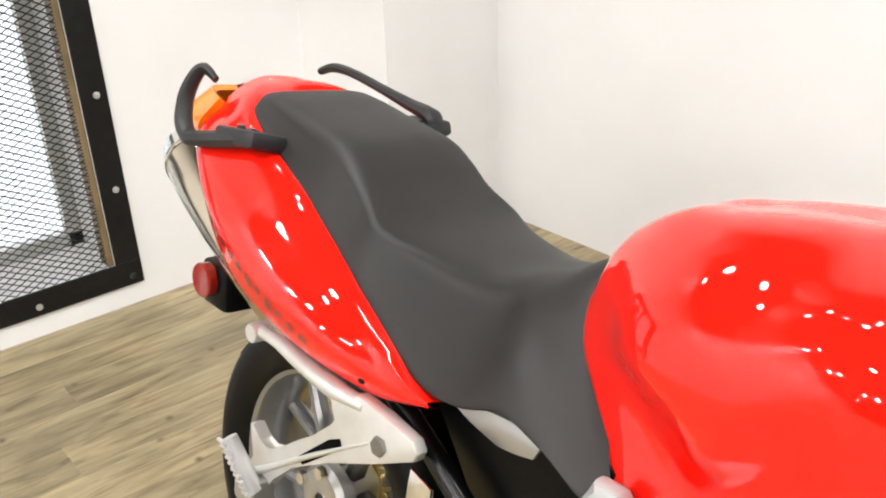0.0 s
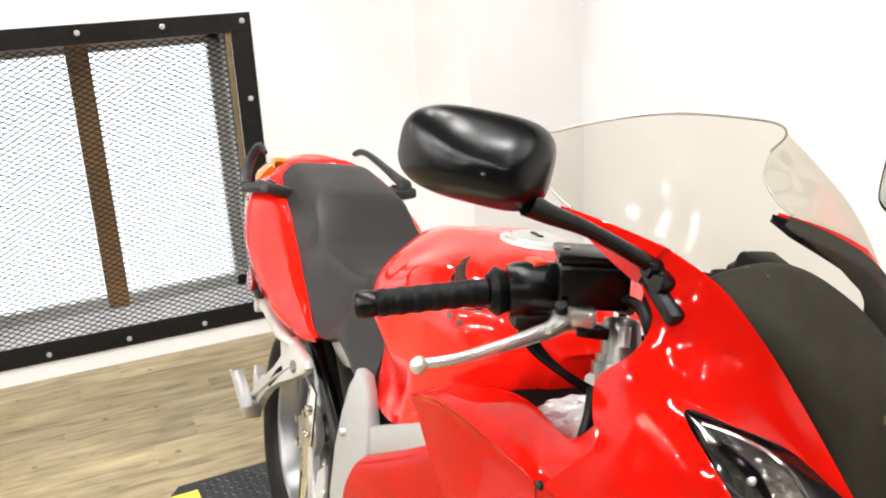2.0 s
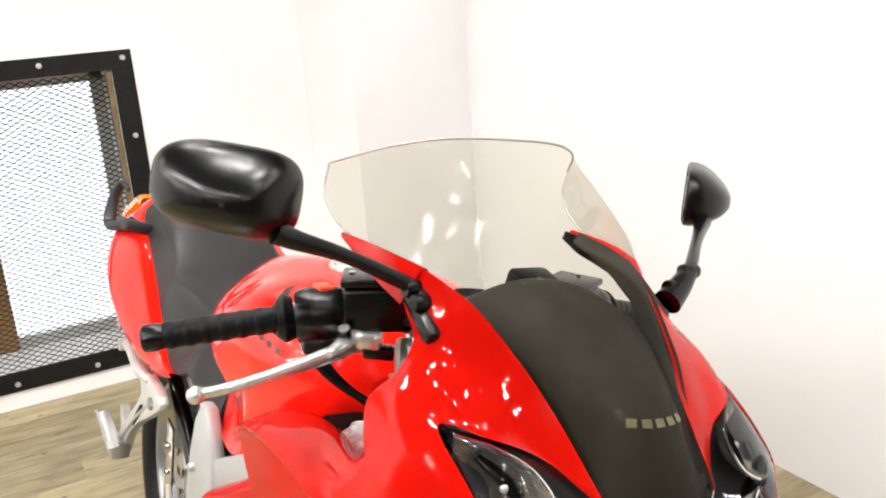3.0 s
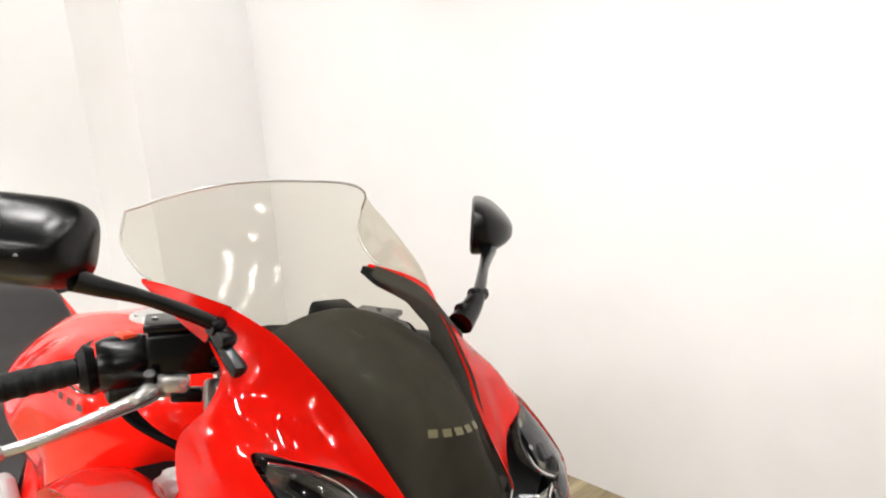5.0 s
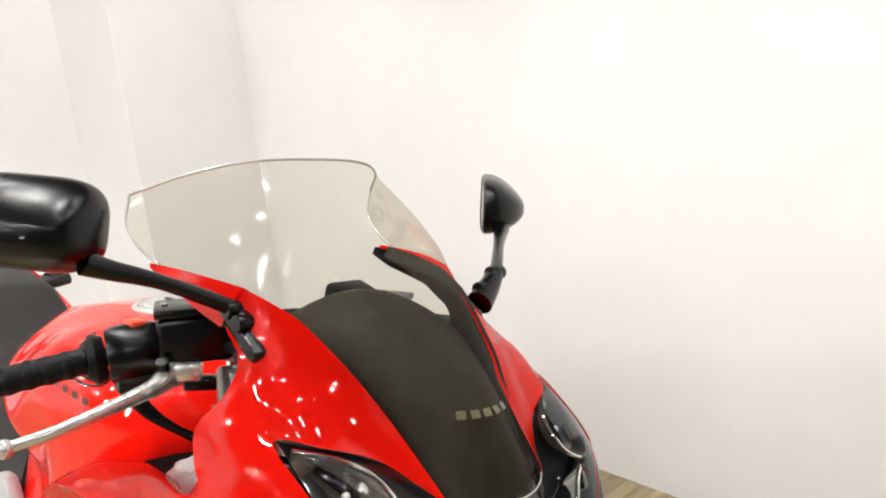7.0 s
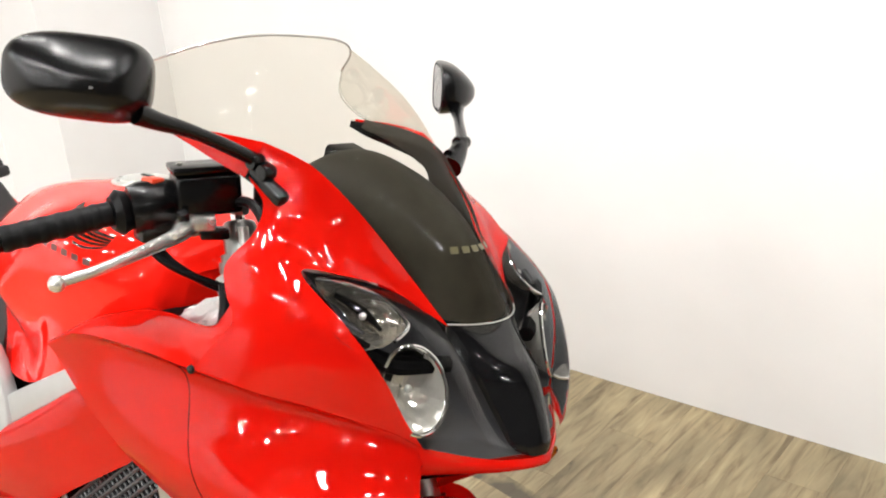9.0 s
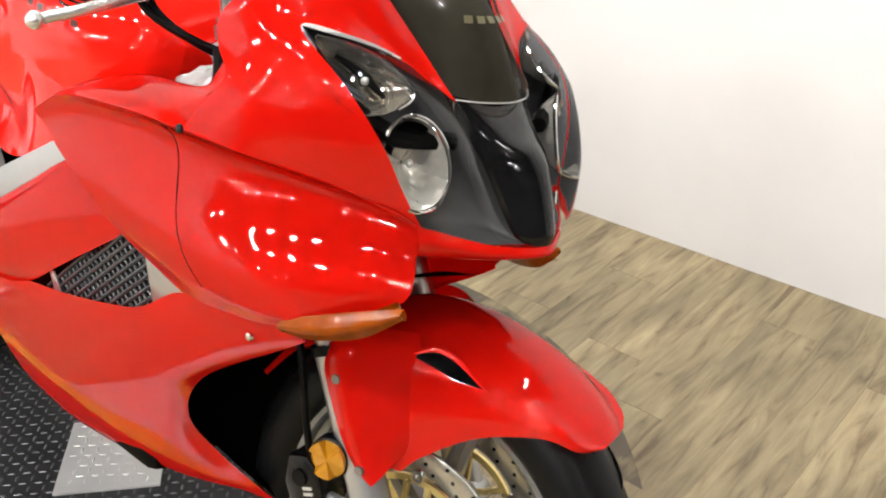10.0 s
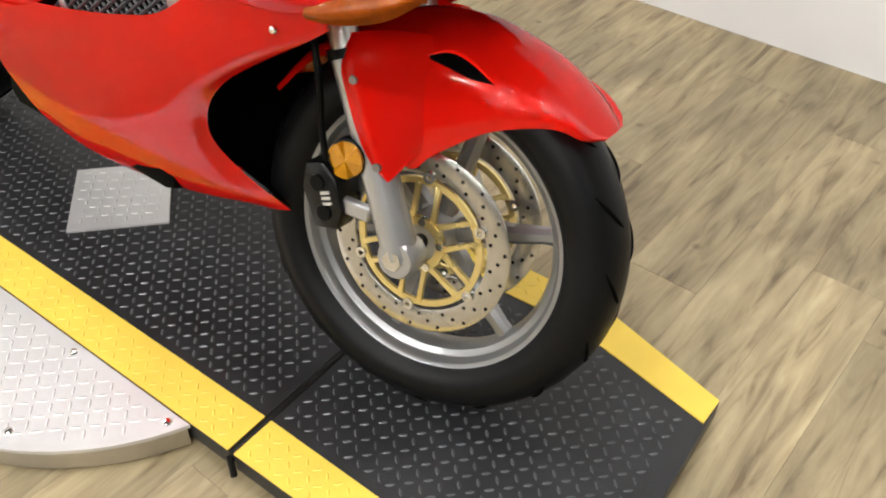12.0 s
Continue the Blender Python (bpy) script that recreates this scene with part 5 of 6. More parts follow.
STRIP = [[(0.450, -0.213, 1.151), (0.51, -0.209, 1.151), (0.56, -0.204, 1.149), (0.607, -0.195, 1.145)],
         [(0.453, -0.215, 1.147), (0.508, -0.214, 1.140), (0.552, -0.211, 1.132), (0.600, -0.205, 1.124)],
         [(0.456, -0.213, 1.143), (0.506, -0.215, 1.130), (0.548, -0.214, 1.117), (0.590, -0.209, 1.104)]]
for s in (-1, 1):
    for nm, rows, nu, nv, lab in (("ledge_panel", LEDGE, 24, 60, "red upper ledge"), ("front_panel", FRONT, 64, 30, "glossy red front panel"), ("screen_rail", STRIP, 10, 24, "red strip along the screen")):
        bm = B()
        grid(bm, flip(surface(rows, nu, nv), s))
        bmesh.ops.solidify(bm, geom=bm.faces[:], thickness=0.003)
        fp(nm, bm, RED, lab)
    bm = B()
    grid(bm, flip(surface(STRIP, 8, 16) + np.array([0.0, 0.006, -0.002]), s))
    bmesh.ops.solidify(bm, geom=bm.faces[:], thickness=0.003)
    fp("rail_liner", bm, BLACK, "black liner behind the strip")
    # screws
    for x, y, z, m_ in ((0.573, 0.276, 0.886, SATIN), (0.640, 0.226, 0.648, CHROME)):
        bm = B()
        lathe(bm, [(0.0005, 0.002), (0.0048, 0.0012), (0.0058, -0.002)], 14, Matrix.Translation((x, (y - 0.003) * s, z)) @ (Matrix.Rotation(math.pi, 4, "X") if s < 0 else Matrix()))
        fp("fairing_screw", bm, m_)
    # indicator
    IND = [[(0.700, -0.228, 0.680), (0.740, -0.215, 0.682), (0.790, -0.194, 0.698), (0.828, -0.172, 0.728)],
           [(0.700, -0.234, 0.688), (0.742, -0.228, 0.698), (0.790, -0.210, 0.714), (0.829, -0.180, 0.735)],
           [(0.702, -0.230, 0.698), (0.745, -0.220, 0.716), (0.790, -0.200, 0.732), (0.828, -0.174, 0.742)]]
    bm = B()
    shell(bm, flip(surface(IND, 14, 24), s), 0.020)
    fp("front_indicator", bm, ORANGE, "amber front indicator lens")
    # near-black sheet added to fill the dark wheel opening
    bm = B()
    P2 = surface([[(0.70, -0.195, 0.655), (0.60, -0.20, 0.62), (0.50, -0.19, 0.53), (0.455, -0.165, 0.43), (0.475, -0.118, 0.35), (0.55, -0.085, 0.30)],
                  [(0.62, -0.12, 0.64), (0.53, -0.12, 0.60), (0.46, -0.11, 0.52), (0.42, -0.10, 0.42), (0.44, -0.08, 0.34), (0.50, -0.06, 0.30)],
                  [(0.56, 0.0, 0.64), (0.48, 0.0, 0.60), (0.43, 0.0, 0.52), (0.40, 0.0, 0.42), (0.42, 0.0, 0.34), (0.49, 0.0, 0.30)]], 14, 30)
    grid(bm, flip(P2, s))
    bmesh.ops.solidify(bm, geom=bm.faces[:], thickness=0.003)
    fp("radiator_shroud", bm, DARKGAP, "near-black sheet filling the dark wheel opening")
    # near-black sheet added to fill the duct behind the panel edge
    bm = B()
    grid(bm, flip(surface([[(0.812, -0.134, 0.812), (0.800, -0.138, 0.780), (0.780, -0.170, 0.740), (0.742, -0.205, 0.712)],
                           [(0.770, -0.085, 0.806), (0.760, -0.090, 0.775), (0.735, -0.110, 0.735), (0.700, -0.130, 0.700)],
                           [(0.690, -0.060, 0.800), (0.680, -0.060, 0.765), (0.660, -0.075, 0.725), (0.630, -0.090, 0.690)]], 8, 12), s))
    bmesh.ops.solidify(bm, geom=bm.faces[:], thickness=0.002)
    fp("duct_wall", bm, DARKGAP, "near-black sheet in the duct behind the panel edge")
    # headlight
    HL = [[(0.690, -0.206, 1.010), (0.690, -0.205, 1.011), (0.690, -0.204, 1.0115)],
          [(0.748, -0.198, 0.960), (0.756, -0.166, 0.986), (0.736, -0.128, 0.989)],
          [(0.784, -0.179, 0.908), (0.815, -0.130, 0.938), (0.784, -0.068, 0.944)],
          [(0.800, -0.159, 0.858), (0.850, -0.112, 0.875), (0.829, -0.053, 0.880)],
          [(0.810, -0.138, 0.820), (0.862, -0.094, 0.820), (0.867, -0.037, 0.812)],
          [(0.816, -0.130, 0.804), (0.862, -0.080, 0.802), (0.877, -0.027, 0.798)]]
    HP = surface(HL, 30, 20)
    bm = B()
    grid(bm, flip(HP, s))
    hl = fp("headlight", bm, LENS, "clear headlight lens")
    hl.visible_shadow = False
    bm = B()
    Q = HP * 1.0
    sink = 0.085 * np.sin(np.pi * np.clip(np.linspace(0.005, 0.995, 31), 0, 1))[:, None] ** 0.6 * np.sin(np.pi * np.linspace(0.0, 0.999, 21))[None] ** 0.6
    Q[..., 0] -= sink + 0.002
    Q[..., 1] += sink * 0.25
    grid(bm, flip(Q, s))
    fp("lamp_housing", bm, HOUSING, "dark grey lamp housing", hl)
    for nm, rim, out, depth, lab in (("reflector", LOWRIM, (0.88, -0.415, 0.225), 0.040, "bright round reflector"), ("upper_reflector", UPRIM, (0.75, -0.52, 0.40), 0.028, "slanting upper reflector")):
        out = np.array(out) / np.linalg.norm(out)
        c0 = rim.mean(0)
        rings = [[flip(c0 + (q - c0) * rho - out * (depth * (1 - rho ** 2) + 0.007), s) for q in rim] for rho in (0.04, 0.22, 0.38, 0.52, 0.66, 0.78, 0.90, 1.0)]
        bm = B()
        grid(bm, np.array(rings), closed=True)
        brng = random.Random(5)
        for v in bm.verts:
            v.co += Vector([brng.uniform(-0.0008, 0.0008) for _ in range(3)])
        fp(nm, bm, BOWL if nm == "reflector" else SHADEDBOWL, lab, hl, False)
        bm = B()
        shown = np.array([rim[k % 24] for k in range(-7, 11)]) if nm == "reflector" else rim[:15]
        tube(bm, flip(shown - out * 0.005, s), 0.0026, 8, 96)
        fp("reflector_rim", bm, CHROME, "", hl)
        bm = B()
        bmesh.ops.create_uvsphere(bm, u_segments=14, v_segments=8, radius=0.0045, matrix=Matrix.Translation(Vector(flip(c0 - out * (depth * 0.62), s))))
        fp("bulb", bm, GREYCAP, "", hl)
    # dark patch added over the upper part of the round reflector
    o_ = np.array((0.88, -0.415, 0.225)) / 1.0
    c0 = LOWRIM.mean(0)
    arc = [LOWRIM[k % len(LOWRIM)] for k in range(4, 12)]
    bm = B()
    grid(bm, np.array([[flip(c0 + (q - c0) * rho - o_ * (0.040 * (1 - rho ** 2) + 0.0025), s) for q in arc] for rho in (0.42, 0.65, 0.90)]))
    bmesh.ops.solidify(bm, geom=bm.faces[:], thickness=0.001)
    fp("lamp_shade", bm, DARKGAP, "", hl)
    # dark and grey shapes added to darken the upper reflector
    c0 = UPRIM.mean(0)
    o_ = np.array((0.75, -0.52, 0.40))
    bm = B()
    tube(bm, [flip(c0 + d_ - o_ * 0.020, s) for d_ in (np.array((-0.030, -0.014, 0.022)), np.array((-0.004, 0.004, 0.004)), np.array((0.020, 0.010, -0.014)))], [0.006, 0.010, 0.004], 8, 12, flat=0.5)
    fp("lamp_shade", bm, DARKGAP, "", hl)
    bm = B()
    tube(bm, [flip(c0 + d_ - o_ * 0.012, s) for d_ in (np.array((-0.010, -0.022, -0.004)), np.array((0.010, -0.010, -0.016)))], [0.005, 0.004], 8, 6, flat=0.6)
    fp("lamp_shade", bm, GREYPL, "", hl)
    # inner black wedge added for the dark band between lens and reflectors
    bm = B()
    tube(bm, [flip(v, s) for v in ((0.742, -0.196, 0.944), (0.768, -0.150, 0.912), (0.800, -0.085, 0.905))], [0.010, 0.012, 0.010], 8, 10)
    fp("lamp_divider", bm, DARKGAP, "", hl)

# black nose between the headlights
NOSE = [[(0.772, -0.080, 0.952), (0.790, -0.045, 0.944), (0.798, YC, 0.938)],
        [(0.799, -0.069, 0.915), (0.820, -0.040, 0.914), (0.828, YC, 0.912)],
        [(0.825, -0.060, 0.880), (0.850, -0.036, 0.884), (0.864, YC, 0.886)],
        [(0.862, -0.043, 0.812), (0.880, -0.026, 0.816), (0.889, YC, 0.818)],
        [(0.877, -0.028, 0.798), (0.884, -0.022, 0.797), (0.889, YC, 0.796)]]
bm = B()
grid(bm, surface([both_sides(r_) for r_ in NOSE], 24, 16))
bmesh.ops.solidify(bm, geom=bm.faces[:], thickness=0.003)
fp("nose_panel", bm, GLOSSBLACK, "glossy black nose between the headlights")
LIP = [[(0.806, -0.142, 0.822), (0.856, -0.078, 0.803), (0.880, -0.034, 0.797), (0.889, YC, 0.796)],
       [(0.812, -0.140, 0.800), (0.862, -0.076, 0.790), (0.884, -0.034, 0.786), (0.892, YC, 0.785)],
       [(0.800, -0.130, 0.782), (0.840, -0.072, 0.778), (0.858, -0.034, 0.776), (0.864, YC, 0.776)],
       [(0.770, -0.110, 0.772), (0.800, -0.062, 0.770), (0.815, -0.034, 0.770), (0.820, YC, 0.770)]]
bm = B()
grid(bm, surface([both_sides(r_) for r_ in LIP], 16, 40))
bmesh.ops.solidify(bm, geom=bm.faces[:], thickness=0.003)
fp("nose_lip", bm, RED, "red lip under the headlights")
# near-black sheet added to darken the gap under the nose
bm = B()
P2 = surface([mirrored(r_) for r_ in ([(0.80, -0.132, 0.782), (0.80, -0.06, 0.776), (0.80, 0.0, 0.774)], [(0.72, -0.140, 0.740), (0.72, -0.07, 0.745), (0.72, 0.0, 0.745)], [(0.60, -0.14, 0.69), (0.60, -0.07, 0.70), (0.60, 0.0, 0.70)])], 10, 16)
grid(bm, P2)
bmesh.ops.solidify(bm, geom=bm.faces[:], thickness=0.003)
fp("chin_panel", bm, DARKGAP, "near-black sheet under the nose")

# windscreen: a sharply bowed sheet; each row gives its right edge and its middle (x, z)
SCREEN = [((0.785, -0.072, 0.946), (0.815, 0.944)), ((0.739, -0.091, 0.998), (0.798, 1.003)), ((0.71, -0.118, 1.049), (0.76, 1.058)),
          ((0.679, -0.152, 1.099), (0.714, 1.112)), ((0.645, -0.183, 1.134), (0.67, 1.16)), ((0.575, -0.202, 1.146), (0.616, 1.206)),
          ((0.47, -0.213, 1.152), (0.558, 1.238), 2.2), ((0.395, -0.213, 1.182), (0.518, 1.256), 2.5), ((0.38, -0.203, 1.22), (0.482, 1.266), 3.2)]



def bowed(edge, mid, power=2.0):
    """A row of the screen from its right edge to its middle."""
    c = middle(mid[1])
    return [(mid[0] + (edge[0] - mid[0]) * u ** power, c * (1 - u) + edge[1] * u, mid[1] + (edge[2] - mid[1]) * u ** power) for u in (1.0, 0.8, 0.6, 0.4, 0.2, 0.0)]


SCP = surface([both_sides(bowed(*r_)) for r_ in SCREEN], 56, 48)
bm = B()
grid(bm, SCP)
screen = fp("windscreen", bm, CLEAR, "lightly smoked clear windscreen")
screen.visible_shadow = False
rim_line = list(SCP[42:, 0]) + list(SCP[-1][1:-1]) + list(SCP[42:, -1][::-1])
fp("screen_edge", tube(B(), rim_line, 0.0016, 6, 120), SCREENEDGE, "polished screen edge", screen)
fp("screen_edge", tube(B(), SCP[0][::3], 0.0009, 6, 60), SCREENEDGE, "polished screen edge", screen)
# inner cowl: follows the screen below and falls back from it above, as a hood over the instruments
COWLROWS = [((0.776, -0.070, 0.944), (0.801, 0.940)), ((0.726, -0.088, 0.996), (0.786, 1.000)), ((0.692, -0.113, 1.040), (0.750, 1.052)),
            ((0.645, -0.144, 1.072), (0.690, 1.100)), ((0.602, -0.158, 1.082), (0.640, 1.126)), ((0.572, -0.162, 1.080), (0.612, 1.131)), ((0.568, -0.156, 1.066), (0.600, 1.116))]
bm = B()
grid(bm, surface([both_sides(bowed(*r_, power=2.2)) for r_ in COWLROWS], 36, 36))
bmesh.ops.solidify(bm, geom=bm.faces[:], thickness=0.003)
fp("inner_cowl", bm, COWL, "matt black inner cowl behind the screen")
LINER = [[(0.478, -0.208, 1.146), (0.575, -0.195, 1.140), (0.645, -0.178, 1.127), (0.679, -0.149, 1.093), (0.711, -0.117, 1.043), (0.739, -0.092, 0.993), (0.782, -0.074, 0.943)],
         [(0.482, -0.204, 1.141), (0.545, -0.187, 1.122), (0.605, -0.169, 1.103), (0.656, -0.144, 1.080), (0.696, -0.114, 1.038), (0.728, -0.090, 0.992), (0.776, -0.072, 0.942)],
         [(0.488, -0.200, 1.136), (0.520, -0.184, 1.113), (0.567, -0.165, 1.084), (0.635, -0.140, 1.068), (0.685, -0.110, 1.034), (0.720, -0.085, 0.990), (0.770, -0.066, 0.941)]]
for s in (-1, 1):
    bm = B()
    liner_ = flip(surface(LINER, 10, 24), s)
    if s > 0:
        liner_ = liner_[:1] + (liner_ - liner_[:1]) * np.interp(np.linspace(0, 1, 25), (0.0, 0.40, 0.58, 1.0), (0.42, 0.46, 1.40, 1.40))[None, :, None]
        liner_[0] += np.array([0.0, 0.004, 0.007])
    grid(bm, liner_)
    bmesh.ops.solidify(bm, geom=bm.faces[:], thickness=0.002)
    fp("cowl_flange", bm, COWL, "black flange of the inner cowl")


def on_screen(y, z):
    """The screen's skin at a place in the front view."""
    d = (SCP[..., 1] - y) ** 2 + (SCP[..., 2] - z) ** 2
    order = np.argsort(d.ravel())[:6]
    w = 1 / (d.ravel()[order] + 1e-7)
    return Vector(((SCP[..., 0].ravel()[order] * w).sum() / w.sum(), y, z))


# maker's lettering on the screen as plain bars
for k in range(5):
    y = -0.052 + 0.0140 * k
    c_, r_, u_ = on_screen(y, 1.029), on_screen(y + 0.004, 1.029), on_screen(y, 1.035)
    ax, up_ = (r_ - c_).normalized(), (u_ - c_).normalized()
    nn = ax.cross(up_).normalized()
    up_ = nn.cross(ax)
    m_ = Matrix.Translation(c_ + nn * 0.0010) @ Matrix((ax, up_, nn)).transposed().to_4x4()
    bm = B()
    box(bm, -0.0050, 0.0050, -0.0042, 0.0042, -0.0003, 0.0003, 0.0, m_)
    fp("lettering_bar", bm, LOGO, "pale gold lettering bar", screen, False)
# instruments behind the screen
bm = B()
box(bm, 0.490, 0.590, -0.12, 0.08, 1.030, 1.085, 0.014, None, 3)
box(bm, -0.020, 0.020, -0.026, 0.026, -0.025, 0.022, 0.007, Matrix.Translation((0.590, -0.046, 1.110)) @ Matrix.Rotation(radians(16), 4, "Y"), 2)
dash = bp("instrument_panel", bm, BLACK, "black instrument panel")
for y in (-0.062, 0.0, 0.062):
    bp("gauge", lathe(B(), [(0.001, 0.004), (0.030, 0.004), (0.034, 0.010), (0.036, 0.0)], 28, Matrix.Translation((0.540, y - 0.02, 1.084)) @ Matrix.Rotation(radians(90), 4, "X")), SATIN, "round gauge", dash)

FOIL = mat("bright_foil", (0.86, 0.86, 0.85), 0.30, 0.55, 0.06, 60)
# ---- handlebars (turned with the wheel) ----
def bar_side(s):
    """s: -1 right, 1 left. Places are given for the right side as it stands."""
    f = lambda x, y, z: (x, y if s < 0 else -y, z)
    shift = Matrix() if s < 0 else Matrix.Translation((-0.10, 0.03, -0.045))
    bar = bp("handlebar", tube(B(), [f(0.450, -0.130, 1.050), f(0.440, -0.180, 1.052), f(0.424, -0.270, 1.046), f(0.376, -0.400, 1.018)], 0.011, 12, 12), BLACK, "black clip-on handlebar")
    bar.matrix_local = shift
    grip = bp("grip", tube(B(), [f(0.423, -0.275, 1.045), f(0.400, -0.335, 1.032), f(0.380, -0.388, 1.020)], 0.0150, 18, 8), RUBBER, "ribbed black rubber grip", bar)
    rib = B()
    a, b = np.array(f(0.423, -0.275, 1.045)), np.array(f(0.380, -0.388, 1.020))
    ax = (b - a) / np.linalg.norm(b - a)
    for k in range(6):
        c = a + (b - a) * (0.10 + 0.16 * k)
        tube(rib, [c, c + ax * 0.0035, c + ax * 0.0075, c + ax * 0.011], [0.0150, 0.0160, 0.0160, 0.0150], 18, 6)
    bp("grip_rib", rib, RUBBER, "", grip)
    bp("bar_end", tube(B(), [a + (b - a) * 1.0, a + (b - a) * 1.06, a + (b - a) * 1.17, a + (b - a) * 1.20], [0.0140, 0.0158, 0.0158, 0.0125], 20, 6), SATIN, "black bar end weight", bar)
    bp("grip_flange", tube(B(), [f(0.430, -0.255, 1.048), f(0.426, -0.266, 1.046), f(0.4235, -0.275, 1.045)], [0.0235, 0.0285, 0.020], 24, 4), BLACK, "", bar)
    bp("switch_box", tube(B(), [f(0.447, -0.196, 1.053), f(0.444, -0.206, 1.053), f(0.436, -0.240, 1.050), f(0.431, -0.254, 1.048)], [0.022, 0.0290, 0.0300, 0.0262], 14, 8, flat=1.12), SATIN, "black switch housing", bar)
    bm = B()
    box(bm, -0.020, 0.020, -0.022, 0.022, -0.026, 0.0, 0.006, Matrix.Translation(f(0.440, -0.226, 1.034)) @ Matrix.Rotation(radians(16 * s), 4, "Z"), 2)
    bp("switch_cover", bm, SATIN, "", bar)
    if s < 0:
        bm = B()
        box(bm, -0.012, 0.012, -0.010, 0.010, -0.005, 0.007, 0.003, Matrix.Translation(f(0.437, -0.225, 1.080)), 2)
        bp("kill_switch", bm, REDDARK, "red stop switch", bar)
    # lever, bent outwards with a ball end
    lv = bp("lever", tube(B(), [f(0.470, -0.185, 1.030), f(0.490, -0.225, 1.024), f(0.500, -0.285, 1.012), f(0.502, -0.340, 1.000), f(0.490, -0.378, 0.990)], [0.0085, 0.0085, 0.0064, 0.0054, 0.0050], 12, 28, flat=1.2), LEVER, "bare aluminium lever", bar)
    bm = B()
    bmesh.ops.create_uvsphere(bm, u_segments=16, v_segments=10, radius=0.0098, matrix=Matrix.Translation(f(0.489, -0.382, 0.989)))
    bp("lever_ball", bm, LEVER, "", lv)
    bm = B()
    tube(bm, [f(0.440, -0.196, 1.046), f(0.456, -0.198, 1.040), f(0.474, -0.196, 1.032), f(0.486, -0.200, 1.026)], [0.014, 0.018, 0.016, 0.010], 14, 14, flat=1.1)
    box(bm, -0.022, 0.016, -0.016, 0.016, -0.010, 0.010, 0.004, Matrix.Translation(f(0.482, -0.186, 1.034)) @ Matrix.Rotation(radians(34 * s), 4, "Z"), 2)
    tube(bm, [f(0.478, -0.206, 1.034), f(0.494, -0.226, 1.030), f(0.503, -0.244, 1.026)], [0.011, 0.010, 0.006], 10, 8, flat=0.8)
    bp("lever_perch", bm, LEVER, "bare metal lever bracket", bar)
    bp("adjuster_knob", tube(B(), [f(0.486, -0.216, 1.040), f(0.489, -0.220, 1.050)], 0.0075, 8, 2), SATIN, "", bar)
    bm = B()
    box(bm, -0.012, 0.012, -0.018, 0.018, -0.007, 0.007, 0.003, Matrix.Translation(f(0.492, -0.176, 1.020)) @ Matrix.Rotation(radians(30 * s), 4, "Z"), 2)
    bp("brake_switch", bm, SATIN, "", bar)
    bp("banjo_bolt", tube(B(), [f(0.486, -0.142, 1.046), f(0.506, -0.138, 1.048)], 0.008, 6, 2), DULLSTEEL, "", bar)
    bp("bleed_screw", tube(B(), [f(0.500, -0.150, 1.058), f(0.506, -0.152, 1.074)], 0.0045, 8, 2), SATIN, "", bar)
    bp("pivot_bolt", disc(B(), 0.007, 0.016, -0.016, 12, Matrix.Translation(f(0.474, -0.194, 1.034)) @ Matrix.Rotation(radians(90), 4, "X")), CHROME, "", bar)
    # reservoir
    bm = B()
    m_ = Matrix.Translation(f(0.464, -0.168, 1.078)) @ Matrix.Rotation(radians(-28 * -s), 4, "Z") @ Matrix.Rotation(radians(4), 4, "X")
    box(bm, -0.033, 0.033, -0.040, 0.040, -0.036, 0.016, 0.007, m_, 3)
    box(bm, -0.035, 0.035, -0.042, 0.042, 0.0165, 0.026, 0.003, m_, 2)
    rs = bp("reservoir", bm, SATIN, "black brake fluid reservoir", bar)
    for dy in (-0.030, 0.030):
        bp("lid_screw", disc(B(), 0.004, 0.0285, 0.026, 8, m_ @ Matrix.Translation((0, dy, 0)) @ Matrix.Rotation(radians(90), 4, "X")), CHROME, "", rs)
    for pts, rr in (([f(0.478, -0.150, 1.052), f(0.530, -0.150, 1.060), f(0.560, -0.150, 1.030), f(0.545, -0.120, 0.960), f(0.480, -0.09, 0.900)], 0.0065),
                    ([f(0.432, -0.235, 1.025), f(0.440, -0.225, 0.990), f(0.470, -0.190, 0.962), f(0.520, -0.130, 0.935), f(0.540, -0.08, 0.92)], 0.005),
                    ([f(0.436, -0.228, 1.022), f(0.446, -0.212, 0.985), f(0.476, -0.180, 0.955), f(0.520, -0.125, 0.925), f(0.530, -0.07, 0.90)], 0.005)):
        bp("control_cable", tube(B(), pts, rr, 8, 28), BLACK, "black cable", bar)
    return bar


bar_side(-1)
bar_side(1)
ft = bp("fork_top", tube(B(), [(0.500, -0.124, 0.925), (0.480, -0.120, 0.985)], [0.030, 0.030], 24, 4), DULLSTEEL, "bright fork top and bar clamp")
bp("clamp_collar", tube(B(), [(0.488, -0.122, 0.962), (0.484, -0.121, 0.976)], 0.034, 24, 2), DULLSTEEL, "", ft)
bp("fork_cap", tube(B(), [(0.480, -0.120, 0.985), (0.470, -0.119, 1.018), (0.468, -0.1185, 1.024)], [0.024, 0.022, 0.018], 20, 6), DULLSTEEL, "", ft)
bp("preload_screw", tube(B(), [(0.470, -0.119, 1.018), (0.465, -0.118, 1.036)], 0.009, 6, 2), CHROME, "", ft)
bp("preload_screw", tube(B(), [(0.497, -0.132, 1.000), (0.491, -0.130, 1.022)], 0.007, 10, 2), GREYCAP, "", ft)
# crumpled foil duct in the opening of the ledge
frng = random.Random(3)
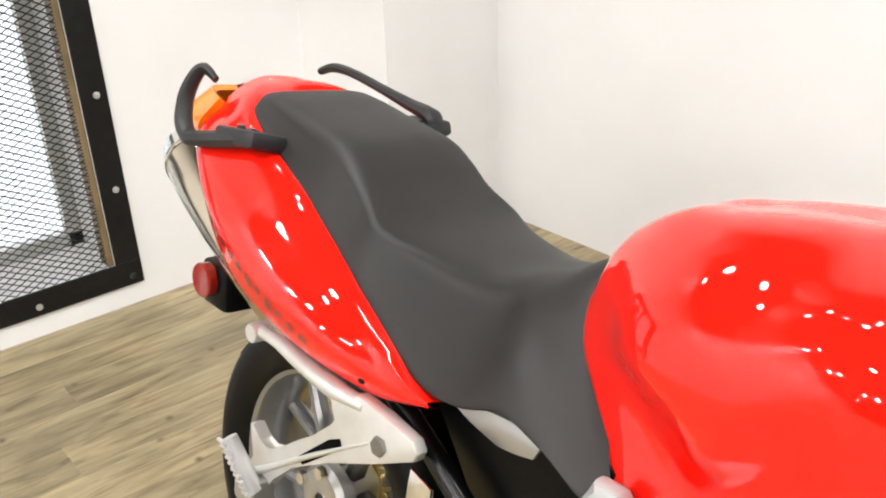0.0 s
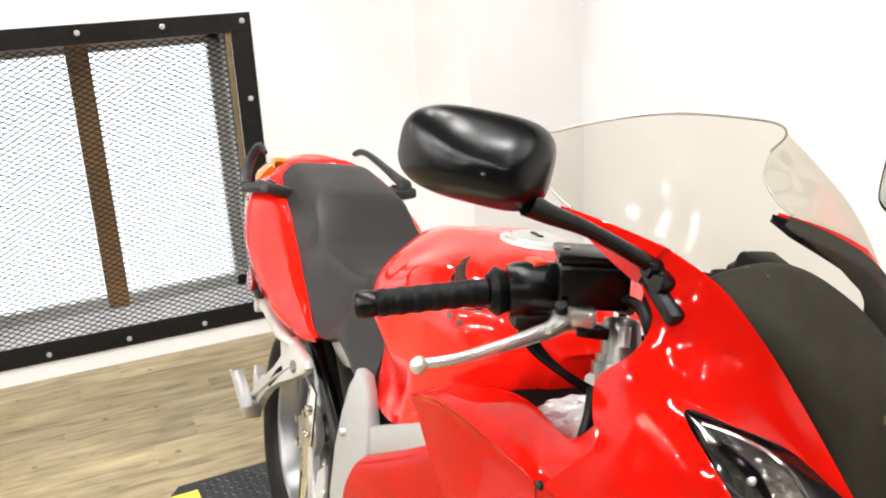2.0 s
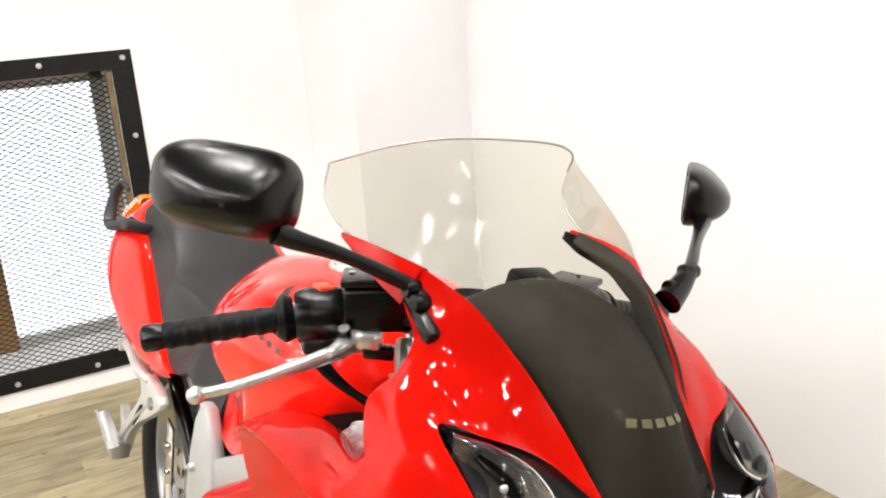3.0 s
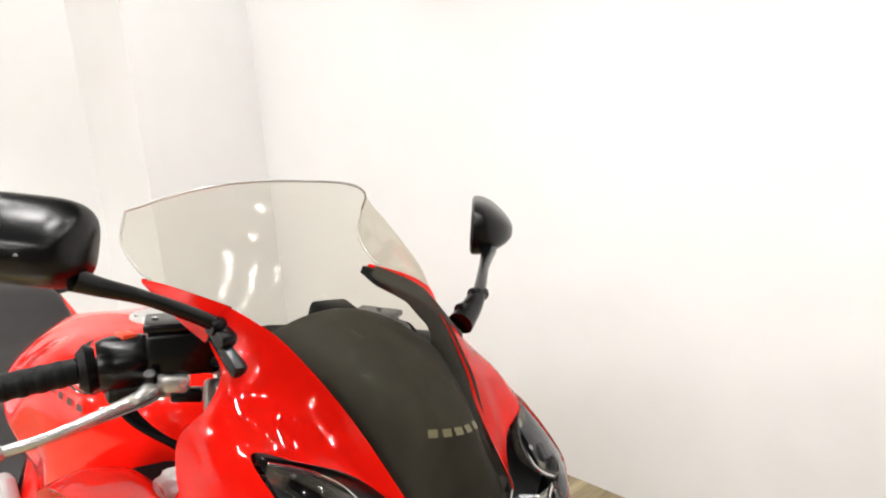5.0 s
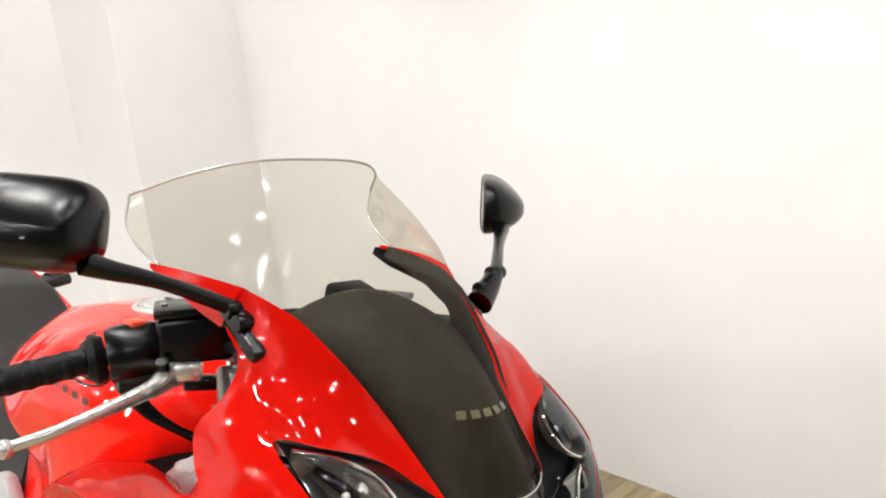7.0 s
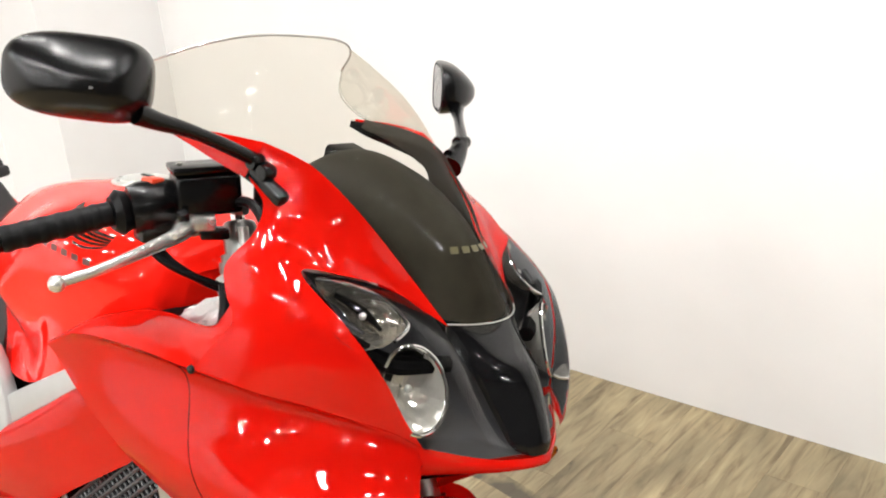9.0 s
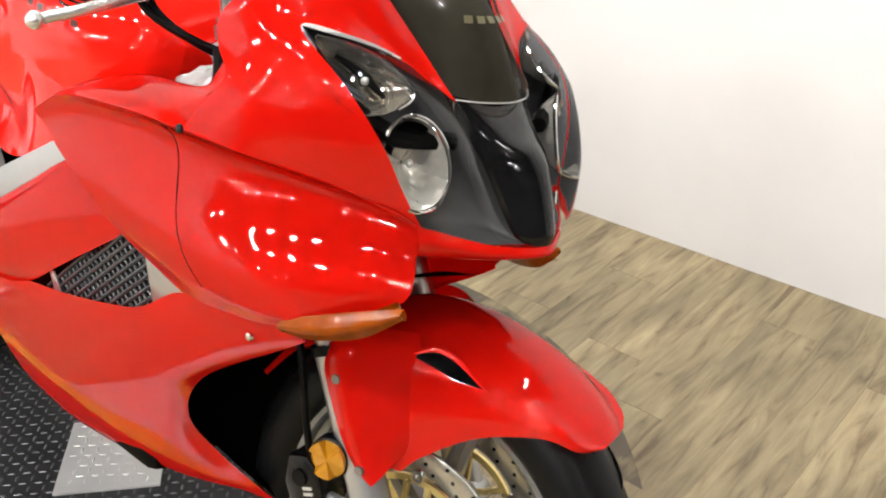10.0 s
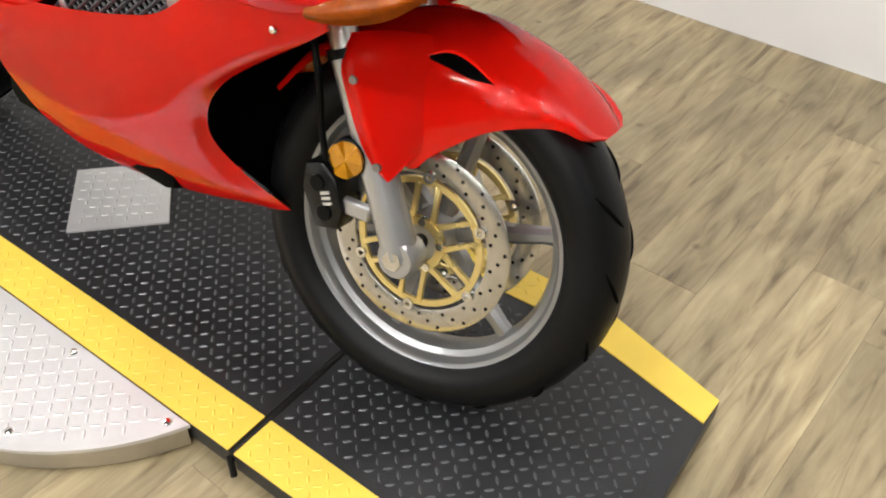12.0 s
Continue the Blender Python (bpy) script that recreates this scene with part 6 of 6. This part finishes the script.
FO = surface([[(0.392, -0.175, 0.868), (0.450, -0.176, 0.862), (0.530, -0.186, 0.862)], [(0.405, -0.166, 0.893), (0.462, -0.170, 0.890), (0.532, -0.178, 0.892)], [(0.432, -0.150, 0.915), (0.480, -0.152, 0.925), (0.532, -0.160, 0.922)], [(0.455, -0.125, 0.922), (0.49, -0.125, 0.934), (0.535, -0.13, 0.930)]], 14, 18)
FO += np.array([[[0.0, frng.uniform(-0.0022, 0.0022), frng.uniform(-0.0022, 0.0022)] for _ in range(19)] for _ in range(15)])
bm = B()
grid(bm, FO)
bmesh.ops.solidify(bm, geom=bm.faces[:], thickness=0.002)
bp("silver_duct", bm, FOIL, "crumpled bright foil duct inside the fairing", None, False)
bp("duct_hose", tube(B(), [(0.498, -0.165, 0.952), (0.515, -0.178, 0.925), (0.525, -0.192, 0.895), (0.528, -0.20, 0.86)], 0.0075, 10, 16), BLACK, "black hose")
bp("duct_hose", tube(B(), [(0.555, -0.160, 0.965), (0.552, -0.176, 0.930), (0.548, -0.19, 0.88)], 0.007, 10, 12), BLACK, "black hose")
# near-black box added to darken the inside of the fairing
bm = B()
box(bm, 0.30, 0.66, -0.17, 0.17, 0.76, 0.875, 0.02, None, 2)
bp("inner_shroud", bm, DARKGAP, "near-black filler box inside the fairing")

# ---- mirrors ----
for s in (-1, 1):
    f = lambda x, y, z: flip((x, y, z), s)
    rows = []
    for dx, w, h, cy, cz in ((-0.004, 0.067, 0.0385, 0.0, 0.0), (0.0, 0.0713, 0.0425, 0.0, 0.0), (0.012, 0.0705, 0.0418, 0.0, 0.0), (0.026, 0.065, 0.0375, 0.002, -0.001), (0.040, 0.054, 0.0295, 0.005, -0.003),
                             (0.052, 0.039, 0.020, 0.009, -0.005), (0.060, 0.020, 0.010, 0.012, -0.006), (0.062, 0.002, 0.001, 0.014, -0.006)):
        ring = []
        for k in range(72):
            a = 2 * math.pi * k / 72
            c_, s_ = math.cos(a), math.sin(a)
            ex = 0.62
            ring.append((dx, cy + w * math.copysign(abs(c_) ** ex, c_), cz + h * math.copysign(abs(s_) ** ex, s_) * (1.0 + 0.10 * c_)))
        rows.append(ring)
    bm = B()
    fine = np.array(rows)
    fine = np.stack([spline(fine[:, k], 36) for k in range(fine.shape[1])], 1)
    grid(bm, fine, closed=True)
    mb = bp("mirror", bm, SATIN, "black plastic mirror housing")
    place = Matrix.Translation((0.536, -0.3736, 1.2114)) @ Matrix.Rotation(radians(-34.5), 4, "Z") @ Matrix.Rotation(radians(-5), 4, "X")
    if s > 0:
        place = Matrix.Translation((0.425, 0.345, 1.197)) @ Matrix.Rotation(radians(45), 4, "Z") @ Matrix.Rotation(radians(4), 4, "X")
    mb.matrix_local = place
    bm = B()
    ring = [bm.verts.new((-0.003, y, z)) for _, y, z in [(0, p[1] * 0.94, p[2] * 0.92) for p in rows[0]]]
    bm.faces.new(ring)
    bmesh.ops.solidify(bm, geom=bm.faces[:], thickness=0.002)
    MIRROR = mat("mirror_glass", (0.9, 0.9, 0.9), 0.02, 1.0, 0.0, 10, rvary=0.0) if s < 0 else MIRROR
    bp("mirror_glass", bm, MIRROR, "mirror glass", mb, False)
    bm = B()
    inner = place @ Vector((0.024, -0.056 * s, -0.028))
    inner = tuple(inner)
    elbow = np.array((0.602, -0.200, 1.123) if s < 0 else (0.602, 0.180, 1.128))
    foot_ = np.array((0.618, -0.198, 1.112) if s < 0 else (0.612, 0.148, 1.112))
    inner = np.array(inner)
    tube(bm, [foot_, elbow, elbow * 0.5 + inner * 0.5 + (0.0, 0.0, 0.004), elbow * 0.15 + inner * 0.85, inner], [0.010, 0.0085, 0.0072, 0.0098, 0.0125], 14, 28)
    st = bp("mirror_stalk", bm, SATIN, "black mirror stalk", mb)
    st.matrix_local = place.inverted()
    bm = B()
    box(bm, -0.036, 0.036, -0.010, 0.010, -0.009, 0.010, 0.007, Matrix.Translation(f(0.614, -0.197, 1.100)) @ Matrix.Rotation(radians(32), 4, "Y"), 2)
    if s > 0:
        tube(bm, [(0.618, 0.135, 1.096), (0.610, 0.160, 1.112), tuple(elbow)], [0.017, 0.014, 0.011], 14, 10)
    for u in (0.0, 1.0):
        lathe(bm, [(0.0004, -0.012), (0.0085, -0.012), (0.0095, -0.009), (0.0095, 0.009), (0.0085, 0.012), (0.0004, 0.012)], 16, Matrix.Translation(Vector(elbow * (1 - u) + foot_ * u)))
    mbs = bp("mirror_base", bm, SATIN, "black mirror foot", mb)
    mbs.matrix_local = place.inverted()
    b = bp("mirror_bolt", disc(B(), 0.006, -0.014 * -s * -1, 0.0, 8), SATIN, "", mb)
    b.matrix_local = place.inverted() @ Matrix.Translation(f(0.634, -0.200, 1.088))

# ---- frame, pegs, rear parts ----
def loopbar(bm, pts, w, y0, y1):
    """A flat bar along points in the side view."""
    for a, b in zip(pts, pts[1:]):
        a, b = np.array(a), np.array(b)
        t = (b - a) / np.linalg.norm(b - a)
        n = np.array([-t[1], t[0]]) * w
        prism(bm, [tuple(a + n - t * w * 0.6), tuple(b + n + t * w * 0.6), tuple(b - n + t * w * 0.6), tuple(a - n - t * w * 0.6)], y0, y1, 0.004)


for s in (-1, 1):
    bm = B()
    prism(bm, [(-0.112, 0.738), (-0.082, 0.738), (-0.060, 0.715), (-0.036, 0.670), (-0.022, 0.612), (-0.030, 0.560), (-0.050, 0.480), (-0.090, 0.360), (-0.150, 0.360), (-0.178, 0.470), (-0.176, 0.560), (-0.150, 0.640), (-0.128, 0.700)], 0.172 * s, 0.200 * s, 0.009)
    pv = bp("pivot_plate", bm, FRAMEGREY, "pale grey cast frame plate")
    bp("plate_bolt", disc(B(), 0.008, 0.2095 * s, 0.20 * s, 12, Matrix.Translation((-0.128, 0, 0.610))), GREYCAP, "", pv)
    bm = B()
    prism(bm, [(-0.040, 0.662), (0.190, 0.775), (0.320, 0.840), (0.330, 0.800), (0.205, 0.732), (-0.025, 0.608)], 0.140 * s, 0.195 * s, 0.010)
    bp("frame_spar", bm, FRAMEGREY, "pale grey aluminium frame spar")
# passenger footpeg brackets
for s in (-1, 1):
    bm = B()
    ring = [(-0.530, 0.640), (-0.469, 0.668), (-0.417, 0.663), (-0.362, 0.656), (-0.352, 0.643), (-0.357, 0.630), (-0.430, 0.590), (-0.520, 0.544), (-0.600, 0.494), (-0.648, 0.454), (-0.668, 0.415), (-0.690, 0.396),
            (-0.722, 0.386), (-0.730, 0.418), (-0.718, 0.442), (-0.700, 0.458), (-0.706, 0.482), (-0.718, 0.508), (-0.707, 0.513), (-0.690, 0.492), (-0.668, 0.487), (-0.645, 0.500), (-0.600, 0.536), (-0.558, 0.567), (-0.516, 0.600), (-0.508, 0.613), (-0.520, 0.626)]
    prism(bm, ring, 0.186 * s, 0.206 * s, 0.004)
    tube(bm, [(-0.712, 0.197 * s, 0.660), (-0.660, 0.198 * s, 0.662), (-0.600, 0.199 * s, 0.656), (-0.530, 0.200 * s, 0.652), (-0.460, 0.199 * s, 0.655)], [0.0115, 0.012, 0.0145, 0.0165, 0.010], 12, 28, flat=0.85)
    tube(bm, [(-0.705, 0.205 * s, 0.430), (-0.640, 0.206 * s, 0.476), (-0.540, 0.206 * s, 0.548), (-0.440, 0.205 * s, 0.615)], [0.013, 0.008, 0.007, 0.003], 8, 28, flat=0.6)
    br = bp("peg_bracket", bm, CASTBRIGHT, "cast aluminium passenger footpeg bracket")
    # a raised near-black plate gives the shade of the open slot
    bm = B()
    prism(bm, [(-0.590, 0.517), (-0.520, 0.580), (-0.498, 0.592), (-0.492, 0.580), (-0.575, 0.512)], 0.2055 * s, 0.2075 * s)
    bp("bracket_slot", bm, DARKGAP, "near-black plate standing in for the bracket slot", br, False)
    bp("bracket_bolt", disc(B(), 0.0135, 0.2125 * s, 0.20 * s, 6, Matrix.Translation((-0.418, 0, 0.622))), DULLSTEEL, "", br)
    bp("lug", disc(B(), 0.015, 0.212 * s, 0.185 * s, 14, Matrix.Translation((-0.718, 0, 0.656))), CASTBRIGHT, "", br)
    bm = B()
    tube(bm, [(-0.665, 0.226 * s, 0.425), (-0.684, 0.236 * s, 0.460), (-0.706, 0.247 * s, 0.502)], [0.017, 0.017, 0.014], 10, 6, flat=0.75)
    for k in range(10):
        c = np.array([-0.662, 0.240 * s, 0.428]) + np.array([-0.040, 0.020 * s, 0.074]) * k / 9
        bp("peg_rib", tube(B(), [c - (0.012, 0, 0.003), c + (0.012, 0.004 * s, 0.005)], 0.0032, 6, 1), BRIGHTPLATE, "", br)
    bp("footpeg", bm, BRIGHTPLATE, "folded ribbed footpeg", br)
    bm = B()
    box(bm, -0.026, 0.026, -0.022, 0.022, -0.024, 0.020, 0.008, Matrix.Translation((-0.684, 0.214 * s, 0.420)), 2)
    bp("peg_clevis", bm, ALU, "", br)
# subframe tube, side cover, exhaust pipe, shield
for s in (-1, 1):
    bp("subframe_tube", tube(B(), [(-0.52, 0.145 * s, 0.680), (-0.42, 0.152 * s, 0.640), (-0.30, 0.158 * s, 0.575), (-0.16, 0.160 * s, 0.480)], 0.0155, 14, 12), SATIN, "black subframe tube")
bm = B()
P2 = surface([[(-0.43, -0.130, 0.700), (-0.30, -0.140, 0.730), (-0.18, -0.150, 0.740), (-0.10, -0.150, 0.720)], [(-0.38, -0.128, 0.640), (-0.28, -0.140, 0.640), (-0.20, -0.150, 0.620), (-0.16, -0.150, 0.580)], [(-0.33, -0.12, 0.560), (-0.27, -0.130, 0.540), (-0.22, -0.140, 0.500), (-0.18, -0.150, 0.440)]], 12, 20)
bm.free()
for s in (-1, 1):
    bp("side_cover", shell(B(), P2 * np.array([1, -s, 1]), 0.006), BLACK, "black plastic side cover")
bm = B()
P2 = surface([[(-0.345, -0.158, 0.700), (-0.28, -0.164, 0.722), (-0.200, -0.166, 0.728)], [(-0.315, -0.160, 0.692), (-0.262, -0.167, 0.706), (-0.205, -0.168, 0.712)], [(-0.272, -0.158, 0.682), (-0.240, -0.164, 0.690), (-0.212, -0.166, 0.698)]], 10, 10)
bm.free()
for s in (-1, 1):
    bp("grey_cover", shell(B(), P2 * np.array([1, -s, 1]), 0.006), SILVER, "grey side cover")
# rider footpeg plate with heel guard
for s in (-1, 1):
    bm = B()
    prism(bm, [(-0.250, 0.470), (-0.215, 0.500), (-0.200, 0.430), (-0.170, 0.330), (-0.230, 0.300), (-0.262, 0.330), (-0.255, 0.400)], 0.190 * s, 0.198 * s, 0.003)
    for a_, b_ in (((-0.285, 0.500), (-0.235, 0.395)), ((-0.235, 0.395), (-0.195, 0.455)), ((-0.195, 0.455), (-0.205, 0.345)), ((-0.285, 0.500), (-0.250, 0.330)), ((-0.250, 0.330), (-0.205, 0.345))):
        loopbar(bm, [a_, b_], 0.0055, 0.196 * s, 0.206 * s)
    rp = bp("rider_peg_plate", bm, CASTBRIGHT, "cast rider footpeg plate")
    bm = B()
    prism(bm, [(-0.385, 0.600), (-0.345, 0.590), (-0.345, 0.400), (-0.36, 0.330), (-0.385, 0.340), (-0.40, 0.42)], 0.176 * s, 0.182 * s, 0.002)
    bp("heel_shield", bm, CHROME, "polished heel shield", rp)
    bp("shield_bolt", disc(B(), 0.011, 0.19 * s, 0.178 * s, 12, Matrix.Translation((-0.368, 0, 0.545))), CHROME, "", rp)
    bp("shield_bolt", disc(B(), 0.009, 0.19 * s, 0.178 * s, 12, Matrix.Translation((-0.370, 0, 0.49))), CHROME, "", rp)
    bm = B()
    tube(bm, [(-0.20, 0.20 * s, 0.345), (-0.20, 0.30 * s, 0.350)], 0.014, 12, 3)
    bp("rider_footpeg", bm, ALU, "", rp)
# swingarm, engine block, rear hugger, side stand
bm = B()
tube(bm, [(-0.14, 0.11, 0.43), (-0.35, 0.13, 0.41), (-0.55, 0.13, 0.35), (-0.72, 0.12, 0.318)], [0.05, 0.05, 0.055, 0.06], 16, 14)
bp("swingarm", bm, ALU, "single-sided cast swingarm")
bm = B()
box(bm, -0.12, 0.36, -0.165, 0.165, 0.26, 0.62, 0.03, None, 2)
bp("engine", bm, DARKGAP, "black engine block")
bm = B()
P2 = surface([[(-0.42, -0.085, 0.50), (-0.46, -0.09, 0.58), (-0.56, -0.09, 0.645), (-0.70, -0.085, 0.660)], [(-0.41, 0.0, 0.51), (-0.45, 0.0, 0.60), (-0.55, 0.0, 0.665), (-0.70, 0.0, 0.680)], [(-0.42, 0.085, 0.50), (-0.46, 0.09, 0.58), (-0.56, 0.09, 0.645), (-0.70, 0.085, 0.660)]], 12, 20)
grid(bm, P2)
bmesh.ops.solidify(bm, geom=bm.faces[:], thickness=0.003)
bp("rear_hugger", bm, BLACK, "black rear tyre hugger")
bm = B()
tube(bm, [(-0.08, 0.16, 0.27), (-0.11, 0.235, 0.145), (-0.125, 0.30, 0.06)], [0.016, 0.013, 0.012], 12, 6)
box(bm, -0.165, -0.085, 0.275, 0.325, 0.052, 0.064, 0.004)
bp("side_stand", bm, BLACKIRON, "black side stand")


def flatten(top):
    """Keeps thing > part > sub-part: what lies deeper moves up to its part."""
    for ob in list(top.children_recursive):
        chain = [ob]
        while chain[-1].parent is not top:
            chain.append(chain[-1].parent)
        if len(chain) > 2:
            m = Matrix()
            for o in reversed(chain[:-1]):
                m = m @ o.matrix_parent_inverse @ o.matrix_basis
            ob.parent = chain[-1]
            ob.matrix_parent_inverse = Matrix()
            ob.matrix_basis = m


flatten(bike)

# ---- floor planks ----
def plank_mesh(length, width=0.152, thick=0.006, gap=0.00012):
    """One plank with eased edges; it lies along y."""
    me = bpy.data.meshes.new("plank")
    w, l, e = width / 2 - gap, length / 2 - gap, 0.0006
    low = [(-w, -l, -thick), (w, -l, -thick), (w, l, -thick), (-w, l, -thick)]
    mid = [(-w, -l, -e), (w, -l, -e), (w, l, -e), (-w, l, -e)]
    top = [(-w + e, -l + e, 0), (w - e, -l + e, 0), (w - e, l - e, 0), (-w + e, l - e, 0)]
    faces = [(8, 9, 10, 11)]
    for i in range(4):
        j = (i + 1) % 4
        faces += [(i, j, 4 + j, 4 + i), (4 + i, 4 + j, 8 + j, 8 + i)]
    me.from_pydata(low + mid + top, [], faces)
    me.materials.append(PLANK)
    return me


PW, PL = 0.152, 1.22
whole = plank_mesh(PL)
prng = random.Random(7)
fx = WX + PW / 2
FX1, FY0 = 2.6, -1.9
while fx < FX1:
    fy = FY0 + prng.uniform(-0.9, 0.0)
    while fy < RY:
        a, b = max(fy, FY0), min(fy + PL, RY)
        if b - a > 0.03:
            ob = new("plank", whole if b - a > PL - 0.001 else plank_mesh(b - a))
            ob.location = (fx, (a + b) / 2, 0)
            ob.parent = floor
        fy += PL
    fx += PW

# the rest of the floor, away from the lift, in one sheet of planks
verts, faces = [], []
gx = WX + PW / 2
while gx < BX:
    gy = BY + prng.uniform(-0.9, 0.0)
    while gy < RY:
        a, b = max(gy, BY), min(gy + PL, RY if gx > FX1 else FY0)
        if b - a > 0.03:
            k = len(verts)
            w = PW / 2 - 0.0007
            verts += [(gx - w, a + 0.0007, 0), (gx + w, a + 0.0007, 0), (gx + w, b - 0.0007, 0), (gx - w, b - 0.0007, 0)]
            faces.append((k, k + 1, k + 2, k + 3))
        gy += PL
    gx += PW
me = bpy.data.meshes.new("far_plank")
me.from_pydata(verts, [], faces)
me.materials.append(PLANK)
far = new("far_plank", me)
far.parent = floor
tagged(far, "more oak planks", kind="stuff")
